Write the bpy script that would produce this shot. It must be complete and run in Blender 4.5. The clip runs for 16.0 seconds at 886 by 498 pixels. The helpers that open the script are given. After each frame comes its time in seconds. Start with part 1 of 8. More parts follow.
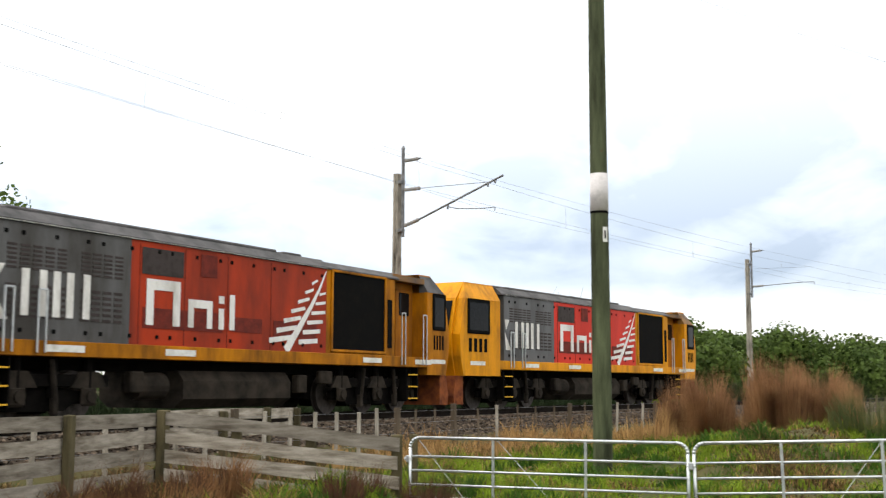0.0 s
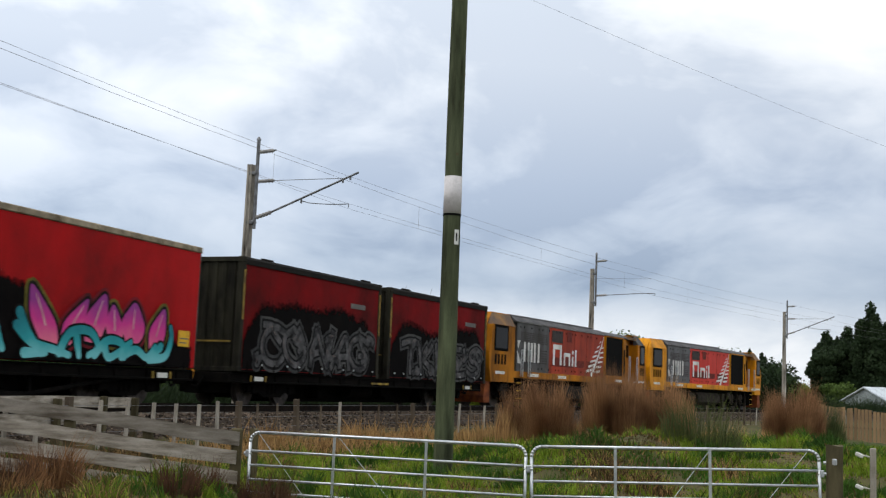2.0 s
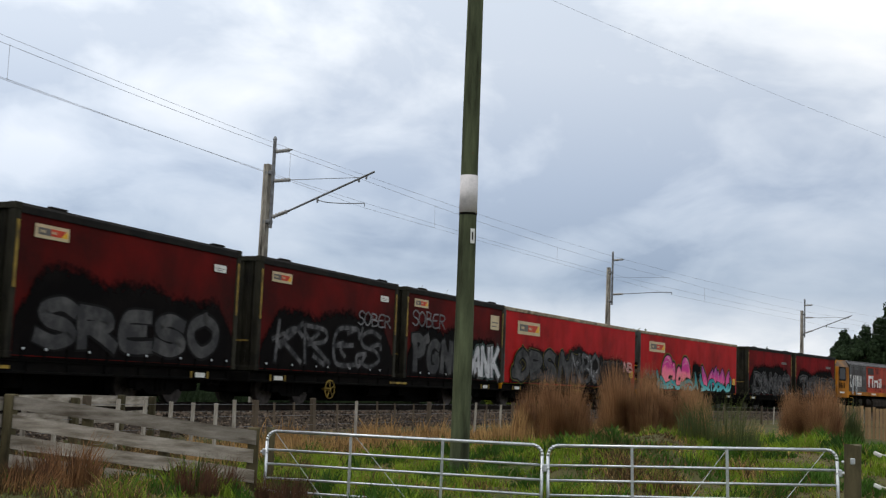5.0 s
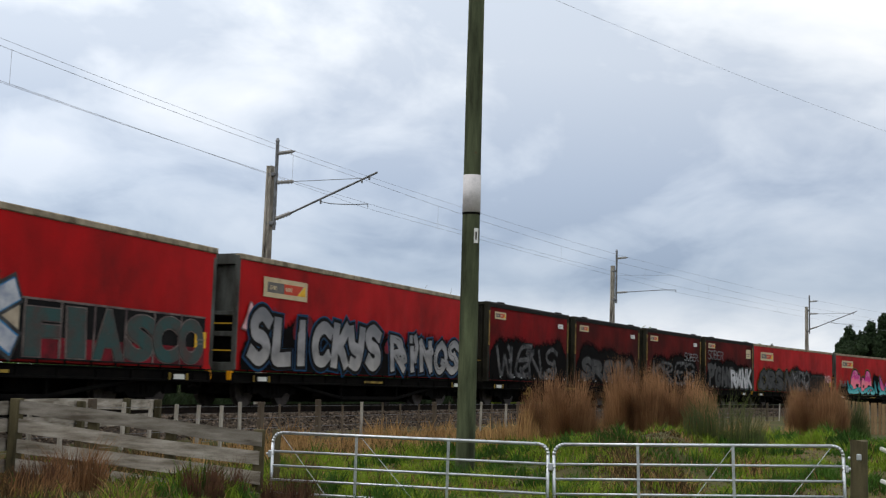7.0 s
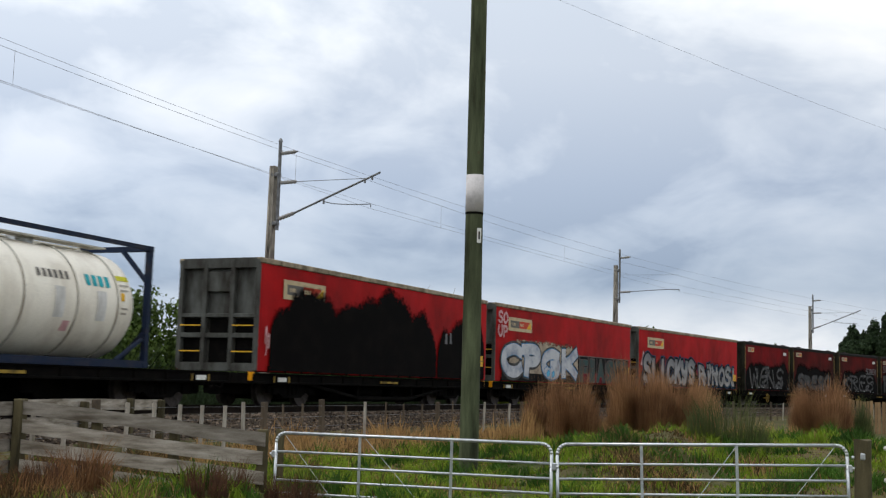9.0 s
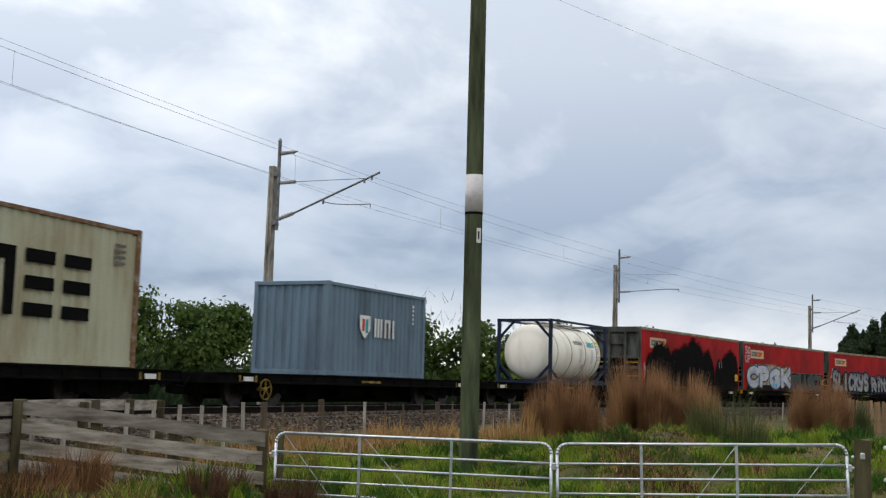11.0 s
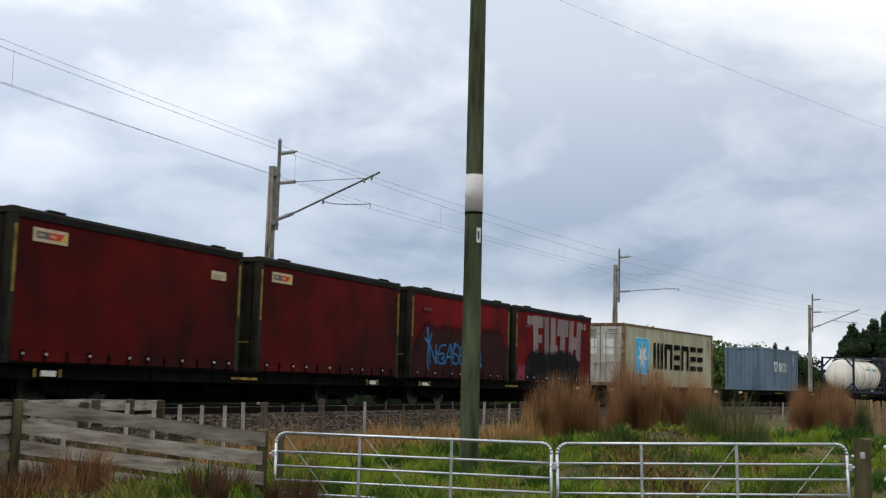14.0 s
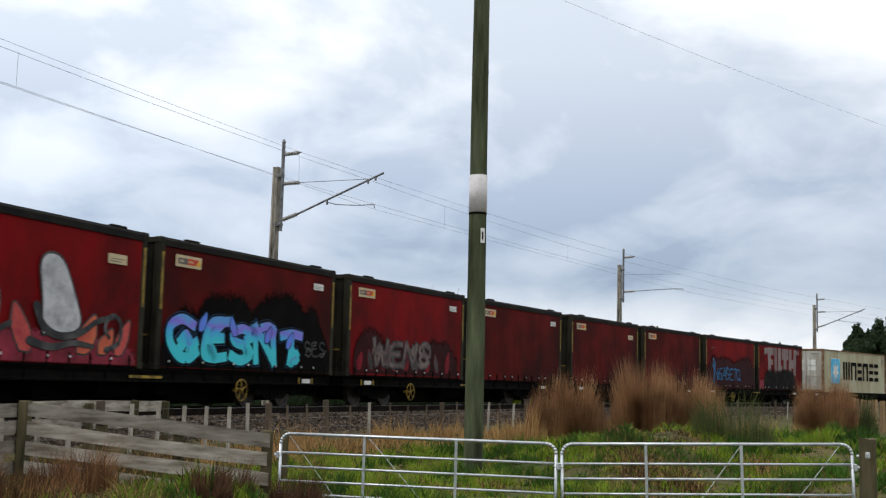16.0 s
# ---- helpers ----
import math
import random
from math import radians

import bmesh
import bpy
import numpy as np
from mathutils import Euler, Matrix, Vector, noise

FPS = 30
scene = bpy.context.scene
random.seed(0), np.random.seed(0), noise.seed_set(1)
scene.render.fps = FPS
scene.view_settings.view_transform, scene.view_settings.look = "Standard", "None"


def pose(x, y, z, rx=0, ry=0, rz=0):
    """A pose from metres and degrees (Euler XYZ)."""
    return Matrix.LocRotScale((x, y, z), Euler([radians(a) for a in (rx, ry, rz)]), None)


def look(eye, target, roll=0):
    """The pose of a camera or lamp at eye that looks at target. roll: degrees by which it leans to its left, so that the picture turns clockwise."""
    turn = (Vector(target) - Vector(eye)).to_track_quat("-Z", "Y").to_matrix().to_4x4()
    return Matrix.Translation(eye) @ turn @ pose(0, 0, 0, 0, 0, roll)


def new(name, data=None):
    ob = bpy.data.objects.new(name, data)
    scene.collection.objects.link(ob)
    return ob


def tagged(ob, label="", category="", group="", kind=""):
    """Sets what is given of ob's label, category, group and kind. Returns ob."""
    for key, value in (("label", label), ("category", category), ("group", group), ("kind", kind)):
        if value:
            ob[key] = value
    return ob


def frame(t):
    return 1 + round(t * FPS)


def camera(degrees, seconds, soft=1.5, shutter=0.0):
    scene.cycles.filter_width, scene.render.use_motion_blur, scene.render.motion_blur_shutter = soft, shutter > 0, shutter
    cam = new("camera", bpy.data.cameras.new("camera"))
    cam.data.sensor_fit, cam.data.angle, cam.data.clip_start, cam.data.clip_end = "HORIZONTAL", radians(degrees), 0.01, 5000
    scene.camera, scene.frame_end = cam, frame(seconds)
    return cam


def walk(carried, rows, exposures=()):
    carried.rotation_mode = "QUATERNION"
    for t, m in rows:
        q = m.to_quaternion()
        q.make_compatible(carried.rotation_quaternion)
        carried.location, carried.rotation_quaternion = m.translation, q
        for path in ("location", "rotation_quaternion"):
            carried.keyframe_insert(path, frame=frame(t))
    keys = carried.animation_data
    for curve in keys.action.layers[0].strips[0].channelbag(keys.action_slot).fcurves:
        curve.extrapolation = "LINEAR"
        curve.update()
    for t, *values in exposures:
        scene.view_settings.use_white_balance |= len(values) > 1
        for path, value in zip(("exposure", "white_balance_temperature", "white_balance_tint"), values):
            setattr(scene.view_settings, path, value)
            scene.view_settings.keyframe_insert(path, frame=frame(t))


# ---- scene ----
# ---- camera ----
cam = camera(41.2, 16.0, soft=1.25, shutter=0.15)
EYE = (0.0, 0.0, 1.9)
PATH = [
    (0, pose(*EYE, 96.62, -0.15, 0.55)),
    (0.5, pose(*EYE, 96.72, -1.37, -4.35)),
    (1, pose(*EYE, 96.78, -2.34, -6.30)),
    (1.5, pose(*EYE, 96.77, -2.30, -7.13)),
    (2, pose(*EYE, 96.68, -2.27, -6.95)),
    (2.5, pose(*EYE, 96.65, -2.35, -6.68)),
    (3, pose(*EYE, 96.62, -2.36, -6.51)),
    (3.5, pose(*EYE, 96.61, -2.35, -6.39)),
    (4, pose(*EYE, 96.60, -2.41, -6.26)),
    (6.5, pose(*EYE, 96.60, -1.86, -5.98)),
    (7, pose(*EYE, 96.59, -1.70, -5.92)),
    (7.5, pose(*EYE, 96.58, -1.64, -5.90)),
    (8, pose(*EYE, 96.58, -1.65, -5.86)),
    (8.5, pose(*EYE, 96.58, -1.64, -5.86)),
    (9, pose(*EYE, 96.58, -1.62, -5.76)),
    (11.5, pose(*EYE, 96.58, -1.55, -5.78)),
    (12, pose(*EYE, 96.58, -1.54, -5.78)),
    (12.5, pose(*EYE, 96.58, -1.56, -5.80)),
    (13, pose(*EYE, 96.57, -1.58, -5.79)),
    (13.5, pose(*EYE, 96.58, -1.55, -5.80)),
    (14, pose(*EYE, 96.57, -1.50, -5.77)),
    (14.5, pose(*EYE, 96.57, -1.60, -5.80)),
    (15, pose(*EYE, 96.61, -1.46, -5.79)),
    (15.5, pose(*EYE, 96.57, -1.47, -5.78)),
    (16, pose(*EYE, 96.59, -1.41, -5.56)),
]
EXPOSURES = [(0.0, 0.78, 7000, 10), (0.5, 0.60, 6850, 10), (1.0, 0.32, 6700, 10), (1.5, 0.15, 6550, 10), (2.5, 0.04, 6500, 10), (3.5, 0.0, 6500, 10),
             (14.0, 0.0, 6500, 10), (16.0, 0.12, 6550, 10)]
walk(cam, PATH, EXPOSURES)

# ---- world, sun ----
def build_world():
    w = bpy.data.worlds.new("sky")
    scene.world = w
    w.use_nodes = True
    nt = w.node_tree
    nt.nodes.clear()
    N = nt.nodes.new
    L = nt.links.new
    out = N("ShaderNodeOutputWorld")
    bg = N("ShaderNodeBackground")
    sky = N("ShaderNodeTexSky")
    sky.sky_type = "NISHITA"
    sky.sun_disc = False
    sky.sun_elevation = radians(48)
    sky.sun_rotation = radians(-80)
    tc = N("ShaderNodeTexCoord")
    sep = N("ShaderNodeSeparateXYZ")
    L(tc.outputs["Generated"], sep.inputs[0])
    up = N("ShaderNodeMath")
    up.operation = "MAXIMUM"
    L(sep.outputs["Z"], up.inputs[0])
    up.inputs[1].default_value = 0.0
    add = N("ShaderNodeMath")
    add.operation = "ADD"
    L(up.outputs[0], add.inputs[0])
    add.inputs[1].default_value = 0.30
    div = N("ShaderNodeVectorMath")
    div.operation = "DIVIDE"
    L(tc.outputs["Generated"], div.inputs[0])
    com = N("ShaderNodeCombineXYZ")
    for k in range(2):
        L(add.outputs[0], com.inputs[k])
    com.inputs[2].default_value = 1.0
    L(com.outputs[0], div.inputs[1])
    flat = N("ShaderNodeVectorMath")
    flat.operation = "MULTIPLY"
    L(div.outputs[0], flat.inputs[0])
    flat.inputs[1].default_value = (1.0, 0.8, 0.0)

    def cloud(scale, detail, rough, seed):
        n = N("ShaderNodeTexNoise")
        n.noise_dimensions = "3D"
        shift = N("ShaderNodeVectorMath")
        L(flat.outputs[0], shift.inputs[0])
        shift.inputs[1].default_value = (seed, seed * 0.7, seed)
        L(shift.outputs[0], n.inputs["Vector"])
        n.inputs["Scale"].default_value = scale
        n.inputs["Detail"].default_value = detail
        n.inputs["Roughness"].default_value = rough
        n.inputs["Distortion"].default_value = 0.4
        return n.outputs[0]

    big = cloud(1.5, 6, 0.5, CLOUD_SEED)
    small = cloud(4.5, 5, 0.55, CLOUD_SEED + 4.2)
    mixn = N("ShaderNodeMix")
    mixn.inputs[0].default_value = 0.32
    L(big, mixn.inputs[2])
    L(small, mixn.inputs[3])
    ramp = N("ShaderNodeValToRGB")
    L(mixn.outputs[0], ramp.inputs[0])
    el = ramp.color_ramp.elements
    el[0].position, el[0].color = 0.41, (0.63, 0.69, 0.78, 1)
    el[1].position, el[1].color = 0.58, (1.08, 1.08, 1.08, 1)
    e = el.new(0.48)
    e.color = (0.85, 0.89, 0.94, 1)
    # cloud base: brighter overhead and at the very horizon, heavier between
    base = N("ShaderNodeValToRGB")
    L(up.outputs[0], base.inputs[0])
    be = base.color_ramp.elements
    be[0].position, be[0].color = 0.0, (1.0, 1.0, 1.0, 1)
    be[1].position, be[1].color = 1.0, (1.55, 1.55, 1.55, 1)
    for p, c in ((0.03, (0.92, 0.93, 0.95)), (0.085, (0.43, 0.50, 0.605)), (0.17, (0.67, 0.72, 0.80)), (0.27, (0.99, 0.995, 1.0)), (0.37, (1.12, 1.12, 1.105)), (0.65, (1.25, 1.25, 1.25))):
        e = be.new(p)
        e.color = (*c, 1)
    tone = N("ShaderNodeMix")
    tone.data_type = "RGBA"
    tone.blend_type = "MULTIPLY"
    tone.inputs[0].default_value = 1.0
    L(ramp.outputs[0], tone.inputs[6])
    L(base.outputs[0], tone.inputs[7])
    # the nishita sky lends its gradient below and between the clouds
    mul = N("ShaderNodeMix")
    mul.data_type = "RGBA"
    mul.inputs[0].default_value = 0.9
    scl = N("ShaderNodeVectorMath")
    scl.operation = "SCALE"
    L(sky.outputs[0], scl.inputs[0])
    scl.inputs["Scale"].default_value = 0.12
    L(scl.outputs[0], mul.inputs[6])
    L(tone.outputs[2], mul.inputs[7])
    L(mul.outputs[2], bg.inputs[0])
    # thicker cloud to the east
    east = N("ShaderNodeMapRange")
    L(sep.outputs["X"], east.inputs[0])
    east.inputs["From Min"].default_value = -0.35
    east.inputs["From Max"].default_value = 0.45
    east.inputs["To Min"].default_value = SKY_STRENGTH * 1.10
    east.inputs["To Max"].default_value = SKY_STRENGTH * 0.95
    L(east.outputs[0], bg.inputs[1])
    L(bg.outputs[0], out.inputs[0])


SKY_STRENGTH = 1.1
CLOUD_SEED = 3.1
build_world()
sun = new("sun", bpy.data.lights.new("sun", "SUN"))
sun.data.energy = 0.7
sun.data.angle = radians(20)
sun.data.color = (1.0, 0.96, 0.9)
sun.matrix_world = look((-60, 30, 75), (0, 20, 0))

# ---- plan ----
RAIL = 1.23            # rail level over the ground at the gates
R_CURVE = 244.0        # the line bends to the right
HEAD0 = radians(31.97)
BASE = (38.897 * math.sin(radians(5.8)), 38.897 * math.cos(radians(5.8)))
BEND_A, BEND_B = -60.0, 95.0


def track(s, left=0.0):
    """Place and heading on the centre line, s metres along it; left: metres off to the far side."""
    k = 1 / R_CURVE
    q = min(max(s, BEND_A), BEND_B)
    h = HEAD0 + k * q
    x = BASE[0] + (math.cos(HEAD0) - math.cos(h)) / k
    y = BASE[1] + (math.sin(h) - math.sin(HEAD0)) / k
    x += (s - q) * math.sin(h)
    y += (s - q) * math.cos(h)
    o = left + 1.25
    return x - o * math.cos(h), y + o * math.sin(h), h


def spot(bearing, d):
    """A place by its bearing from the camera, degrees to the right of north, and its distance."""
    return math.sin(radians(bearing)) * d, math.cos(radians(bearing)) * d


TRACK_PTS = np.array([track(s) for s in np.arange(-160, 420, 1.0)])


def off_track(x, y):
    """Signed metres off the centre line (negative on the camera's side)."""
    x, y = np.atleast_1d(x), np.atleast_1d(y)
    res = np.empty(len(x))
    for i in range(0, len(x), 4000):
        dx = x[i:i + 4000, None] - TRACK_PTS[None, :, 0]
        dy = y[i:i + 4000, None] - TRACK_PTS[None, :, 1]
        j = np.argmin(dx * dx + dy * dy, axis=1)
        a = np.arange(len(j))
        h = TRACK_PTS[j, 2]
        res[i:i + 4000] = -dx[a, j] * np.cos(h) + dy[a, j] * np.sin(h)
    return res


def wave(x, y):
    return (np.sin(x * 0.9 + 1.3 * np.sin(y * 0.5)) * np.sin(y * 0.8 + 0.7 * np.sin(x * 0.6))
            + 0.5 * np.sin(x * 2.3 + y * 1.1) * np.sin(y * 2.1 - x * 0.7))


def ground_z(x, y):
    x, y = np.atleast_1d(np.asarray(x, float)), np.atleast_1d(np.asarray(y, float))
    o = off_track(x, y)
    prof_o = np.array([-400, -30, -24, -14, -8, -5.2, -3.9, -2.6, 2.6, 4.2, 9, 40, 400])
    prof_z = np.array([0.0, 0.0, 0.02, 0.16, 0.34, 0.42, 0.55, 0.78, 0.78, 0.5, 0.35, 0.3, 0.0])
    z = np.interp(o, prof_o, prof_z)
    d = np.hypot(x, y)
    b = np.degrees(np.arctan2(x, y))
    near = np.clip((o + 5.0) / -3.0, 0, 1)
    # grassy bank
    back = np.where(d > 24.5, 3.6 + 3.0 * np.clip((b - 18) / 5, 0, 1), 3.8)
    bank = (0.73 + 0.06 * np.clip((b - 18) / 6, 0, 1)) * np.exp(-((d - 24.5 - 0.9 * np.sin(b * 0.35)) / back) ** 2) * np.clip((b - 8.0) / 5.5, 0, 1) * np.clip((45 - b) / 10, 0, 1)
    bank = bank * (1 + 0.10 * np.sin(b * 0.8 + 0.6))
    # rising towards the corner of the yard
    mx, my = spot(-15, 18.0)
    bank += 0.30 * np.exp(-(((x - mx) / 3.0) ** 2 + ((y - my) / 4.0) ** 2))
    z = z + near * (bank + (0.085 * wave(x, y) + 0.05 * wave(x * 2.3 + 1.0, y * 1.9)) * np.clip((d - 6) / 8, 0, 1))
    far = np.clip((d - 120) / 300, 0, 1)
    return z * (1 - far)


# ---- materials ----
def mat(name, base, rough=0.7, metal=0.0, second=None, amount=0.35, scale=3.0, fine=40.0, bump=0.1, streak=1.0,
        spread=0.0, thin=0.0, spec=0.08, cover=False):
    """Procedural surface: a base colour, a second colour in worn or stained areas, fine grain and relief.
    streak: below 1 draws the stains out along z. spread: brightness change from piece to piece."""
    m = bpy.data.materials.new(name)
    m.use_nodes = True
    nt = m.node_tree
    N, L = nt.nodes.new, nt.links.new
    b = nt.nodes["Principled BSDF"]
    b.inputs["Roughness"].default_value = rough
    b.inputs["Metallic"].default_value = metal
    b.inputs["Specular IOR Level"].default_value = spec
    tc = N("ShaderNodeTexCoord")
    mp = N("ShaderNodeMapping")
    mp.inputs["Scale"].default_value = (1, 1, streak)
    L(tc.outputs["Object"], mp.inputs[0])
    n1 = N("ShaderNodeTexNoise")
    n1.inputs["Scale"].default_value = scale
    n1.inputs["Detail"].default_value = 7
    n1.inputs["Roughness"].default_value = 0.62
    L(mp.outputs[0], n1.inputs["Vector"])
    n2 = N("ShaderNodeTexNoise")
    n2.inputs["Scale"].default_value = fine
    n2.inputs["Detail"].default_value = 4
    L(tc.outputs["Object"], n2.inputs["Vector"])
    second = second or tuple(c * 0.45 for c in base)
    ramp = N("ShaderNodeValToRGB")
    ramp.color_ramp.elements[0].position = 0.62 - amount * 0.5
    ramp.color_ramp.elements[1].position = 0.78 - amount * 0.25
    L(n1.outputs[0], ramp.inputs[0])
    mix = N("ShaderNodeMix")
    mix.data_type = "RGBA"
    L(ramp.outputs[0], mix.inputs[0])
    mix.inputs[6].default_value = (*base, 1)
    mix.inputs[7].default_value = (*second, 1)
    hsv = N("ShaderNodeHueSaturation")
    L(mix.outputs[2], hsv.inputs["Color"])
    rng = N("ShaderNodeMapRange")
    rng.inputs["To Min"].default_value = 0.8
    rng.inputs["To Max"].default_value = 1.2
    L(n2.outputs[0], rng.inputs[0])
    if spread:
        geo = N("ShaderNodeNewGeometry")
        obi = N("ShaderNodeObjectInfo")
        s1 = N("ShaderNodeMath")
        s1.operation = "ADD"
        L(geo.outputs["Random Per Island"], s1.inputs[0])
        L(obi.outputs["Random"], s1.inputs[1])
        s2 = N("ShaderNodeMath")
        s2.operation = "FRACT"
        L(s1.outputs[0], s2.inputs[0])
        s3 = N("ShaderNodeMapRange")
        s3.inputs["To Min"].default_value = 1 - spread
        s3.inputs["To Max"].default_value = 1 + spread
        L(s2.outputs[0], s3.inputs[0])
        s4 = N("ShaderNodeMath")
        s4.operation = "MULTIPLY"
        L(s3.outputs[0], s4.inputs[0])
        L(rng.outputs[0], s4.inputs[1])
        L(s4.outputs[0], hsv.inputs["Value"])
    else:
        L(rng.outputs[0], hsv.inputs["Value"])
    L(hsv.outputs[0], b.inputs["Base Color"])
    if bump:
        bp = N("ShaderNodeBump")
        bp.inputs["Strength"].default_value = bump
        bp.inputs["Distance"].default_value = 0.01
        L(n2.outputs[0], bp.inputs["Height"])
        L(bp.outputs[0], b.inputs["Normal"])
    rr = N("ShaderNodeMapRange")
    rr.inputs["To Min"].default_value = max(rough - 0.12, 0.05)
    rr.inputs["To Max"].default_value = min(rough + 0.12, 1.0)
    L(n1.outputs[0], rr.inputs[0])
    L(rr.outputs[0], b.inputs["Roughness"])
    if cover:
        # spray that thins out towards the edge of its patch
        at = N("ShaderNodeAttribute")
        at.attribute_name = "cover"
        n3 = N("ShaderNodeTexNoise")
        n3.inputs["Scale"].default_value = 9.0
        n3.inputs["Detail"].default_value = 6
        L(tc.outputs["Object"], n3.inputs["Vector"])
        ad = N("ShaderNodeMath")
        ad.operation = "MULTIPLY_ADD"
        L(at.outputs["Fac"], ad.inputs[0])
        ad.inputs[1].default_value = 1.1
        L(n3.outputs[0], ad.inputs[2])
        cr = N("ShaderNodeMapRange")
        cr.inputs["From Min"].default_value = 0.62
        cr.inputs["From Max"].default_value = 1.0
        L(ad.outputs[0], cr.inputs[0])
        L(cr.outputs[0], b.inputs["Alpha"])
    if thin:
        tr = N("ShaderNodeBsdfTranslucent")
        L(hsv.outputs[0], tr.inputs["Color"])
        ms = N("ShaderNodeMixShader")
        ms.inputs[0].default_value = thin
        L(b.outputs[0], ms.inputs[1])
        L(tr.outputs[0], ms.inputs[2])
        L(ms.outputs[0], nt.nodes["Material Output"].inputs["Surface"])
    return m


# ---- mesh helpers ----
def box(bm, cx, cy, cz, sx, sy, sz, bevel=0.0, turn=None):
    m = Matrix.Translation((cx, cy, cz))
    if turn is not None:
        m = m @ turn
    r = bmesh.ops.create_cube(bm, size=1, matrix=m @ Matrix.Diagonal((sx, sy, sz, 1)))
    if bevel:
        edges = list({e for v in r["verts"] for e in v.link_edges})
        bmesh.ops.bevel(bm, geom=edges, offset=bevel, segments=1, affect="EDGES", profile=0.6)
    return bm


def rod(bm, a, b, r, n=8, r2=None, caps=True):
    a, b = Vector(a), Vector(b)
    d = b - a
    m = Matrix.Translation((a + b) / 2) @ d.to_track_quat("Z", "Y").to_matrix().to_4x4()
    bmesh.ops.create_cone(bm, cap_ends=caps, segments=n, radius1=r, radius2=r if r2 is None else r2, depth=d.length, matrix=m)
    return bm


def pipe(bm, pts, r, n=6):
    for a, b in zip(pts, pts[1:]):
        rod(bm, a, b, r, n)
    return bm


def prism(bm, pts, y0, y1):
    """A slab with the outline pts in x and z, from y0 to y1."""
    a = [bm.verts.new((x, y0, z)) for x, z in pts]
    b = [bm.verts.new((x, y1, z)) for x, z in pts]
    n = len(pts)
    bm.faces.new(a)
    bm.faces.new(b[::-1])
    for i in range(n):
        bm.faces.new((a[i], b[i], b[(i + 1) % n], a[(i + 1) % n]))
    bmesh.ops.recalc_face_normals(bm, faces=bm.faces)
    return bm


def mesh_from(bm, name, material, smooth=False):
    me = bpy.data.meshes.new(name)
    bm.to_mesh(me)
    bm.free()
    me.materials.append(material)
    if smooth:
        me.shade_smooth()
    return me


def part(name, bm, material, parent, label="", smooth=False):
    ob = new(name, mesh_from(bm, name, material, smooth))
    ob.parent = parent
    if label:
        ob["label"] = label
    return ob


def solid(name, verts, faces, material, smooth=False):
    me = bpy.data.meshes.new(name)
    me.from_pydata(verts if isinstance(verts, list) else verts.tolist(), [], faces if isinstance(faces, list) else faces.tolist())
    me.materials.append(material)
    if smooth:
        me.shade_smooth()
    return new(name, me)


BM = bmesh.new

M = {}
# grimy steel sunk towards black to hold the shade under the train
M["steel_dark"] = mat("shaded_grimy_steel", (0.0035, 0.0033, 0.0031), 0.9, 0.0, (0.008, 0.007, 0.006), 0.4, 4, spec=0.03)
# rail rust with the shadow of the wagons worked into its colour
M["steel_rust"] = mat("shaded_rusty_rail", (0.016, 0.011, 0.008), 0.85, 0.0, (0.009, 0.007, 0.006), 0.4, 5)
M["galv"] = mat("galvanised_tube", (0.55, 0.57, 0.58), 0.38, 0.85, (0.35, 0.36, 0.37), 0.3, 6, 60, 0.03)
M["red_curtain"] = mat("faded_red_curtain", (0.105, 0.0042, 0.0032), 0.7, 0, (0.026, 0.0052, 0.0042), 0.62, 0.5, 30, 0.05, 0.8, spec=0.05)
M["red_bright"] = mat("bright_red_side", (0.41, 0.0035, 0.0045), 0.6, 0, (0.17, 0.005, 0.005), 0.55, 0.55, 30, 0.05, 0.7)
M["red_mid"] = mat("grimy_red_curtain", (0.19, 0.0035, 0.005), 0.68, 0, (0.05, 0.0055, 0.005), 0.55, 0.6, 30, 0.05, 0.7, spec=0.05)
M["frame_grey"] = mat("olive_grey_frame", (0.030, 0.028, 0.018), 0.7, 0, (0.009, 0.008, 0.006), 0.5, 3, 40, 0.05, 0.4)
M["end_grey"] = mat("grey_painted_end", (0.105, 0.11, 0.10), 0.6, 0, (0.03, 0.027, 0.022), 0.55, 2, 40, 0.05, 0.4)
M["pale_rail"] = mat("pale_dirty_top_rail", (0.36, 0.30, 0.21), 0.6, 0, (0.13, 0.105, 0.07), 0.5, 3)
M["black_roof"] = mat("black_top_rail", (0.009, 0.0085, 0.008), 0.8, 0, (0.02, 0.018, 0.015), 0.4, 3)
M["yellow"] = mat("yellow_paint", (0.66, 0.27, 0.007), 0.5, 0, (0.30, 0.12, 0.012), 0.34, 2, 40, 0.03, 0.3)
# duller red of the second locomotive, lowered further for its shaded side
M["loco_red"] = mat("locomotive_red", (0.38, 0.038, 0.011), 0.5, 0, (0.17, 0.026, 0.014), 0.45, 1.2, 40, 0.03, 0.3)
M["loco_grey"] = mat("locomotive_grey", (0.13, 0.13, 0.135), 0.5, 0, (0.08, 0.08, 0.08), 0.35, 1.5, 40, 0.03, 0.3)
M["loco_roof"] = mat("locomotive_roof", (0.09, 0.085, 0.085), 0.6, 0, (0.04, 0.04, 0.04), 0.4, 2)
# black paint, also used for sheets that stand for shaded openings
M["black"] = mat("black_paint_and_shade", (0.004, 0.004, 0.004), 0.75, 0, (0.008, 0.007, 0.006), 0.3, 3, spec=0.03)
M["white"] = mat("white_paint", (0.72, 0.71, 0.68), 0.5, 0, (0.42, 0.40, 0.36), 0.35, 2, 40, 0.02, 0.4)
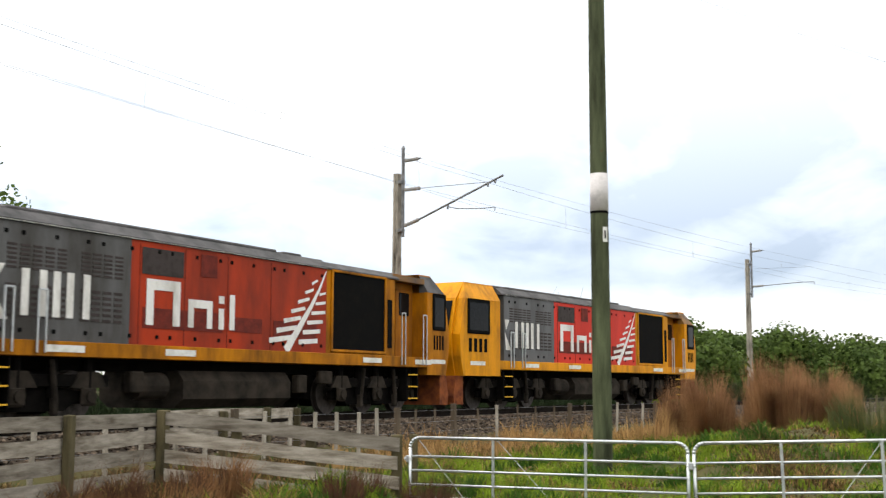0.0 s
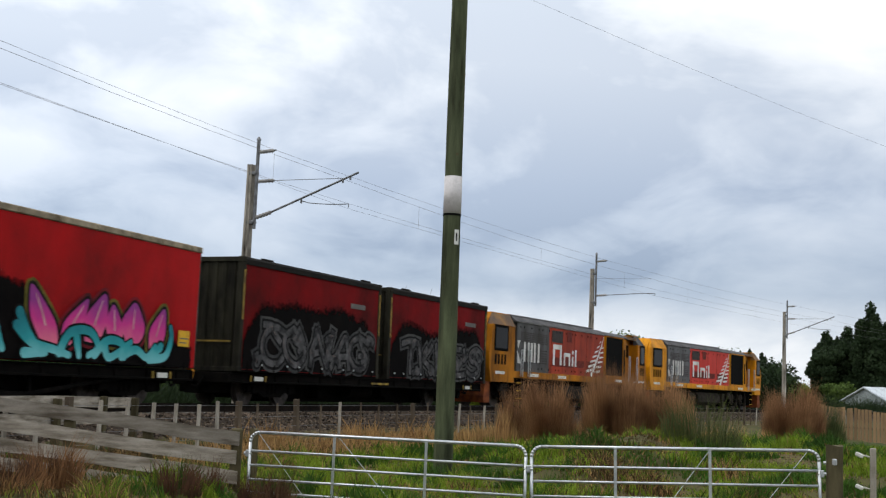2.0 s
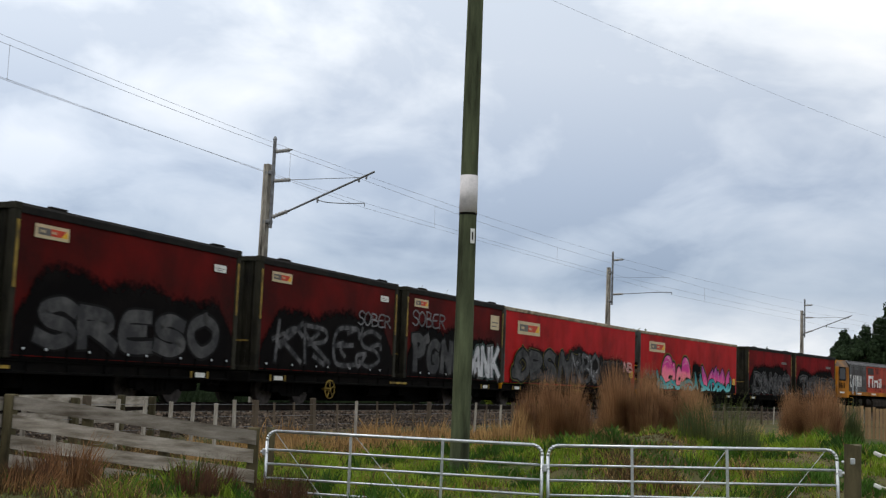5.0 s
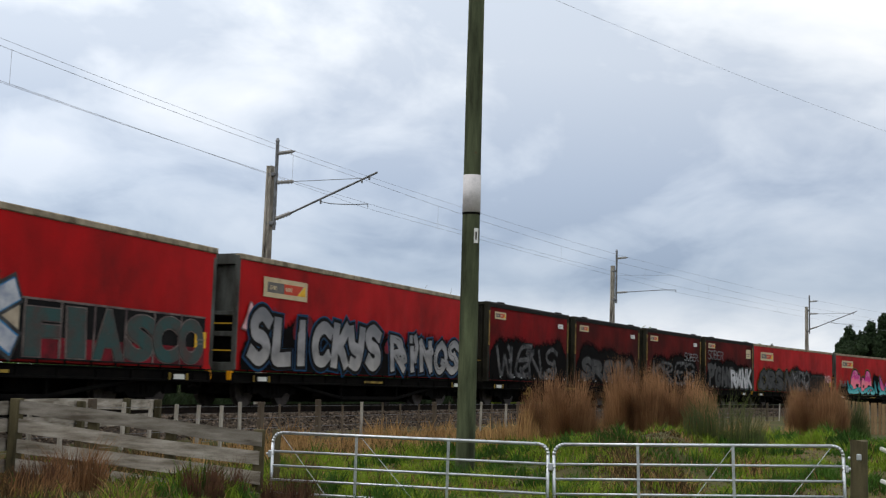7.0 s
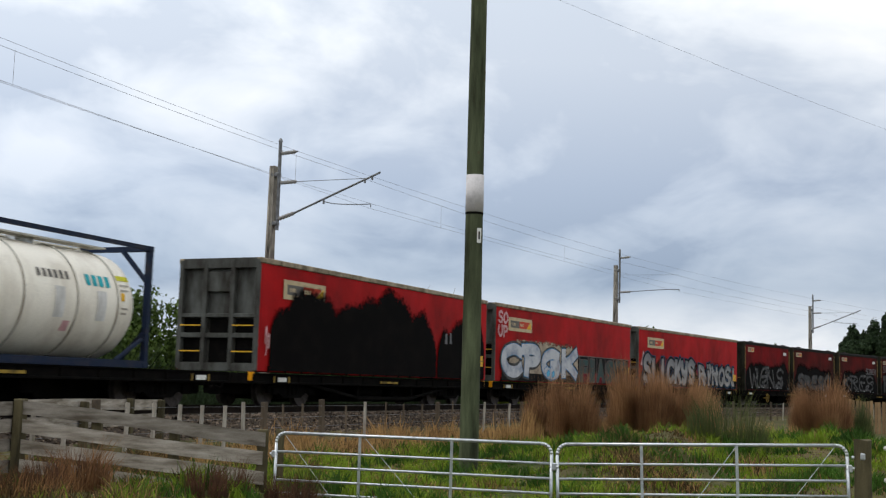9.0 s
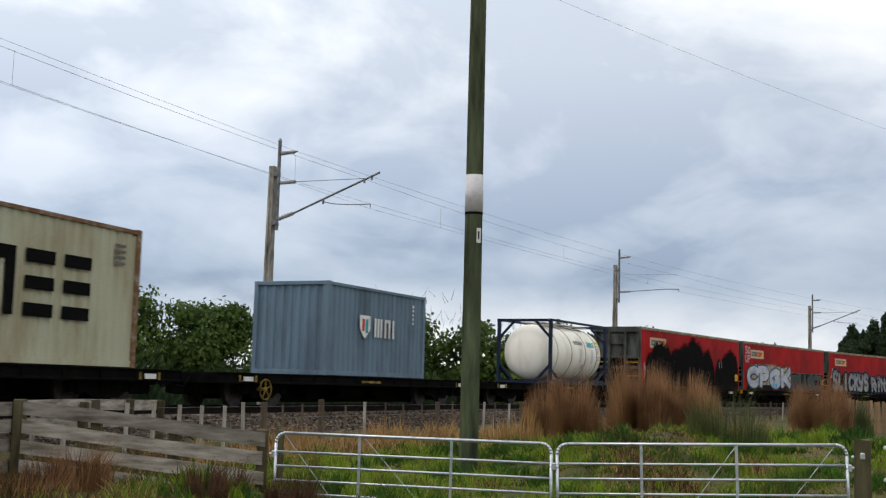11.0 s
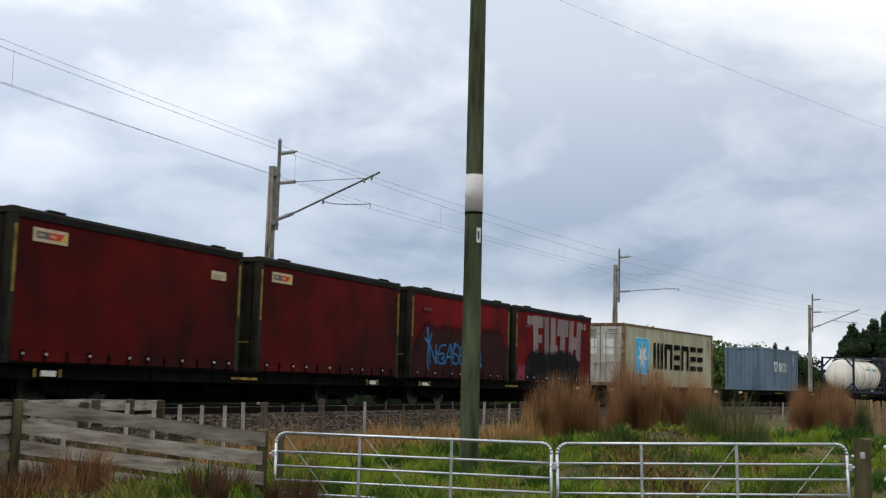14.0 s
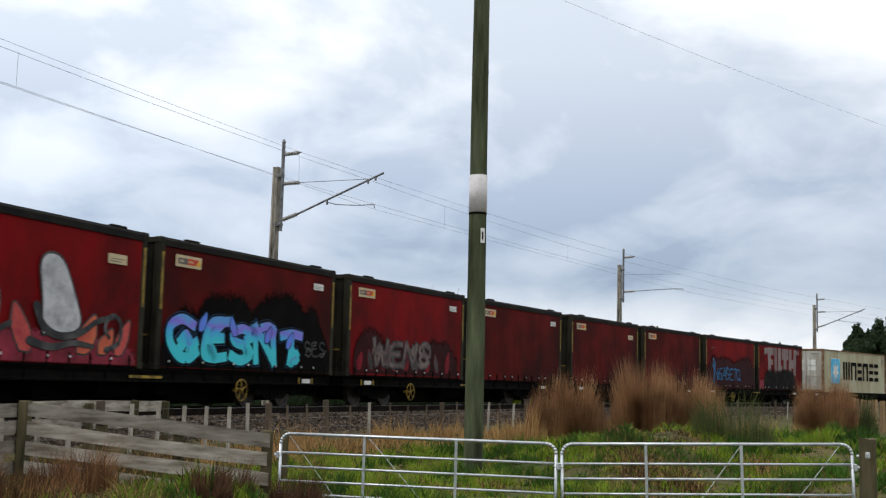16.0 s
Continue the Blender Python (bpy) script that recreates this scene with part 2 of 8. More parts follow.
M["dark_glass"] = mat("dark_glass", (0.006, 0.007, 0.008), 0.12, 0, (0.01, 0.011, 0.012), 0.2, 2, 40, 0.0, spec=0.06)
M["orange_rust"] = mat("orange_rusty_plough", (0.25, 0.07, 0.02), 0.7, 0, (0.10, 0.03, 0.015), 0.5, 4)
M["cream"] = mat("cream_container_paint", (0.42, 0.41, 0.29), 0.5, 0, (0.30, 0.25, 0.15), 0.35, 1.1, 40, 0.03, 0.25)
M["rust_edge"] = mat("rusty_edge", (0.16, 0.08, 0.04), 0.7, 0, (0.3, 0.25, 0.18), 0.3, 5)
M["blue_grey"] = mat("blue_grey_container_paint", (0.14, 0.20, 0.25), 0.5, 0, (0.09, 0.12, 0.15), 0.35, 1.4, 40, 0.03, 0.25)
M["sky_blue"] = mat("sky_blue_paint", (0.08, 0.42, 0.66), 0.45, 0, (0.06, 0.32, 0.5), 0.3, 3)
M["tank_white"] = mat("tank_cladding", (0.84, 0.79, 0.68), 0.35, 0, (0.62, 0.56, 0.46), 0.25, 1.2, 40, 0.02, 0.3)
M["navy"] = mat("navy_frame_paint", (0.012, 0.02, 0.042), 0.5, 0, (0.03, 0.03, 0.04), 0.3, 3)
M["concrete"] = mat("weathered_concrete_mast", (0.48, 0.44, 0.37), 0.85, 0, (0.07, 0.062, 0.05), 0.5, 2.2, 50, 0.15, 0.3)
M["insul"] = mat("grey_insulator", (0.30, 0.29, 0.27), 0.4, 0, (0.2, 0.19, 0.18), 0.3, 8)
M["mast_steel"] = mat("dull_galvanised_mast_steel", (0.20, 0.205, 0.21), 0.55, 0.4, (0.11, 0.11, 0.11), 0.4, 5, 50, 0.05)
M["wire"] = mat("overhead_wire", (0.24, 0.24, 0.25), 0.6, 0.3, (0.1, 0.1, 0.1), 0.3, 5)
M["pole_wood"] = mat("green_treated_pole", (0.125, 0.145, 0.078), 0.85, 0, (0.026, 0.03, 0.017), 0.66, 4.0, 60, 0.35, 0.12)
M["tape"] = mat("silver_band", (0.60, 0.57, 0.56), 0.75, 0.0, (0.46, 0.44, 0.43), 0.4, 6)
M["board"] = mat("weathered_grey_board", (0.34, 0.305, 0.255), 0.9, 0, (0.12, 0.10, 0.075), 0.5, 1.6, 70, 0.4, 6.0, 0.34)
M["post_wood"] = mat("mossy_post_wood", (0.11, 0.092, 0.05), 0.9, 0, (0.04, 0.035, 0.02), 0.5, 5, 60, 0.3, 0.25)
M["batten"] = mat("pale_batten_wood", (0.36, 0.33, 0.28), 0.85, 0, (0.2, 0.17, 0.13), 0.4, 6, 60, 0.2, 0.3, 0.15)
M["batten_dark"] = mat("dark_batten_wood", (0.11, 0.085, 0.06), 0.9, 0, (0.05, 0.04, 0.03), 0.4, 6, 60, 0.2, 0.3, 0.2)
M["ground"] = mat("rough_pasture_soil", (0.05, 0.058, 0.018), 0.95, 0, (0.11, 0.085, 0.04), 0.5, 0.35, 12, 0.4)
M["ballast"] = mat("ballast_stone", (0.14, 0.106, 0.078), 0.9, 0, (0.035, 0.027, 0.02), 0.5, 6, 30, 0.3, 1.0, 0.85)
M["grass"] = mat("green_grass", (0.205, 0.285, 0.027), 0.7, 0, (0.12, 0.18, 0.018), 0.45, 0.9, 20, 0.0, 1.0, 0.35, 0.35)
M["dry_grass"] = mat("dry_tan_grass", (0.42, 0.26, 0.105), 0.8, 0, (0.27, 0.15, 0.06), 0.4, 0.8, 20, 0.0, 1.0, 0.4, 0.3)
M["reed"] = mat("brown_reed", (0.40, 0.225, 0.11), 0.85, 0, (0.16, 0.078, 0.04), 0.5, 0.9, 20, 0.0, 1.0, 0.45, 0.35)
M["leaf"] = mat("bush_leaf", (0.09, 0.135, 0.03), 0.6, 0, (0.045, 0.075, 0.02), 0.45, 0.5, 20, 0.0, 1.0, 0.45, 0.35)
M["leaf_dark"] = mat("dark_conifer_leaf", (0.03, 0.048, 0.02), 0.7, 0, (0.016, 0.028, 0.012), 0.45, 0.4, 20, 0.0, 1.0, 0.4, 0.25)
M["leaf_lime"] = mat("lime_leaf", (0.20, 0.26, 0.03), 0.6, 0, (0.10, 0.15, 0.02), 0.45, 0.8, 20, 0.0, 1.0, 0.3, 0.35)
M["bark"] = mat("brown_bark", (0.09, 0.07, 0.05), 0.9, 0, (0.05, 0.04, 0.03), 0.4, 5, 50, 0.3)
M["roof_iron"] = mat("pale_roof_iron", (0.5, 0.54, 0.56), 0.4, 0.2, (0.4, 0.43, 0.45), 0.3, 0.8)
M["house_wall"] = mat("grey_house_wall", (0.3, 0.33, 0.33), 0.7, 0, (0.22, 0.24, 0.24), 0.3, 1.0)
M["sleeper"] = mat("concrete_sleeper", (0.26, 0.24, 0.21), 0.9, 0, (0.14, 0.12, 0.1), 0.5, 3)
M["weed"] = mat("dried_dock_weed", (0.11, 0.055, 0.03), 0.9, 0, (0.05, 0.03, 0.02), 0.4, 4, 30, 0.0, 1.0, 0.3)


# ---- ground ----
def build_ground():
    ang = np.concatenate([np.arange(-36, 36, 0.4), np.arange(36, 324, 6.0)])
    rad = [0.0]
    r = 1.5
    while r < 4500:
        rad.append(r)
        r *= 1.022 if 12 < r < 60 else 1.06
    rad = np.array(rad[1:])
    A, R = np.meshgrid(np.radians(ang), rad)
    x, y = (np.sin(A) * R).ravel(), (np.cos(A) * R).ravel()
    z = ground_z(x, y)
    n = len(ang)
    verts = np.stack([x, y, z], 1)
    i = np.arange(len(rad) - 1)[:, None] * n
    j = np.arange(n)[None, :]
    k = (np.arange(n)[None, :] + 1) % n
    faces = np.stack([i + j, i + k, i + n + k, i + n + j], -1).reshape(-1, 4)
    verts = verts.tolist() + [(0, 0, 0)]
    faces = faces.tolist() + [(len(verts) - 1, (a + 1) % n, a) for a in range(n)]
    g = solid("ground", verts, faces, M["ground"], True)
    tagged(g, "rough green pasture with brown patches rising to a railway bank", "ground", kind="structure")


build_ground()


# ---- railway line ----
def strip(name, profile, s0, s1, step, material, smooth=False):
    """A profile of (left, z) swept along the line."""
    ss = np.arange(s0, s1 + step / 2, step)
    verts, faces, n = [], [], len(profile)
    for s in ss:
        for o, z in profile:
            x, y, h = track(s, o)
            verts.append((x, y, z))
    for a in range(len(ss) - 1):
        for b in range(n):
            c = (b + 1) % n
            faces.append((a * n + b, a * n + c, (a + 1) * n + c, (a + 1) * n + b))
    faces.append(tuple(range(n))[::-1])
    faces.append(tuple((len(ss) - 1) * n + b for b in range(n)))
    return solid(name, verts, faces, material, smooth)


def build_line():
    b = strip("ballast_bed", [(-3.4, 0.3), (-3.3, 0.62), (-1.85, RAIL - 0.2), (1.85, RAIL - 0.2), (3.3, 0.62), (3.4, 0.3)],
              -120, 300, 3.0, M["ballast"])
    tagged(b, "grey crushed stone ballast bed under the rails", "ballast", kind="structure")
    for o in (-0.57, 0.57):
        r = strip("rail", [(o - 0.065, RAIL - 0.16), (o + 0.065, RAIL - 0.16), (o + 0.012, RAIL - 0.13), (o + 0.012, RAIL - 0.04),
                           (o + 0.035, RAIL - 0.03), (o + 0.035, RAIL), (o - 0.035, RAIL), (o - 0.035, RAIL - 0.03),
                           (o - 0.012, RAIL - 0.04), (o - 0.012, RAIL - 0.13)][::-1], -120, 300, 3.0, M["steel_rust"])
        tagged(r, "rusty brown steel rail with polished head, darkened for shade", "rail", "rails of the line", "structure")


build_line()


# ---- train movement ----
U_T = [0, 1.5, 2.5, 3.5, 7, 8.5, 9, 11.5, 12.5, 13.5, 14.5, 16]
U_S = [-194.23, -170.72, -154.81, -139.03, -84.26, -61.39, -53.27, -15.12, 0.0, 15.02, 30.16, 52.93]


def run(t):
    """Metres that the train has gone at t seconds, against its place at 12.5 s."""
    smooth_run = -0.02934 * t * t + 15.9173 * t - 194.369
    rest = np.array(U_S) - (-0.02934 * np.array(U_T) ** 2 + 15.9173 * np.array(U_T) - 194.369)
    return smooth_run + float(np.interp(t, U_T, rest))


def vehicle_pose(s, t, gauge, height=0.0):
    """Pose of a vehicle whose middle is at s when the train is at 12.5 s; gauge: between its bogies."""
    c = s + run(t)
    a, b = track(c - gauge / 2), track(c + gauge / 2)
    h = math.atan2(b[0] - a[0], b[1] - a[1])
    return pose((a[0] + b[0]) / 2, (a[1] + b[1]) / 2, RAIL + height, 0, 0, 90 - math.degrees(h))


MOVING = []        # thing, middle s, bogie distance, height


def moves(ob, s, gauge, height=0.0):
    MOVING.append((ob, s, gauge, height))
    return ob


def motions():
    times = [k * 0.5 for k in range(33)]
    for ob, s, gauge, height in MOVING:
        walk(ob, [(t, vehicle_pose(s, t, gauge, height)) for t in times])
    # wheels turn as the train runs
    steps = [(f - 1) / FPS for f in range(1, frame(16.0) + 1)]
    turned = [run(t) for t in steps]
    for w, x, r in WHEELSETS:
        walk(w, [(t, Matrix.Translation((x, 0, r)) @ Matrix.Rotation(u / r, 4, "Y")) for t, u in zip(steps, turned)])


# ---- shared shapes ----
def extrude_x(bm, pts, x0, x1):
    """A bar with the outline pts in y and z, from x0 to x1."""
    a = [bm.verts.new((x0, y, z)) for y, z in pts]
    b = [bm.verts.new((x1, y, z)) for y, z in pts]
    n = len(pts)
    bm.faces.new(a)
    bm.faces.new(b[::-1])
    for i in range(n):
        bm.faces.new((a[i], b[i], b[(i + 1) % n], a[(i + 1) % n]))
    bmesh.ops.recalc_face_normals(bm, faces=bm.faces)
    return bm


def plate(bm, x0, x1, z0, z1, y, thick=0.006):
    box(bm, (x0 + x1) / 2, y, (z0 + z1) / 2, abs(x1 - x0), thick, abs(z1 - z0))
    return bm


def ribbon(bm, pts, half, y):
    """A flat brush stroke through points in x and z."""
    side = []
    for i, p in enumerate(pts):
        a = Vector(pts[max(i - 1, 0)])
        b = Vector(pts[min(i + 1, len(pts) - 1)])
        d = (b - a).normalized() if (b - a).length else Vector((1, 0))
        w = half[i] if isinstance(half, (list, tuple)) else half
        nrm = Vector((-d.y, d.x)) * w
        side.append((bm.verts.new((p[0] + nrm.x, y, p[1] + nrm.y)), bm.verts.new((p[0] - nrm.x, y, p[1] - nrm.y))))
    for (a, b), (c, d) in zip(side, side[1:]):
        bm.faces.new((a, b, d, c))
    return bm


def lettering(text, size, squeeze=1.0, fat=0.0):
    """Mesh of words in the built-in font, lying in x and z."""
    cu = bpy.data.curves.new("lettering", "FONT")
    cu.body, cu.size, cu.offset, cu.extrude = text, size, fat, 0.002
    tmp = bpy.data.objects.new("lettering", cu)
    me = bpy.data.meshes.new_from_object(tmp)
    bpy.data.objects.remove(tmp)
    me.transform(Matrix.Rotation(radians(90), 4, "X") @ Matrix.Diagonal((squeeze, 1, 1, 1)))
    return me


def glyph_bars(bm, x, z, h, kinds, y, stroke, gap, scale=1.0):
    """A row of plain marks in place of a trade name: bars, frames and combs."""
    for k in kinds:
        if k == "i":
            plate(bm, x, x + stroke, z, z + h, y)
            x += stroke + gap
        elif k == "o":
            w = h * 0.62 * scale
            plate(bm, x, x + stroke, z, z + h, y)
            plate(bm, x + w - stroke, x + w, z, z + h, y)
            plate(bm, x + stroke, x + w - stroke, z + h - stroke, z + h, y)
            x += w + gap
        elif k == "u":
            w = h * 0.85 * scale
            for q in (0, 0.5, 1):
                plate(bm, x + (w - stroke) * q, x + (w - stroke) * q + stroke, z, z + h, y)
            x += w + gap
        elif k == "e":
            w = h * 0.5 * scale
            for q in (0, 0.5, 1):
                plate(bm, x, x + w, z + (h - stroke) * q, z + (h - stroke) * q + stroke, y)
            x += w + gap
    return x


def side_patch(bm, x0, x1, z0, z1, y, rnd, rough=0.25, step=0.09):
    """A painted-over area with an uneven upper edge."""
    n = max(int((x1 - x0) / step), 4)
    ph = [rnd.uniform(0, 6.28) for _ in range(5)]
    row = []
    lay = bm.verts.layers.float.get("cover") or bm.verts.layers.float.new("cover")
    for i in range(n + 1):
        q = i / n
        x = x0 + (x1 - x0) * q
        bump = sum(math.sin(q * f * (x1 - x0) + p) / g for f, p, g in zip((0.9, 1.7, 5.3, 9.1), ph, (1.2, 2, 8, 20)))
        bump += 1.1 * abs(math.sin(q * 1.35 * (x1 - x0) + ph[4])) ** 0.6 - 0.7
        edge = min(1.0, 6 * q * (1 - q) + 0.45)
        top = z0 + (z1 - z0) * edge + bump * rough * (z1 - z0) * 0.5
        top = max(top, z0 + 0.1)
        inner = z0 + (top - z0) * 0.74
        side = min(1.0, 40 * q * (1 - q) + 0.35)
        col = []
        for z, cov in ((z0, side), (inner, side), (top + 0.22, 0.0)):
            v = bm.verts.new((x, y, z))
            v[lay] = cov
            col.append(v)
        row.append(col)
    for p, r in zip(row, row[1:]):
        for j in range(2):
            bm.faces.new((p[j], r[j], r[j + 1], p[j + 1]))
    return bm


def wild_strokes(rnd, x0, x1, z0, z1, count):
    """Strokes of a sprayed piece: tall interlocking bent bars."""
    out = []
    w = (x1 - x0) / count
    h = z1 - z0
    for i in range(count):
        cx = x0 + w * (i + 0.5)
        for k in range(rnd.choice((2, 2, 3))):
            kind = rnd.random()
            if kind < 0.5:
                lean = rnd.uniform(-0.25, 0.25) * w
                a = rnd.uniform(-0.38, 0.38) * w
                pts = [(cx + a - lean, z0 + rnd.uniform(0, 0.08) * h), (cx + a - lean * 0.2, z0 + h * 0.4),
                       (cx + a + lean * 0.4, z0 + h * 0.7), (cx + a + lean, z0 + h * rnd.uniform(0.8, 1.0))]
            elif kind < 0.8:
                r = w * rnd.uniform(0.25, 0.4)
                zc = z0 + h * rnd.uniform(0.35, 0.65)
                a0 = rnd.uniform(0, 6.28)
                pts = [(cx + r * math.cos(a0 + q * 0.75), zc + h * 0.33 * math.sin(a0 + q * 0.75)) for q in range(6)]
            else:
                zz = z0 + h * rnd.uniform(0.15, 0.85)
                pts = [(cx - w * 0.5, zz + rnd.uniform(-0.1, 0.1) * h), (cx, zz + rnd.uniform(-0.12, 0.12) * h),
                       (cx + w * 0.5, zz + rnd.uniform(-0.1, 0.1) * h)]
            out.append(pts)
    return out


def split_parts(name, bm, material, parent, label=""):
    """One part for each separate piece of the bmesh."""
    bm.verts.ensure_lookup_table()
    seen, first = set(), None
    for v in list(bm.verts):
        if v in seen:
            continue
        stack, group = [v], []
        seen.add(v)
        while stack:
            q = stack.pop()
            group.append(q)
            for e in q.link_edges:
                o = e.other_vert(q)
                if o not in seen:
                    seen.add(o)
                    stack.append(o)
        idx = {q: i for i, q in enumerate(group)}
        faces = {f for q in group for f in q.link_faces}
        me = bpy.data.meshes.new(name)
        me.from_pydata([tuple(q.co) for q in group], [], [[idx[w] for w in f.verts] for f in faces])
        me.materials.append(material)
        ob = new(name, me)
        ob.parent = parent
        if label:
            ob["label"] = label
        first = first or ob
    bm.free()
    return first


def sprayed_word(parent, text, x0, x1, z0, z1, y, fill, outline, label, seed=1, fat=0.045, edge=0.05):
    """A sprayed word, letter by letter: an outline and a fill a little proud of it."""
    rnd = random.Random(seed)
    cell = (x1 - x0) / len(text)
    for i, ch in enumerate(text):
        lean, up, big = rnd.uniform(-0.12, 0.12), rnd.uniform(-0.05, 0.05), rnd.uniform(0.94, 1.06)
        ref = None
        for name, off, mt, yy in (("graffiti_outline", fat + edge, outline, y - 0.001 * i), ("graffiti_letter", fat, fill, y - 0.012 - 0.001 * i)):
            me = lettering(ch, 1.0, 1.0, off)
            co = np.empty(len(me.vertices) * 3)
            me.vertices.foreach_get("co", co)
            co = co.reshape(-1, 3)
            if ref is None:
                ref = (co[:, 0].min(), co[:, 0].max(), co[:, 2].min(), co[:, 2].max())
            sx = cell * 1.06 / (ref[1] - ref[0])
            if ch == "I":
                sx *= 0.6
            sz = (z1 - z0) / (ref[3] - ref[2]) * big
            zz = (co[:, 2] - ref[2]) * sz
            co[:, 0] = x0 + cell * (i + 0.5) + (co[:, 0] - (ref[0] + ref[1]) / 2) * sx + lean * zz
            co[:, 2] = z0 + zz * (1 + up)
            co[:, 1] = co[:, 1] + yy
            me.vertices.foreach_set("co", co.ravel())
            me.materials.append(mt)
            ob = new(name, me)
            ob.parent = parent
            if name == "graffiti_letter":
                ob["label"] = label


def smooth_line(pts, k=5):
    """A soft curve through the points."""
    if len(pts) < 3:
        return [pts[0], ((pts[0][0] + pts[1][0]) / 2, (pts[0][1] + pts[1][1]) / 2), pts[1]]
    out = []
    for i in range(len(pts) - 1):
        p0, p1, p2, p3 = (Vector(pts[max(i - 1, 0)]), Vector(pts[i]), Vector(pts[i + 1]), Vector(pts[min(i + 2, len(pts) - 1)]))
        for j in range(k):
            t = j / k
            q = 0.5 * (2 * p1 + (p2 - p0) * t + (2 * p0 - 5 * p1 + 4 * p2 - p3) * t * t + (3 * p1 - p0 - 3 * p2 + p3) * t ** 3)
            out.append((q.x, q.y))
    out.append(tuple(pts[-1]))
    return out


def fat_stroke(bm, pts, half, y, taper=1.0, square=None):
    """A sprayed stroke with round ends, or square ones drawn out by so much; taper: width of its end against its start."""
    if square is not None:
        a, b = (Vector(pts[0]) - Vector(pts[1])).normalized() * square, (Vector(pts[-1]) - Vector(pts[-2])).normalized() * square
        pts = [(pts[0][0] + a.x, pts[0][1] + a.y)] + list(pts[1:-1]) + [(pts[-1][0] + b.x, pts[-1][1] + b.y)]
    n = len(pts)
    rows = []
    for i, p in enumerate(pts):
        d = Vector(pts[min(i + 1, n - 1)]) - Vector(pts[max(i - 1, 0)])
        d = d.normalized() if d.length > 1e-6 else Vector((1, 0))
        w = half * (1 + (taper - 1) * i / (n - 1))
        rows.append((bm.verts.new((p[0] - d.y * w, y, p[1] + d.x * w)), bm.verts.new((p[0] + d.y * w, y, p[1] - d.x * w)), d, w))
    for a, b in zip(rows, rows[1:]):
        bm.faces.new((a[0], a[1], b[1], b[0]))
    for row, p, sgn in ((rows[0], pts[0], -1), (rows[-1], pts[-1], 1)) if square is None else ():
        a0 = math.atan2(row[2].y, row[2].x)
        arc = [bm.verts.new((p[0] + row[3] * math.cos(a0 + q), y, p[1] + row[3] * math.sin(a0 + q)))
               for q in [sgn_q(sgn, k) for k in range(1, 6)]]
        bm.faces.new([row[0]] + arc + [row[1]])
    return bm


def sgn_q(sgn, k):
    """Angles round the end of a stroke, from its one side to the other."""
    return math.pi / 2 - math.pi * k / 6 if sgn > 0 else math.pi / 2 + math.pi * k / 6


GLYPH = {}
GLYPH["A"] = [[(0.0, 0.0), (0.3, 0.7), (0.5, 1.0), (0.72, 0.6), (1.0, 0.0)], [(0.2, 0.35), (0.8, 0.38)]]
GLYPH["B"] = [[(0.1, 0.0), (0.1, 1.0)], [(0.1, 1.0), (0.75, 0.9), (0.7, 0.58), (0.15, 0.52)], [(0.2, 0.52), (0.95, 0.42), (0.9, 0.08), (0.1, 0.0)]]
GLYPH["C"] = [[(1.0, 0.86), (0.6, 1.0), (0.12, 0.8), (0.02, 0.4), (0.25, 0.05), (0.7, 0.0), (1.0, 0.18)]]
GLYPH["E"] = [[(0.95, 1.0), (0.3, 0.95), (0.08, 0.6), (0.1, 0.1), (0.5, 0.0), (1.0, 0.05)], [(0.1, 0.5), (0.8, 0.55)]]
GLYPH["F"] = [[(0.1, 0.0), (0.15, 0.6), (0.1, 1.0), (0.95, 0.98)], [(0.1, 0.52), (0.75, 0.55)]]
GLYPH["G"] = [[(1.0, 0.88), (0.55, 1.0), (0.1, 0.78), (0.02, 0.35), (0.3, 0.02), (0.8, 0.05), (0.95, 0.42), (0.55, 0.42)]]
GLYPH["H"] = [[(0.1, 0.0), (0.05, 1.0)], [(0.9, 0.0), (0.95, 1.0)], [(0.1, 0.5), (0.9, 0.52)]]
GLYPH["I"] = [[(0.5, 0.0), (0.5, 0.68)], [(0.45, 0.97), (0.55, 0.97)]]
GLYPH["K"] = [[(0.1, 0.0), (0.12, 1.0)], [(0.95, 1.0), (0.5, 0.62), (0.18, 0.45)], [(0.3, 0.5), (0.62, 0.3), (1.0, 0.0)]]
GLYPH["L"] = [[(0.15, 1.0), (0.12, 0.4), (0.2, 0.04), (0.95, 0.04)]]
GLYPH["N"] = [[(0.05, 0.0), (0.1, 1.0)], [(0.1, 1.0), (0.5, 0.5), (0.9, 0.0)], [(0.9, 0.0), (0.95, 1.0)]]
GLYPH["O"] = [[(0.5, 1.0), (0.08, 0.75), (0.05, 0.3), (0.45, 0.0), (0.92, 0.28), (0.92, 0.75), (0.5, 1.0)]]
GLYPH["P"] = [[(0.1, 0.0), (0.15, 0.6), (0.1, 1.0)], [(0.0, 0.98), (0.7, 1.0), (0.95, 0.75), (0.65, 0.5), (0.15, 0.48)]]
GLYPH["R"] = [[(0.1, 0.0), (0.1, 1.0)], [(0.1, 1.0), (0.8, 0.92), (0.85, 0.62), (0.2, 0.5)], [(0.35, 0.5), (0.7, 0.25), (1.0, 0.0)]]
GLYPH["S"] = [[(0.95, 0.85), (0.55, 1.0), (0.12, 0.82), (0.25, 0.56), (0.75, 0.45), (0.92, 0.2), (0.5, 0.0), (0.05, 0.14)]]
GLYPH["T"] = [[(0.5, 0.0), (0.55, 1.0)], [(0.0, 0.9), (0.5, 1.0), (1.0, 0.95)]]
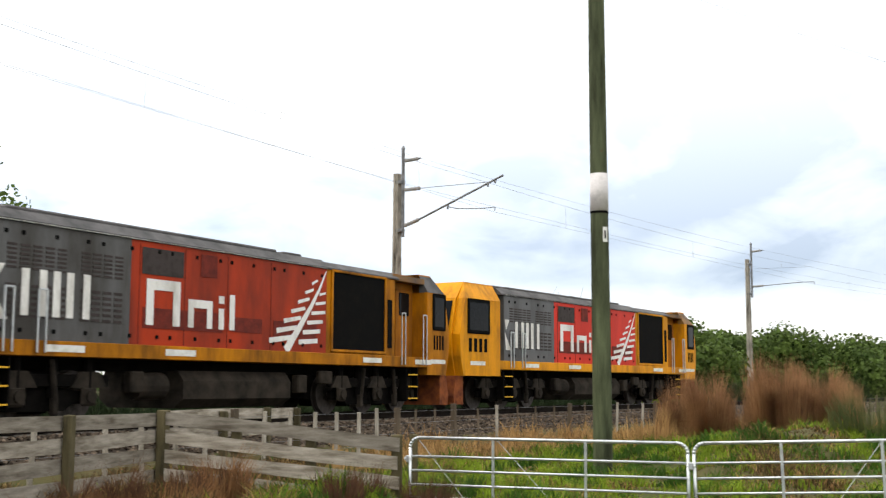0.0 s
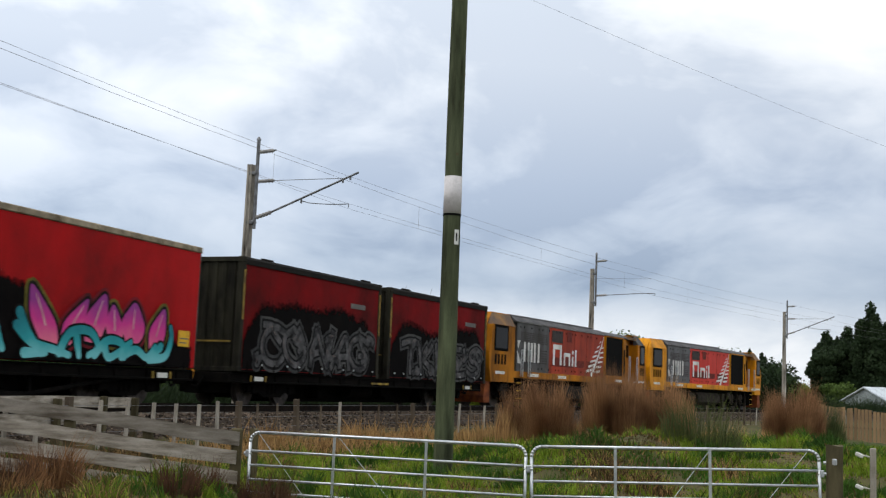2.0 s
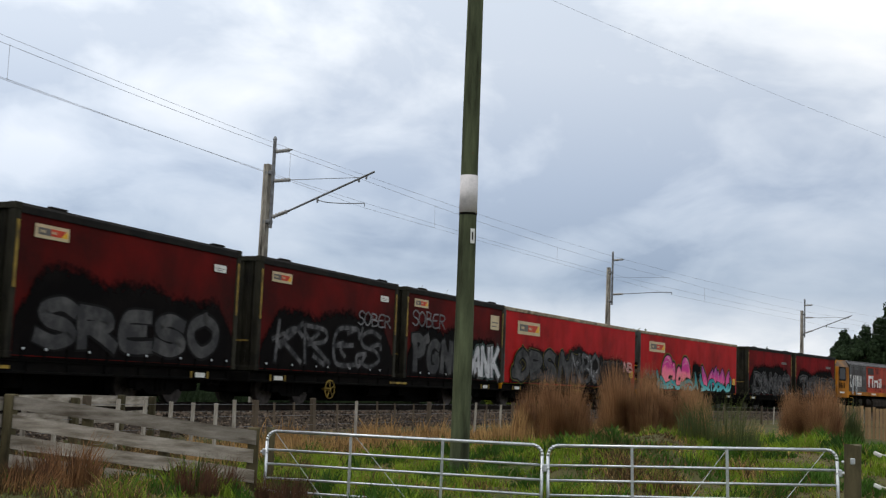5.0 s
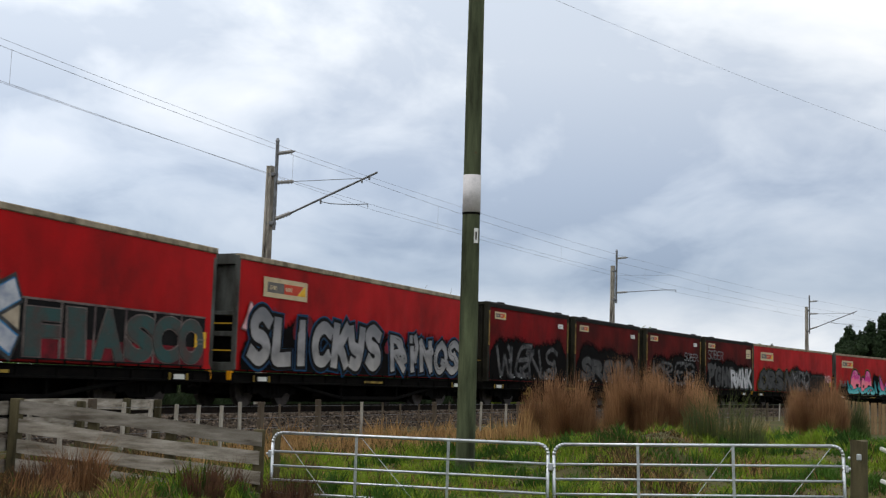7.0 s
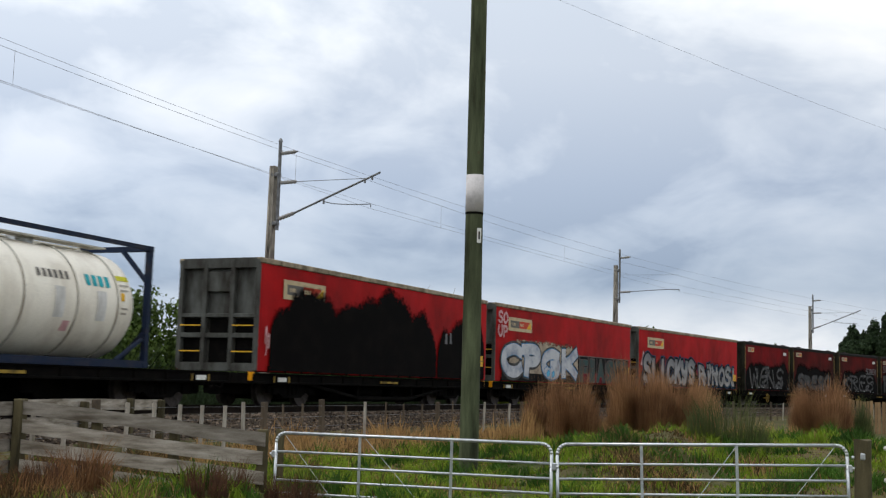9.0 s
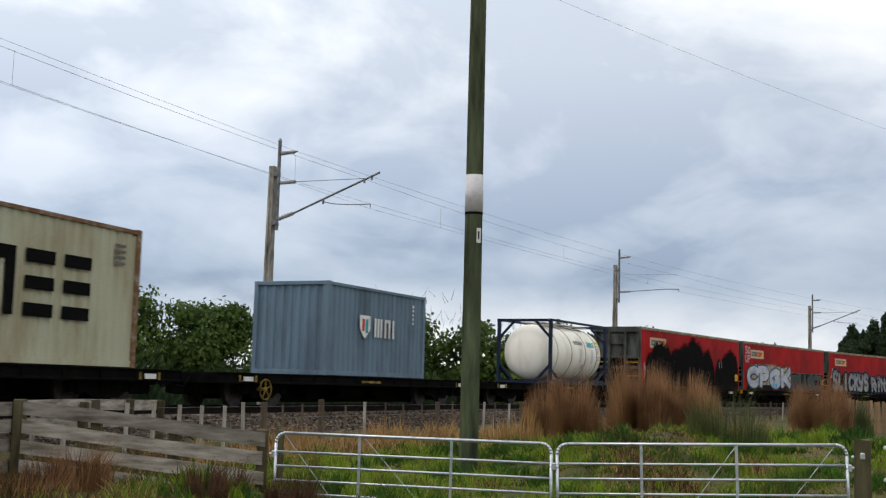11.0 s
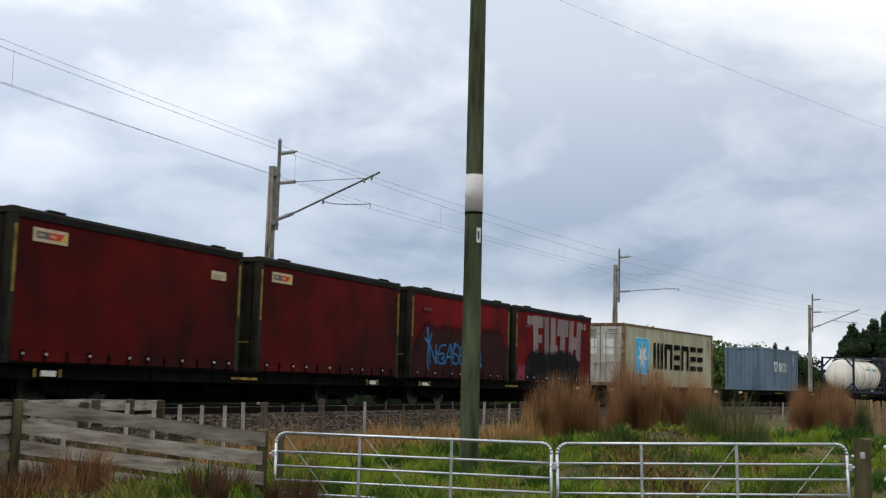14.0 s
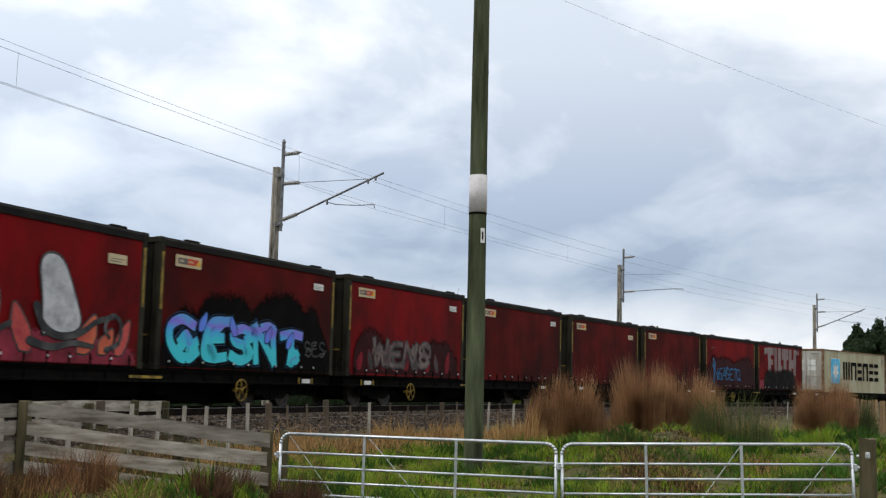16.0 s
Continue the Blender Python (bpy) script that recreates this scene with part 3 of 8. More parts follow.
GLYPH["U"] = [[(0.08, 1.0), (0.08, 0.35), (0.45, 0.0), (0.88, 0.3), (0.92, 1.0)]]
GLYPH["W"] = [[(0.0, 1.0), (0.2, 0.0), (0.5, 0.7)], [(0.5, 0.7), (0.78, 0.0), (1.0, 1.0)]]
GLYPH["Y"] = [[(0.05, 1.0), (0.15, 0.55), (0.6, 0.42)], [(0.95, 1.0), (0.8, 0.4), (0.5, 0.0), (0.1, 0.05)]]
GLYPH["!"] = [[(0.5, 1.0), (0.5, 0.35)], [(0.48, 0.03), (0.52, 0.03)]]


def bubble_word(parent, text, x0, x1, z0, z1, y, fill, outline, label, seed=1, half=0.2, edge=0.07, halo=None, halo_edge=0.06, shine=None, lean=0.1, down=0.0, wild=0):
    """Sprayed letters built of fat round strokes: halo, outline, fill and thin highlights, each letter a part."""
    rnd = random.Random(seed)
    cell = (x1 - x0) / len(text)
    for i, ch in enumerate(text):
        tilt, up, big = rnd.uniform(-lean, lean), rnd.uniform(-0.04, 0.05) * (z1 - z0), rnd.uniform(0.92, 1.06)
        hh = (z1 - z0) * big * (1 - down * i / len(text)) - 2 * half
        wd = cell * (0.55 if ch in "I!" else 1.0) - 1.55 * half
        cx = x0 + cell * (i + 0.5)
        lines = []
        for line in GLYPH[ch]:
            pts = [(cx + (u - 0.5) * wd + tilt * v * hh + rnd.uniform(-0.03, 0.03) * cell, z0 + half + max(up, 0) * 0.5 + v * hh) for u, v in line]
            lines.append(smooth_line(pts))
        for _ in range(wild):
            u, v = rnd.uniform(0.0, 1.0), rnd.uniform(0.1, 0.9)
            pts = [(cx + (u - 0.5) * wd, z0 + half + v * hh)]
            for _ in range(3):
                u, v = min(max(u + rnd.uniform(-0.45, 0.45), -0.2), 1.2), min(max(v + rnd.uniform(-0.35, 0.35), 0.0), 1.05)
                pts.append((cx + (u - 0.5) * wd, z0 + half + v * hh))
            lines.append(smooth_line(pts))
        layers = [("graffiti_outline", half + edge, outline, 0.0), ("graffiti_letter", half, fill, 0.006)]
        if halo:
            layers.insert(0, ("graffiti_halo", half + edge + halo_edge, halo, -0.005))
        for name, w, m, step in layers:
            bm = BM()
            for k, pts in enumerate(lines):
                fat_stroke(bm, pts, w, y - step - 0.0004 * k - 0.0012 * (i % 3), rnd.uniform(0.85, 1.1), w - half + half * 0.7 if half > 0.05 else None)
            part(name, bm, m, parent, label if name == "graffiti_letter" else "")
        if shine:
            bm = BM()
            for k, pts in enumerate(lines):
                q = pts[len(pts) // 5: len(pts) * 3 // 5]
                if len(q) > 2:
                    fat_stroke(bm, [(a - half * 0.4, b + half * 0.35) for a, b in q], half * 0.13, y - 0.0105 - 0.0004 * k - 0.0012 * (i % 3), 0.4)
            if bm.verts:
                part("graffiti_shine", bm, shine, parent)
            else:
                bm.free()


def blob(parent, pts, y, fill, edge, half, name="graffiti_shape", label="", halo=None):
    """A filled sprayed shape with a soft closed outline, an edge and a halo behind it."""
    ring = smooth_line(list(pts) + [pts[0]], 4)
    if halo:
        bm = BM()
        fat_stroke(bm, ring, half * 2.0, y + 0.006)
        part("graffiti_halo", bm, halo, parent)
    bm = BM()
    fat_stroke(bm, ring, half, y + 0.003)
    part("graffiti_outline", bm, edge, parent)
    bm = BM()
    bm.faces.new([bm.verts.new((a, y, b)) for a, b in ring[:-1]])
    part(name, bm, fill, parent, label)


def dome(cx, w, z0, z1, lean=0.0):
    h = z1 - z0
    return [(cx - w, z0), (cx - w * 1.02 + lean * 0.3, z0 + h * 0.55), (cx - w * 0.55 + lean * 0.8, z0 + h * 0.93), (cx + lean, z1), (cx + w * 0.6 + lean * 0.8, z0 + h * 0.9),
            (cx + w * 1.02 + lean * 0.3, z0 + h * 0.5), (cx + w, z0)]


def petal(x, z, dx, dz, w):
    """A pointed leaf shape from its foot to its tip."""
    return [(x - w * 0.5, z), (x - w + dx * 0.35, z + dz * 0.45), (x + dx * 0.75 - w * 0.55, z + dz * 0.8), (x + dx, z + dz), (x + dx * 0.7 + w * 0.6, z + dz * 0.72),
            (x + w + dx * 0.3, z + dz * 0.35), (x + w * 0.6, z)]


def fade(name, stops, z0, z1, rough=0.5):
    """Spray paint fading from one colour to the next up the side."""
    m = bpy.data.materials.new(name)
    m.use_nodes = True
    nt = m.node_tree
    N, L = nt.nodes.new, nt.links.new
    b = nt.nodes["Principled BSDF"]
    b.inputs["Roughness"].default_value = rough
    b.inputs["Specular IOR Level"].default_value = 0.08
    tc, sep, no = N("ShaderNodeTexCoord"), N("ShaderNodeSeparateXYZ"), N("ShaderNodeTexNoise")
    L(tc.outputs["Object"], sep.inputs[0])
    L(tc.outputs["Object"], no.inputs["Vector"])
    no.inputs["Scale"].default_value = 1.6
    no.inputs["Detail"].default_value = 5
    rg, ad, ramp = N("ShaderNodeMapRange"), N("ShaderNodeMath"), N("ShaderNodeValToRGB")
    rg.inputs["From Min"].default_value = z0
    rg.inputs["From Max"].default_value = z1
    L(sep.outputs["Z"], rg.inputs[0])
    ad.operation = "MULTIPLY_ADD"
    L(no.outputs[0], ad.inputs[0])
    ad.inputs[1].default_value = 0.7
    L(rg.outputs[0], ad.inputs[2])
    sub = N("ShaderNodeMath")
    sub.operation = "SUBTRACT"
    L(ad.outputs[0], sub.inputs[0])
    sub.inputs[1].default_value = 0.35
    L(sub.outputs[0], ramp.inputs[0])
    el = ramp.color_ramp.elements
    el[0].position, el[0].color = stops[0][0], (*stops[0][1], 1)
    el[1].position, el[1].color = stops[-1][0], (*stops[-1][1], 1)
    for p, c in stops[1:-1]:
        e = el.new(p)
        e.color = (*c, 1)
    L(ramp.outputs[0], b.inputs["Base Color"])
    return m


def scribble(parent, seed, x0, x1, z0, z1, y, material, half=0.02, label=""):
    rnd = random.Random(seed)
    bm = BM()
    n = max(int((x1 - x0) / (0.55 * (z1 - z0))), 2)
    for i, p in enumerate(wild_strokes(rnd, x0, x1, z0, z1, n)):
        ribbon(bm, p, half, y - 0.0004 * i)
    return split_parts("graffiti_stroke", bm, material, parent, label)


M["spray_black"] = mat("black_overspray", (0.005, 0.0048, 0.0048), 0.75, 0, (0.012, 0.011, 0.011), 0.35, 1.8, 25, 0.02)
M["soft_spray_black"] = mat("soft_black_overspray", (0.0035, 0.003, 0.003), 0.8, 0, (0.008, 0.0065, 0.006), 0.35, 1.8, 25, 0.02, spec=0.03, cover=True)
M["soft_spray_char"] = mat("soft_charcoal_spray", (0.007, 0.0062, 0.006), 0.8, 0, (0.020, 0.018, 0.017), 0.4, 1.6, 25, 0.02, spec=0.05, cover=True)
M["soft_red_curtain"] = mat("soft_dark_red_spray", (0.035, 0.004, 0.005), 0.6, 0, (0.016, 0.004, 0.004), 0.5, 1.2, 25, 0.02, spec=0.05, cover=True)
M["spray_grey"] = mat("chrome_grey_spray", (0.23, 0.22, 0.225), 0.55, 0.0, (0.075, 0.072, 0.075), 0.5, 2.0, 25, 0.02)
M["spray_char"] = mat("charcoal_spray", (0.03, 0.03, 0.031), 0.6, 0, (0.085, 0.083, 0.08), 0.4, 2.2, 25, 0.02)
M["spray_white"] = mat("white_spray", (0.50, 0.50, 0.51), 0.5, 0, (0.24, 0.24, 0.25), 0.4, 2.5, 25, 0.02)
M["spray_pale"] = mat("pale_blue_white_spray", (0.48, 0.49, 0.51), 0.5, 0, (0.22, 0.25, 0.32), 0.35, 2.0, 25, 0.02)
M["spray_rose"] = mat("pale_rose_spray", (0.62, 0.36, 0.36), 0.5, 0, (0.4, 0.2, 0.2), 0.4, 3, 25, 0.02)
M["spray_moss"] = mat("dark_teal_spray", (0.03, 0.07, 0.065), 0.6, 0, (0.07, 0.05, 0.045), 0.5, 2, 25, 0.02)
M["spray_teal"] = mat("teal_spray", (0.03, 0.36, 0.40), 0.5, 0, (0.02, 0.22, 0.26), 0.4, 1.8, 25, 0.02)
M["spray_violet"] = mat("blue_violet_spray", (0.10, 0.22, 0.70), 0.5, 0, (0.22, 0.10, 0.5), 0.4, 2, 25, 0.02)
M["spray_blue"] = mat("blue_spray", (0.025, 0.15, 0.33), 0.5, 0, (0.03, 0.18, 0.34), 0.4, 2, 25, 0.02)
M["spray_navy"] = mat("dark_blue_spray_edge", (0.008, 0.03, 0.075), 0.6, 0, (0.012, 0.06, 0.13), 0.4, 2, 25, 0.02)
M["spray_smear"] = mat("smeared_grey_spray", (0.16, 0.155, 0.155), 0.6, 0, (0.02, 0.02, 0.021), 0.75, 3.2, 25, 0.02)
M["spray_wine"] = mat("wine_red_spray", (0.06, 0.01, 0.012), 0.6, 0, (0.25, 0.01, 0.02), 0.45, 1.5, 25, 0.02)
M["spray_dusk"] = mat("faded_rose_spray", (0.30, 0.13, 0.12), 0.6, 0, (0.12, 0.06, 0.06), 0.5, 2.5, 25, 0.02)
M["spray_faint"] = mat("faded_pale_spray", (0.20, 0.16, 0.14), 0.6, 0, (0.07, 0.05, 0.05), 0.6, 2.5, 25, 0.02)
M["spray_orange"] = mat("orange_spray", (0.55, 0.13, 0.06), 0.5, 0, (0.35, 0.06, 0.05), 0.4, 2, 25, 0.02)
M["filth_white"] = mat("faded_white_block_paint", (0.26, 0.215, 0.20), 0.6, 0, (0.17, 0.115, 0.11), 0.55, 1.2, 25, 0.02, 0.3)
M["pink_fade"] = fade("pink_to_magenta_spray", [(0.35, (0.80, 0.20, 0.25)), (0.52, (0.78, 0.16, 0.26)), (0.62, (0.56, 0.025, 0.22)), (0.85, (0.50, 0.03, 0.22)), (1.0, (0.64, 0.12, 0.32))], 0.95, 2.65)
M["magenta_fade"] = fade("rose_to_purple_spray", [(0.2, (0.72, 0.16, 0.26)), (0.55, (0.58, 0.04, 0.24)), (0.9, (0.26, 0.04, 0.22))], 1.0, 2.2)
M["teal_fade"] = fade("pale_to_deep_teal_spray", [(0.1, (0.16, 0.50, 0.52)), (0.45, (0.03, 0.31, 0.33)), (0.9, (0.015, 0.17, 0.20))], 0.9, 1.7)
M["cyan_fade"] = fade("turquoise_to_violet_spray", [(0.45, (0.05, 0.52, 0.60)), (0.68, (0.06, 0.36, 0.66)), (0.85, (0.22, 0.16, 0.62)), (1.0, (0.10, 0.30, 0.62))], 0.95, 2.05)
M["chrome_fade"] = fade("worn_chrome_spray", [(0.1, (0.36, 0.34, 0.32)), (0.35, (0.19, 0.185, 0.185)), (0.55, (0.30, 0.29, 0.29)), (0.95, (0.15, 0.15, 0.16))], 0.9, 2.3)
M["soft_orange"] = mat("coral_spray", (0.50, 0.09, 0.07), 0.55, 0, (0.30, 0.04, 0.05), 0.45, 2, 25, 0.02)
M["spray_olive"] = mat("dark_olive_spray", (0.16, 0.13, 0.02), 0.6, 0, (0.05, 0.045, 0.012), 0.5, 3, 25, 0.02)
M["soft_beige"] = mat("soft_beige_spray", (0.40, 0.33, 0.24), 0.6, 0, (0.20, 0.15, 0.11), 0.45, 2.5, 25, 0.02, cover=True)
M["soft_rose"] = mat("soft_rose_spray", (0.25, 0.03, 0.05), 0.6, 0, (0.10, 0.015, 0.02), 0.5, 2.0, 25, 0.02, cover=True)
M["logo_cream"] = mat("cream_logo_panel", (0.52, 0.42, 0.26), 0.5, 0, (0.4, 0.3, 0.18), 0.35, 2)
M["logo_grey"] = mat("grey_logo_field", (0.12, 0.11, 0.10), 0.5, 0, (0.2, 0.18, 0.15), 0.3, 3)
M["logo_red"] = mat("red_logo_field", (0.50, 0.06, 0.03), 0.5, 0, (0.4, 0.05, 0.03), 0.3, 3)
M["yellow_tag"] = mat("yellow_sign_panel", (0.70, 0.40, 0.03), 0.5, 0, (0.5, 0.28, 0.03), 0.3, 4)
M["dull_yellow"] = mat("dull_yellow_strip", (0.33, 0.22, 0.04), 0.6, 0, (0.09, 0.065, 0.025), 0.5, 4)
M["plate_white"] = mat("white_data_plate", (0.68, 0.68, 0.64), 0.5, 0, (0.5, 0.48, 0.42), 0.3, 5)
M["grey_tint"] = mat("pale_grey_door_paint", (0.46, 0.445, 0.39), 0.5, 0, (0.27, 0.22, 0.16), 0.35, 1.4, 40, 0.03, 0.3)
M["wheel_steel"] = mat("wheel_steel", (0.07, 0.06, 0.055), 0.55, 0.4, (0.03, 0.026, 0.022), 0.4, 6)
M["grille"] = mat("dark_grille", (0.05, 0.04, 0.038), 0.6, 0, (0.03, 0.025, 0.022), 0.3, 6)
M["red_grille"] = mat("dark_red_grille", (0.16, 0.025, 0.016), 0.6, 0, (0.09, 0.018, 0.014), 0.4, 6)


# ---- running gear ----
WHEELSETS = []


def wheelset(parent, x, r):
    bm = BM()
    for y in (-0.57, 0.57):
        rod(bm, (0, y - 0.065, 0), (0, y + 0.065, 0), r, 20)
        s = 1 if y > 0 else -1
        rod(bm, (0, y - 0.075 * s, 0), (0, y - 0.05 * s, 0), r + 0.028, 20)
        rod(bm, (0, y + 0.06 * s, 0), (0, y + 0.085 * s, 0), r * 0.38, 10)
        for k in range(4):
            a = k * math.pi / 2
            box(bm, math.cos(a) * r * 0.6, y + 0.066 * s, math.sin(a) * r * 0.6, 0.05, 0.012, 0.12, 0, Matrix.Rotation(-a, 4, "Y"))
    rod(bm, (0, -0.9, 0), (0, 0.9, 0), 0.065, 10)
    w = part("wheelset", bm, M["wheel_steel"], parent)
    w.location = (x, 0, r)
    WHEELSETS.append((w, x, r))
    return w


def bogie(parent, x, base=1.75, r=0.4, axles=2):
    bm = BM()
    half = base / 2 * (1 if axles == 2 else 2)
    for y in (-0.86, 0.86):
        prism(bm, [(-half - 0.25, 0.34), (-half + 0.25, 0.34), (-half + 0.45, 0.22), (half - 0.45, 0.22), (half - 0.25, 0.34), (half + 0.25, 0.34),
                   (half + 0.25, 0.52), (half * 0.4, 0.66), (-half * 0.4, 0.66), (-half - 0.25, 0.52)], y - 0.05, y + 0.05)
    for k in range(axles):
        ax = -half + 2 * half * k / (axles - 1)
        for y in (-0.92, 0.92):
            box(bm, ax, y, r, 0.22, 0.08, 0.2, 0.02)
    for k in (-0.18, 0, 0.18):
        for y in (-0.9, 0.9):
            rod(bm, (k, y, 0.3), (k, y, 0.56), 0.055, 8)
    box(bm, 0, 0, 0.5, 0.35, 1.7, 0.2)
    # added block that stops light between the side frames
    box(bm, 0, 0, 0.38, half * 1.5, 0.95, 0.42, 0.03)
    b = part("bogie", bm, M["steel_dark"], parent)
    b.location = (x, 0, 0)
    for k in range(axles):
        wheelset(b, -half + 2 * half * k / (axles - 1), r)
    return b


def coupler(parent, x, sgn):
    bm = BM()
    box(bm, x + 0.18 * sgn, 0, 0.62, 0.5, 0.16, 0.18, 0.02)
    box(bm, x + 0.42 * sgn, 0, 0.62, 0.16, 0.3, 0.26, 0.03)
    pipe(bm, [(x, -0.45, 0.7), (x + 0.25 * sgn, -0.42, 0.45), (x + 0.45 * sgn, -0.4, 0.5)], 0.025)
    part("coupler", bm, M["steel_dark"], parent)


def brake_wheel(parent, x):
    bm = BM()
    y, z, r = -1.24, 0.44, 0.25
    n = 20
    ring = [(x + r * math.cos(2 * math.pi * k / n), y, z + r * math.sin(2 * math.pi * k / n)) for k in range(n + 1)]
    pipe(bm, ring, 0.014, 6)
    for k in range(5):
        a = 2 * math.pi * k / 5 + 0.4
        rod(bm, (x, y, z), (x + r * math.cos(a), y, z + r * math.sin(a)), 0.014, 6)
    rod(bm, (x, y - 0.03, z), (x, -1.0, z), 0.04, 8)
    part("hand_brake_wheel", bm, M["dull_yellow"], parent, "yellow spoked hand brake wheel")


def underframe(parent, L, truss=False):
    """Sills, headstocks, truss bars and brake gear of a wagon of length L, with boxes added to close the gap below."""
    for y in (-1.14, 1.14):
        bm = BM()
        extrude_x(bm, [(y - 0.05, 0.58), (y + 0.05, 0.58), (y + 0.05, 0.62), (y + 0.012, 0.63), (y + 0.012, 0.80), (y + 0.05, 0.81),
                       (y + 0.05, 0.835), (y - 0.05, 0.835), (y - 0.05, 0.81), (y - 0.012, 0.80), (y - 0.012, 0.63), (y - 0.05, 0.62)], -L / 2, L / 2)
        k = -L / 2 + 0.9
        while k < L / 2 - 0.5:
            box(bm, k, y, 0.715, 0.03, 0.09, 0.18)
            k += 1.15
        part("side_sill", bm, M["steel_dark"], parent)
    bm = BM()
    # sill deepened and boxes added to stop light showing under the wagon
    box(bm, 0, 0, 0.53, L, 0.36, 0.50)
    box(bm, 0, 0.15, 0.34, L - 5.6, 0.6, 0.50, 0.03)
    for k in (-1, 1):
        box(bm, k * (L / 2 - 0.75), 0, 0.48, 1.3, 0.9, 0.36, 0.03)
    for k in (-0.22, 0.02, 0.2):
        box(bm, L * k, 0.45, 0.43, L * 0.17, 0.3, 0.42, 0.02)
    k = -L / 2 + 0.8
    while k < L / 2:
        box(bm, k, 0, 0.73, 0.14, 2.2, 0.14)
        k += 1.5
    part("centre_sill_and_filler", bm, M["steel_dark"], parent)
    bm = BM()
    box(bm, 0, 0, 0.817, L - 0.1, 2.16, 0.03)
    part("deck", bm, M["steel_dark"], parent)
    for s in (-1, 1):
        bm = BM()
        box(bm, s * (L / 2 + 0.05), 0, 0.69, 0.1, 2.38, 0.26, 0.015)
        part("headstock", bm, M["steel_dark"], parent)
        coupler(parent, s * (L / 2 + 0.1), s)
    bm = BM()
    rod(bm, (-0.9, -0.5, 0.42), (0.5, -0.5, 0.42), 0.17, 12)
    # oversized boxes among the brake gear, added to keep the underside dark
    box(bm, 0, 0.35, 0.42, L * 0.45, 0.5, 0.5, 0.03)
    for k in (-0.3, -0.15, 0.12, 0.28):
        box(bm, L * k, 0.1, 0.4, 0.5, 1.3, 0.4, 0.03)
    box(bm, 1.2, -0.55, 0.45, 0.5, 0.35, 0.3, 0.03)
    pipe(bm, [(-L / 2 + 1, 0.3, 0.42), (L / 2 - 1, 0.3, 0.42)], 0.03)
    part("brake_gear_and_filler", bm, M["steel_dark"], parent)
    if truss:
        for y in (-1.05, 1.05):
            bm = BM()
            z = 0.13
            pipe(bm, [(-L * 0.33, y, 0.62), (-1.7, y, z + 0.1)], 0.05)
            pipe(bm, [(1.7, y, z + 0.1), (L * 0.33, y, 0.62)], 0.05)
            box(bm, 0, y, z + 0.1, 3.5, 0.1, 0.09)
            for k in (-1.7, 1.7):
                box(bm, k, y, 0.42, 0.07, 0.07, 0.42)
            part("truss_bar", bm, M["steel_dark"], parent)
    for s in (-1, 1):
        bm = BM()
        plate(bm, s * (L / 2 - 1.2) - 0.2, s * (L / 2 - 1.2) + 0.2, 0.63, 0.74, -1.205, 0.01)
        part("data_plate", bm, M["plate_white"], parent, "small white data plate")
        for q in (-0.36, 0.32):
            bm = BM()
            box(bm, s * (L / 2 - 1.2) + q, -1.2, 0.69, 0.06, 0.03, 0.16, 0.008)
            part("lashing_lug", bm, M["dull_yellow"], parent)
    bm = BM()
    plate(bm, -0.6, 0.5, 0.66, 0.72, -1.205, 0.01)
    part("data_plate", bm, M["dull_yellow"], parent, "faded yellow data strip")


TRAIN = "vehicles of the freight train"
LOADS = "loads on the freight train"


def flat_wagon(s, L, brake=None):
    w = new("flat_wagon")
    underframe(w, L)
    for k in (-1, 1):
        bogie(w, k * (L / 2 - 2.3))
    if brake is not None:
        brake_wheel(w, brake)
    tagged(w, "grimy steel flat wagon, blackened for shade, coupled in the train", "wagon", TRAIN)
    moves(w, s, L - 4.6)
    return w


for s, L, brake in [(-68.3, 15.9, 3.6), (-51.4, 15.9, -4.2), (-34.0, 15.9, None), (-17.05, 15.9, -3.9), (0.75, 16.4, -4.9), (17.9, 15.0, -5.6), (33.9, 14.9, None),
                    (95.9, 15.9, -4.2), (112.85, 15.9, -4.2), (160.0, 15.9, None)]:
    flat_wagon(s, L, brake)


# ---- loads and closed wagons ----
Y = -1.25      # side of the vehicles that faces the camera


def logo_panel(parent, x, z, w=1.9, h=0.52, y=Y - 0.012):
    bm = BM()
    plate(bm, x, x + w, z, z + h, y)
    p = part("logo_panel", bm, M["logo_cream"], parent, "cream sign with grey and red bar")
    bm = BM()
    plate(bm, x + w * 0.08, x + w * 0.45, z + h * 0.24, z + h * 0.76, y - 0.005)
    part("logo_field", bm, M["logo_grey"], p)
    bm = BM()
    prism(bm, [(x + w * 0.45, z + h * 0.24), (x + w * 0.76, z + h * 0.24), (x + w * 0.9, z + h * 0.76), (x + w * 0.45, z + h * 0.76)], y - 0.002, y - 0.008)
    part("logo_field", bm, M["logo_red"], p)
    bm = BM()
    glyph_bars(bm, x + w * 0.13, z + h * 0.4, h * 0.2, "eiui", y - 0.009, w * 0.012, w * 0.02)
    glyph_bars(bm, x + w * 0.48, z + h * 0.4, h * 0.2, "ooii", y - 0.012, w * 0.012, w * 0.02)
    split_parts("logo_mark", bm, M["logo_cream"], p)
    bm = BM()
    prism(bm, [(x + w * 0.76, z + h * 0.24), (x + w * 0.95, z + h * 0.24), (x + w * 0.95, z + h * 0.8)], y - 0.002, y - 0.007)
    part("logo_corner", bm, M["yellow_tag"], p)
    return p


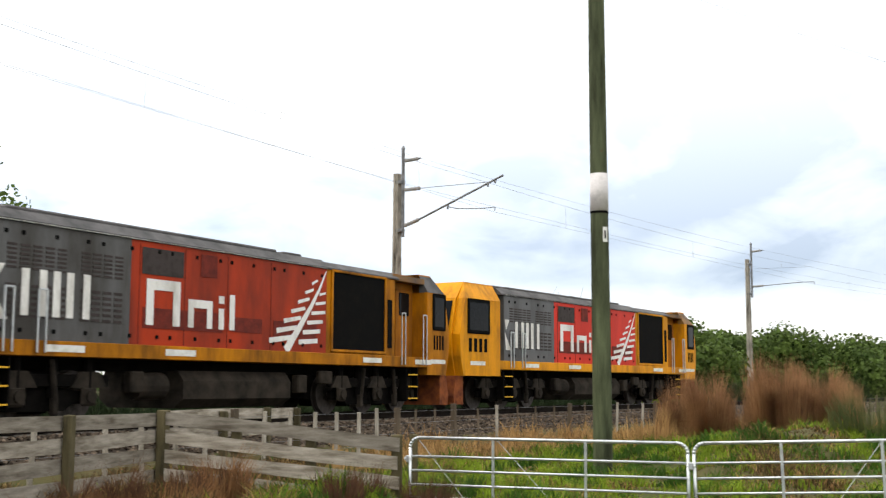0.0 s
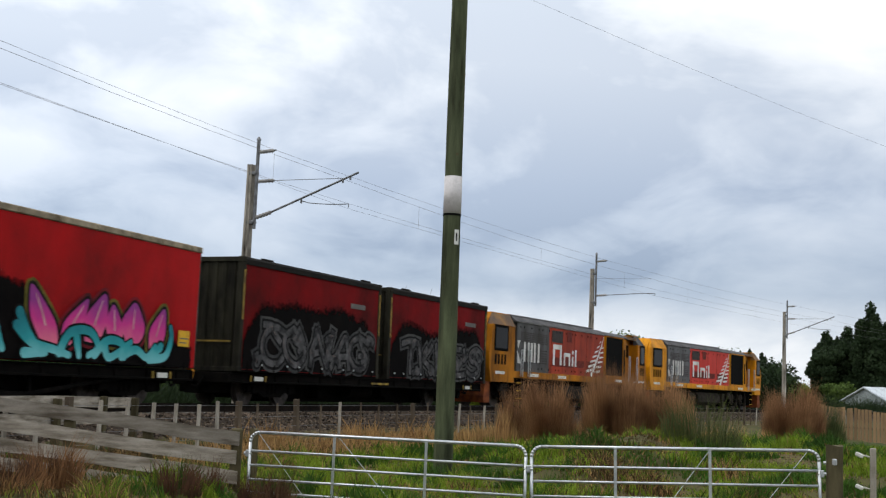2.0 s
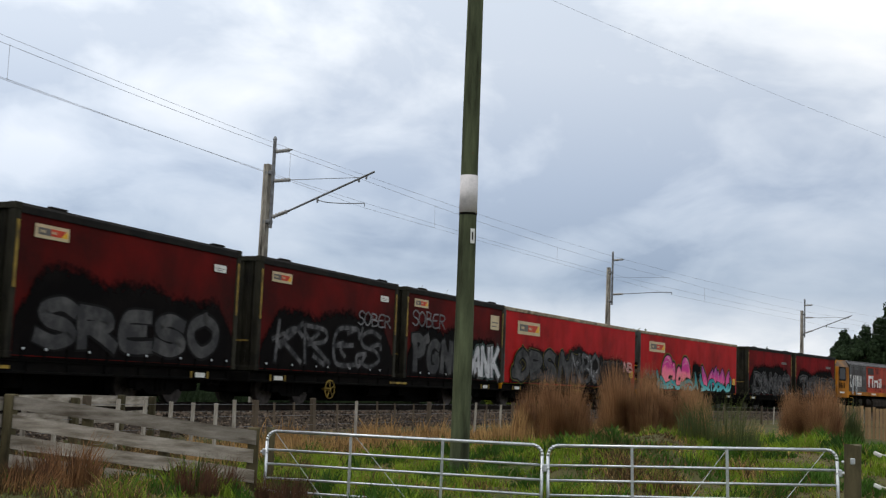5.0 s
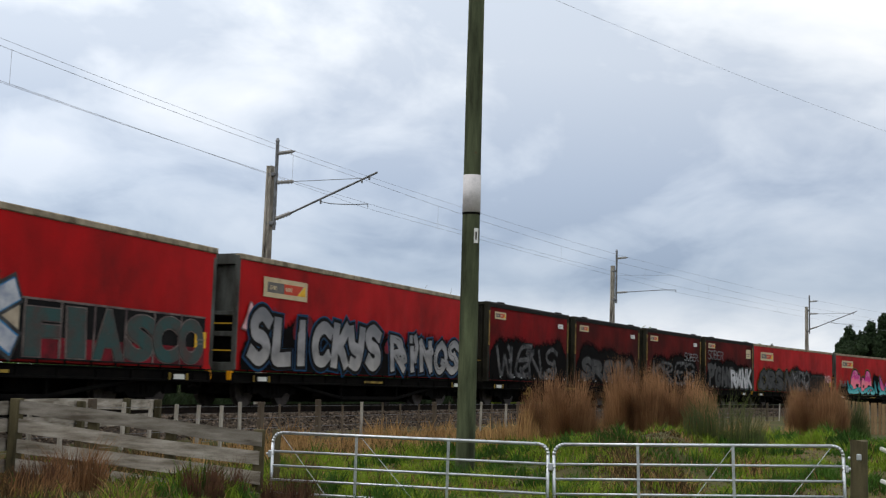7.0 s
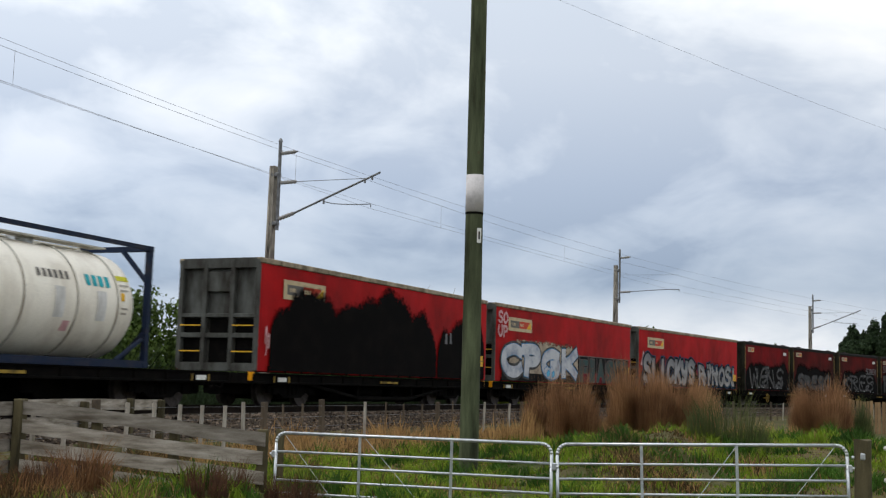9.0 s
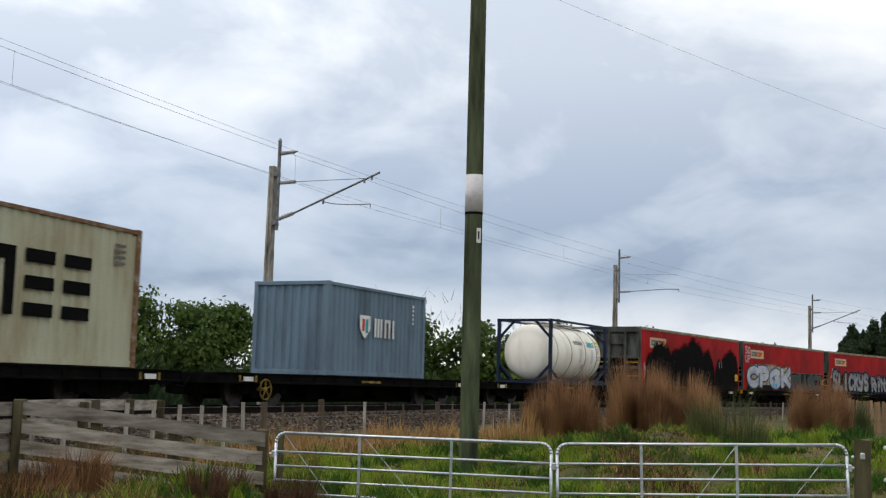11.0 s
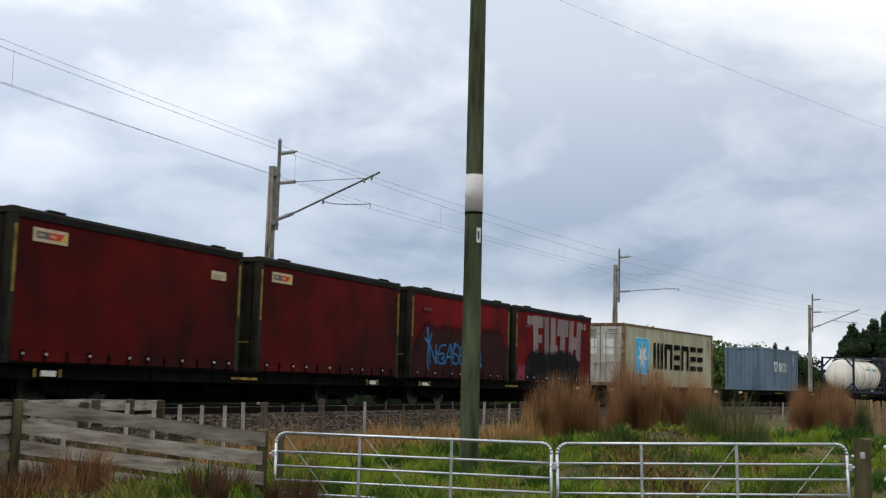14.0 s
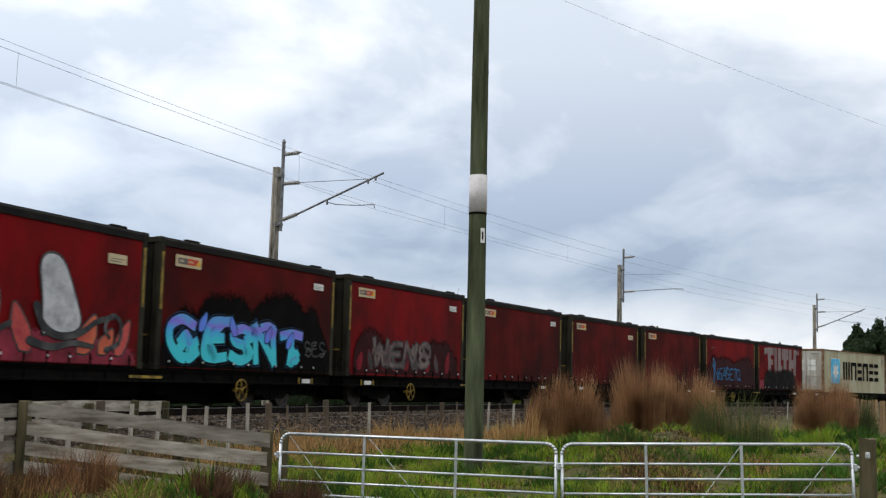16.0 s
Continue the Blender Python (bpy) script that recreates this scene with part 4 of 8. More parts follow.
def small_sign(parent, x, z, w, h, material, y=Y - 0.012, bars=3):
    bm = BM()
    plate(bm, x, x + w, z, z + h, y)
    p = part("sign_plate", bm, material, parent)
    bm = BM()
    for k in range(bars):
        plate(bm, x + w * 0.12, x + w * (0.85 if k % 2 else 0.7), z + h * (0.2 + 0.26 * k), z + h * (0.28 + 0.26 * k), y - 0.005)
    split_parts("sign_bar", bm, M["logo_grey"], p)
    return p


def curtain_mesh(L, z0, z1, folds, seed, hem=0.0):
    """A hanging curtain with shallow vertical folds, along x."""
    rnd = random.Random(seed)
    ph = [rnd.uniform(0, 6) for _ in range(4)]
    bm = BM()
    n, m = int(L / 0.12), 8
    grid = []
    levels = [z0] + [z0 + 0.14 + (z1 - z0 - 0.14) * j / (m - 1) for j in range(m)]
    for j, z in enumerate(levels):
        sag = math.sin(math.pi * j / m)
        row = []
        for i in range(n + 1):
            x = -L / 2 + L * i / n
            d = folds * (math.sin(x * 2.1 + ph[0]) + 0.6 * math.sin(x * 5.3 + ph[1] + j * 0.25) + 0.35 * math.sin(x * 11 + ph[2]))
            d *= 0.35 + 0.65 * sag
            if j == 0:
                # the hem bulges out between the buckles
                d += folds * 0.8 * math.sin(x * 16) - (0.02 * abs(math.sin(math.pi * (x + L / 2 - 0.28) / hem)) if hem else 0.0)
            row.append(bm.verts.new((x, Y + 0.012 + d, z)))
        grid.append(row)
    for a, b in zip(grid, grid[1:]):
        for i in range(n):
            bm.faces.new((a[i], a[i + 1], b[i + 1], b[i]))
    return bm


def curtain_container(s, L, red, seed, z1=3.71, roof="black_roof", posts="frame_grey", label="dark red curtain-sided container with black top rail on a flat wagon"):
    c = new("curtain_container")
    z0 = 0.84
    for sgn in (1, -1):
        bm = curtain_mesh(L - 0.34, z0 + 0.06, z1 - 0.16, 0.004, seed, (L - 0.9) / (int(L / 0.62) - 1))
        if sgn < 0:
            for v in bm.verts:
                v.co.y *= -1
        part("curtain", bm, red, c)
    bm = BM()
    extrude_x(bm, [(-1.27, z1 - 0.19), (-1.10, z1 - 0.19), (-1.10, z1), (-1.22, z1), (-1.27, z1 - 0.06)], -L / 2 + 0.16, L / 2 - 0.16)
    for k in (0.16, 0.88):
        x = -L / 2 + L * k
        box(bm, x, -1.16, z1 + 0.02, 0.5, 0.12, 0.06, 0.02)
    part("top_rail", bm, M[roof], c)
    bm = BM()
    extrude_x(bm, [(1.27, z1 - 0.19), (1.10, z1 - 0.19), (1.10, z1), (1.22, z1), (1.27, z1 - 0.06)], -L / 2 + 0.16, L / 2 - 0.16)
    part("top_rail", bm, M[roof], c)
    bm = BM()
    box(bm, 0, 0, z1 - 0.03, L - 0.3, 2.2, 0.04)
    part("roof", bm, M[roof], c)
    for y in (-1.16, 1.16):
        bm = BM()
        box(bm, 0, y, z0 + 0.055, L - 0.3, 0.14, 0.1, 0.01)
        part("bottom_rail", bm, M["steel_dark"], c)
    for sx in (-1, 1):
        for sy in (-1, 1):
            bm = BM()
            box(bm, sx * (L / 2 - 0.09), sy * 1.175, (z0 + z1) / 2, 0.18, 0.17, z1 - z0 - 0.02, 0.02)
            for z in (z0 + 0.08, z1 - 0.07):
                box(bm, sx * (L / 2 - 0.085), sy * 1.18, z, 0.19, 0.18, 0.14, 0.015)
            p = part("corner_post", bm, M[posts], c)
            if sy < 0:
                bm = BM()
                plate(bm, sx * (L / 2 - 0.10) - 0.035, sx * (L / 2 - 0.10) + 0.035, z0 + 1.3, z1 - 0.32, -1.265, 0.008)
                part("yellow_strip", bm, M["dull_yellow"], p)
        bm = BM()
        pts = []
        for k in range(9):
            yy = -1.08 + 2.16 * k / 8
            pts += [(yy - 0.09, 0.0), (yy - 0.06, 0.04), (yy + 0.06, 0.04), (yy + 0.09, 0.0)]
        for a, b in zip(pts, pts[1:]):
            xa = sx * (L / 2 - 0.06 - a[1])
            xb = sx * (L / 2 - 0.06 - b[1])
            f = [bm.verts.new(v) for v in ((xa, a[0], z0 + 0.12), (xb, b[0], z0 + 0.12), (xb, b[0], z1 - 0.12), (xa, a[0], z1 - 0.12))]
            bm.faces.new(f)
        part("end_wall", bm, M["frame_grey"], c)
        for z in (z0 + 0.06, z1 - 0.07):
            bm = BM()
            box(bm, sx * (L / 2 - 0.08), 0, z, 0.15, 2.2, 0.12, 0.01)
            part("end_rail", bm, M[posts], c)
        bm = BM()
        box(bm, sx * (L / 2 - 0.02), -0.4, z0 + 0.75, 0.03, 1.2, 0.04)
        part("grab_bar", bm, M["dull_yellow"], c)
    n = int(L / 0.62)
    me = None
    for k in range(n):
        x = -L / 2 + 0.45 + (L - 0.9) * k / (n - 1)
        if me is None:
            bm = BM()
            box(bm, 0, 0, 0.11, 0.045, 0.016, 0.26)
            box(bm, 0, -0.014, 0.14, 0.05, 0.02, 0.07, 0.006)
            me = mesh_from(bm, "buckle", M["steel_dark"])
            bm = BM()
            box(bm, 0, -0.02, 0.16, 0.05, 0.02, 0.05, 0.006)
            me2 = mesh_from(bm, "buckle_clip", M["galv"])
        b = new("buckle", me)
        b.parent = c
        b.location = (x, Y - 0.012, z0 + 0.04)
        if (k * 7 + seed) % 5 < 3:
            cl = new("buckle_clip", me2)
            cl.parent = b
            cl.location = (0, -0.008, 0)
    tagged(c, label, "container", LOADS)
    moves(c, s, 8.0)
    return c


def add_signs(c, L, kind=0):
    logo_panel(c, -L / 2 + 0.55, 3.12, 0.95, 0.26)
    if kind == 0:
        small_sign(c, L / 2 - 1.15, 3.1, 0.5, 0.17, M["plate_white"], bars=2)
    elif kind == 1:
        small_sign(c, L / 2 - 1.3, 2.95, 0.6, 0.2, M["logo_cream"], bars=2)
    elif kind == 2:
        small_sign(c, L / 2 - 1.2, 2.75, 0.75, 0.52, M["logo_cream"], bars=2)


CL = 7.72
RC, RM = M["red_curtain"], M["red_mid"]
c = curtain_container(-72.35, CL, RM, 11, label="red curtain-sided container sprayed with a large white figure")
add_signs(c, CL, 1)
bm = BM()
side_patch(bm, -3.6, 3.6, 0.92, 1.35, Y - 0.012, random.Random(6), 0.3)
part("overpaint", bm, M["soft_rose"], c, "rose red spray along the hem")
for k, (px, dx, dz, pw) in enumerate([(-3.3, 0.2, 0.7, 0.2), (-2.5, -0.3, 0.8, 0.22), (-1.75, 0.25, 0.75, 0.2), (0.3, -0.3, 0.85, 0.24), (1.9, 0.35, 0.75, 0.26), (2.5, 0.3, 0.5, 0.2), (3.0, 0.35, 0.7, 0.18)]):
    blob(c, petal(px, 1.12, dx, dz, pw), Y - 0.022 - 0.001 * (k % 2), M["spray_orange"] if k % 3 else M["soft_orange"], M["spray_char"], 0.04, label="orange sprayed tongue")
blob(c, [(0.75, 1.45), (0.72, 2.1), (0.62, 2.7), (0.8, 2.93), (1.2, 2.85), (1.55, 2.3), (1.8, 1.72), (1.5, 1.5)], Y - 0.030, M["spray_white"], M["spray_char"], 0.05, label="large white sprayed figure")
blob(c, [(-1.35, 1.5), (-1.4, 2.1), (-1.3, 2.65), (-1.0, 2.85), (-0.6, 2.5), (-0.42, 2.0), (-0.55, 1.5)], Y - 0.030, M["spray_white"], M["spray_char"], 0.05, label="large white sprayed figure")
for k, (line, hw, m) in enumerate([([(0.55, 1.95), (0.75, 1.6), (1.2, 1.42), (1.8, 1.5), (2.3, 1.75), (2.75, 1.85)], 0.09, "spray_char"), ([(2.6, 1.2), (3.0, 1.35), (3.05, 1.75), (2.75, 1.9), (2.55, 1.65), (2.7, 1.45)], 0.06, "spray_smear"),
                                   ([(0.4, 1.3), (1.0, 1.2), (1.6, 1.3), (2.2, 1.25)], 0.08, "spray_char"), ([(-1.9, 1.6), (-1.3, 1.35), (-0.6, 1.4), (-0.1, 1.6)], 0.09, "spray_char"), ([(-3.4, 1.15), (-2.6, 1.25), (-1.9, 1.1)], 0.07, "spray_smear")]):
    bm = BM()
    fat_stroke(bm, smooth_line(line), hw, Y - 0.036 - 0.001 * k, 0.6)
    part("graffiti_stroke", bm, M[m], c)

c = curtain_container(-64.2, CL, RC, 12, label="dark red curtain-sided container with turquoise graffiti")
add_signs(c, CL)
bm = BM()
side_patch(bm, -3.68, 3.68, 0.92, 2.45, Y - 0.012, random.Random(5), 0.4)
g = part("overpaint", bm, M["soft_spray_black"], c, "black painted-over patch")
bubble_word(c, "CESNT", -3.4, 2.1, 1.02, 2.12, Y - 0.022, M["cyan_fade"], M["spray_black"], "turquoise sprayed letter fading to violet", 31, 0.115, 0.04, M["spray_navy"], 0.02, M["spray_violet"], 0.25, 0.12, 2)
for k, (px, pz, dx, dz) in enumerate([(-2.3, 1.75, 0.2, 0.42), (-0.95, 1.7, -0.15, 0.45), (0.45, 1.6, 0.2, 0.4), (1.45, 1.5, 0.25, 0.4)]):
    blob(c, petal(px, pz, dx, dz, 0.13), Y - 0.038, M["spray_violet"], M["spray_navy"], 0.03, label="violet sprayed tip")
bubble_word(c, "SES", 2.35, 3.4, 1.3, 1.75, Y - 0.02, M["spray_char"], M["spray_black"], "small grey sprayed letter", 32, 0.025, 0.01, None, 0, None, 0.3, 0.0, 1)

c = curtain_container(-55.7, CL, RM, 13, label="red curtain-sided container with faded pale graffiti")
add_signs(c, CL)
bm = BM()
side_patch(bm, -3.5, 3.4, 0.95, 1.85, Y - 0.012, random.Random(8), 0.5)
part("overpaint", bm, M["soft_red_curtain"], c, "dark smoky spray patch")
bubble_word(c, "WENS", -2.4, 1.2, 1.15, 1.95, Y - 0.018, M["spray_faint"], M["spray_char"], "faded pale sprayed letter", 33, 0.06, 0.05, None, 0, M["spray_dusk"], 0.3, 0.0, 2)
for k in range(9):
    blob(c, petal(-3.2 + 0.72 * k, 1.08, 0.15 * (-1) ** k, 0.45 + 0.1 * (k % 3), 0.13), Y - 0.0165, M["spray_char"] if k % 2 else M["spray_wine"], M["spray_wine"], 0.03, label="smoky sprayed tongue")

for s, seed, red, k in [(-46.95, 14, RC, 0), (-38.2, 15, RC, 1), (-29.7, 16, RC, 3)]:
    c = curtain_container(s, CL, red, seed)
    add_signs(c, CL, k)

c = curtain_container(-21.2, CL, RM, 17, label="red curtain-sided container with blue sprayed scribble")
small_sign(c, -3.1, 2.98, 0.8, 0.2, M["red_mid"], bars=2)
bm = BM()
side_patch(bm, -3.68, 3.68, 0.92, 2.5, Y - 0.012, random.Random(3), 0.16)
part("overpaint", bm, M["soft_red_curtain"], c, "darker red patch of paint")
for k, line in enumerate([[(-2.75, 2.45), (-2.65, 2.0), (-2.7, 1.4), (-2.6, 1.15)], [(-2.85, 2.1), (-2.6, 2.0), (-2.45, 2.3)]]):
    bm = BM()
    fat_stroke(bm, smooth_line(line), 0.05, Y - 0.02 - 0.001 * k, 0.5)
    part("graffiti_stroke", bm, M["spray_blue"], c, "blue sprayed stroke")
bubble_word(c, "NEASETO", -2.6, 1.35, 1.32, 2.02, Y - 0.02, M["spray_blue"], M["spray_navy"], "thin blue sprayed letter", 41, 0.026, 0.012, None, 0, None, 0.35, 0.0, 1)

c = curtain_container(-12.95, 7.66, RM, 18, label="red curtain-sided container with big faded white block letters")
small_sign(c, -3.1, 2.92, 0.8, 0.2, M["red_mid"], bars=2)
FZ0, FZ1, FB = 1.8, 3.42, 0.46
for ch, a, b_, bars in [("F", -2.24, -1.26, [(0, FB, 0, 1.0), (0, 0.98, 0.72, 1.0), (0, 0.82, 0.36, 0.56)]), ("I", -1.18, -0.74, [(0, 0.44, 0, 1.0)]),
                        ("L", -0.61, 0.25, [(0.04, 0.56, 0, 1.0), (0.04, 0.8, 0, 0.34)]), ("T", 0.1, 1.28, [(0.3, 0.82, 0, 1.0), (0, 1.16, 0.58, 1.0)]),
                        ("H", 1.34, 2.62, [(0, FB, 0, 1.0), (0.82, 1.28, 0, 1.0), (0, 1.28, 0.28, 0.6)])]:
    bm = BM()
    for k, (u0, u1, v0, v1) in enumerate(bars):
        plate(bm, a + u0, a + u1, FZ0 + (FZ1 - FZ0) * v0, FZ0 + (FZ1 - FZ0) * v1, Y - 0.016 - 0.0008 * k - 0.003 * ("FILTH".index(ch) % 2), 0.004)
    for v in bm.verts:
        v.co.x += 0.05 * math.sin(v.co.z * 2 + a)
    part("block_letter", bm, M["filth_white"], c, "tall faded white block letter")
for q0, q1, z_ in ((-2.8, -2.52, 3.05), (-2.48, -2.3, 3.05), (2.7, 2.88, 3.12), (2.98, 3.16, 3.12)):
    bm = BM()
    plate(bm, q0, q1, z_, 3.38, Y - 0.016, 0.004)
    part("quote_mark", bm, M["filth_white"], c)
bm = BM()
side_patch(bm, -2.95, 2.5, 0.92, 2.0, Y - 0.026, random.Random(9), 0.12)
part("overpaint", bm, M["soft_spray_char"], c, "charcoal spray patch")
bm = BM()
side_patch(bm, -3.65, -2.6, 0.92, 1.45, Y - 0.014, random.Random(19), 0.2)
part("overpaint", bm, M["soft_rose"], c)

for s, seed, gseed, top in [(91.75, 19, 51, 0), (100.1, 20, 52, 1), (108.7, 22, 53, 2), (117.0, 23, 54, 3)]:
    c = curtain_container(s, CL, RM if top == 0 else RC, seed, label="dark red curtain-sided container with black and silver graffiti")
    add_signs(c, CL, 0 if top in (0, 1) else 2 if top == 3 else 0)
    bm = BM()
    side_patch(bm, -3.68, 3.68, 0.92, 2.4, Y - 0.012, random.Random(gseed), 0.2)
    part("overpaint", bm, M["soft_spray_black"], c, "black painted-over patch")
    if top == 0:
        bubble_word(c, "WENS", -3.0, 2.6, 1.0, 2.25, Y - 0.018, M["spray_smear"], M["spray_black"], "silver sprayed letter", gseed, 0.08, 0.05, None, 0, M["spray_faint"], 0.35, 0.0, 2)
    elif top == 1:
        bubble_word(c, "SRESO", -3.2, 3.0, 1.05, 2.05, Y - 0.02, M["spray_char"], M["spray_black"], "charcoal sprayed letter", gseed, 0.14, 0.05)
    elif top == 2:
        bubble_word(c, "KRES", -3.2, 2.9, 1.05, 2.2, Y - 0.018, M["spray_smear"], M["spray_black"], "thin grey sprayed letter", gseed, 0.06, 0.05, None, 0, None, 0.3, 0.0, 2)
        bubble_word(c, "SOBER", 1.3, 3.4, 2.3, 2.72, Y - 0.02, M["spray_grey"], M["spray_grey"], "thin white sprayed lettering", gseed + 9, 0.02, 0.004)
    else:
        bubble_word(c, "SOBER", -3.45, -1.1, 2.5, 3.02, Y - 0.018, M["spray_grey"], M["spray_grey"], "thin white sprayed lettering", 58, 0.022, 0.004)
        bubble_word(c, "PGNE", -3.3, 0.5, 1.0, 2.2, Y - 0.018, M["spray_char"], M["spray_black"], "smeared charcoal sprayed letter", 59, 0.15, 0.05, None, 0, None, 0.3, 0.0, 1)
        bubble_word(c, "RANK", 0.1, 3.55, 0.98, 2.12, Y - 0.03, M["spray_white"], M["spray_char"], "fat white sprayed letter with a charcoal edge", 57, 0.11, 0.03, M["spray_moss"], 0.05, M["spray_grey"], 0.2, 0.0, 1)

for s, seed, L in [(155.95, 24, 7.74), (164.25, 25, 7.68)]:
    c = curtain_container(s, L, RM, seed, posts="frame_grey", label="bulging red curtain-sided container with black and grey graffiti")
    bm = BM()
    side_patch(bm, -3.68, 3.68, 0.92, 2.55, Y - 0.012, random.Random(seed), 0.16)
    part("overpaint", bm, M["soft_spray_black"], c, "black painted-over patch")
    bubble_word(c, "CONAG" if seed == 24 else "TKNES", -2.9, 3.2, 1.0, 2.15, Y - 0.018, M["spray_smear"], M["spray_black"], "smeared grey sprayed letter", seed + 40, 0.09, 0.06, M["spray_char"], 0.07, M["spray_faint"], 0.35, 0.0, 2)
    small_sign(c, 1.9, 2.85, 0.9, 0.14, M["logo_grey"], bars=1)


# ---- closed wagons ----
def box_wagon(s, L, seed, label):
    w = new("box_wagon")
    underframe(w, L - 0.1, truss=True)
    for k in (-1, 1):
        bogie(w, k * (L / 2 - 2.2))
    z0, z1 = 0.86, 3.69
    for sgn in (1, -1):
        bm = curtain_mesh(L - 0.1, z0 + 0.02, z1 - 0.13, 0.0045, seed)
        if sgn < 0:
            for v in bm.verts:
                v.co.y *= -1
        part("side_curtain", bm, M["red_bright"], w)
        bm = BM()
        sy = -1.19 * sgn
        box(bm, 0, sy, z1 - 0.06, L, 0.16, 0.14, 0.02)
        k = -L / 2 + 0.9
        while k < L / 2:
            box(bm, k, sy - 0.02 * sgn, z1 - 0.06, 0.05, 0.16, 0.1, 0.008)
            k += 1.17
        part("top_rail", bm, M["pale_rail"], w)
    bm = BM()
    box(bm, 0, 0, z1 - 0.04, L - 0.1, 2.24, 0.05)
    part("roof", bm, M["frame_grey"], w)
    for sx in (-1, 1):
        e = L / 2
        bm = BM()
        box(bm, sx * (e - 0.16), 0, (z0 + z1) / 2, 0.03, 2.3, z1 - z0 - 0.1)
        p = part("end_wall", bm, M["end_grey"], w)
        bm = BM()
        for y in (-1.17, -0.42, 0.42, 1.17):
            box(bm, sx * (e - 0.07), y, (z0 + z1) / 2, 0.15, 0.13, z1 - z0 - 0.06, 0.012)
        for z, h in ((z0 + 0.1, 0.2), (1.75, 0.12), (2.25, 0.1), (z1 - 0.12, 0.26)):
            box(bm, sx * (e - 0.075), 0, z, 0.13, 2.3, h, 0.01)
        box(bm, sx * (e - 0.09), 0, 3.1, 0.1, 0.8, 0.5, 0.01)
        part("end_frame", bm, M["end_grey"], p)
        # near-black plates stand for the shade within the open end framing
        for y in (-0.8, 0.0, 0.8):
            for za, zb in ((1.08, 1.68), (1.82, 2.18)):
                bm = BM()
                box(bm, sx * (e - 0.138), y, (za + zb) / 2, 0.02, 0.6, zb - za)
                part("end_shade_plate", bm, M["steel_dark"], p)
        for z in (1.35, 2.0):
            for y in (-0.8, 0.8):
                bm = BM()
                box(bm, sx * (e + 0.02), y, z, 0.03, 0.62, 0.03)
                part("hand_rail", bm, M["yellow_tag"], p)
        for y in (-0.95, 0.95):
            bm = BM()
            box(bm, sx * (e + 0.02), y * 1.18, 0.75, 0.12, 0.12, 0.22, 0.01)
            part("corner_step", bm, M["yellow"], w)
    me = None
    n = 18
    for k in range(n):
        if me is None:
            bm = BM()
            box(bm, 0, 0, 0.05, 0.04, 0.02, 0.17)
            me = mesh_from(bm, "buckle", M["steel_dark"])
        b = new("buckle", me)
        b.parent = w
        b.location = (-L / 2 + 0.5 + (L - 1.0) * k / (n - 1), Y - 0.014, z0 + 0.02)
    logo_panel(w, -L / 2 + 1.05, 2.74, 2.05, 0.5)
    small_sign(w, L / 2 - 0.85, 1.35, 0.45, 0.36, M["yellow_tag"], y=Y - 0.045, bars=2)
    tagged(w, label, "wagon", TRAIN)
    moves(w, s, L - 4.4)
    return w


BL = 14.25
w = box_wagon(49.55, BL, 61, "bright red box wagon with a black painted-over side")
bm = BM()
side_patch(bm, -6.6, 3.0, 0.9, 2.95, Y - 0.022, random.Random(71), 0.3, 0.06)
side_patch(bm, 3.1, 6.9, 0.9, 2.6, Y - 0.022, random.Random(74), 0.3, 0.06)
part("overpaint", bm, M["soft_spray_black"], w, "black bulging painted-over area")
scribble(w, 72, -6.85, -6.6, 1.2, 2.1, Y - 0.02, M["spray_rose"], 0.018)
scribble(w, 73, 3.6, 4.2, 2.0, 2.4, Y - 0.026, M["spray_grey"], 0.05)

w = box_wagon(64.55, BL, 62, "bright red box wagon with white and grey block graffiti")
bm = BM()
side_patch(bm, -6.6, 0.6, 0.9, 2.25, Y - 0.022, random.Random(75), 0.12)
part("overpaint", bm, M["soft_spray_char"], w, "beige and grey spray backing")
bm = BM()
side_patch(bm, -6.0, 0.75, 1.2, 2.3, Y - 0.0225, random.Random(70), 0.06)
part("overpaint", bm, M["soft_beige"], w, "beige spray halo")
bubble_word(w, "CPGK", -6.6, 0.55, 1.0, 2.32, Y - 0.030, M["spray_pale"], M["spray_blue"], "fat white sprayed letter with a blue edge", 76, 0.205, 0.025, M["spray_char"], 0.07, None, 0.16, 0.06)
for k, (px, pz) in enumerate([(-2.75, 1.25), (-2.5, 1.12), (-2.2, 1.28), (-2.0, 1.1)]):
    blob(w, petal(px, pz, 0.1, 0.25, 0.14), Y - 0.047, M["sky_blue"] if k % 2 else M["spray_pale"], M["spray_blue"], 0.02, label="blue spray dab")
bm = BM()
plate(bm, 0.6, 6.7, 0.92, 2.05, Y - 0.02)
g = part("block_backing", bm, M["spray_black"], w, "dark blocks with pale outlines")
for k in range(6):
    bm = BM()
    x = 0.72 + k
    plate(bm, x, x + 0.05, 0.95, 2.05, Y - 0.026)
    part("block_outline", bm, M["spray_faint"], g)
    bm = BM()
    plate(bm, x + 0.05, x + 0.98, 0.95, 1.35, Y - 0.0245, 0.004)
    part("block_fill", bm, M["spray_wine"], g)
bm = BM()
plate(bm, 0.62, 6.7, 2.02, 2.06, Y - 0.027)
part("block_outline", bm, M["spray_faint"], g)
sprayed_word(w, "FIASCO", 0.75, 6.65, 0.95, 1.98, Y - 0.03, M["spray_moss"], M["spray_faint"], "dark teal sprayed block letter with a pale edge", 99, 0.06, 0.02)
bubble_word(w, "SO", -6.95, -6.15, 2.96, 3.44, Y - 0.018, M["spray_rose"], M["spray_rose"], "pale pink sprayed lettering", 7, 0.045, 0.006)
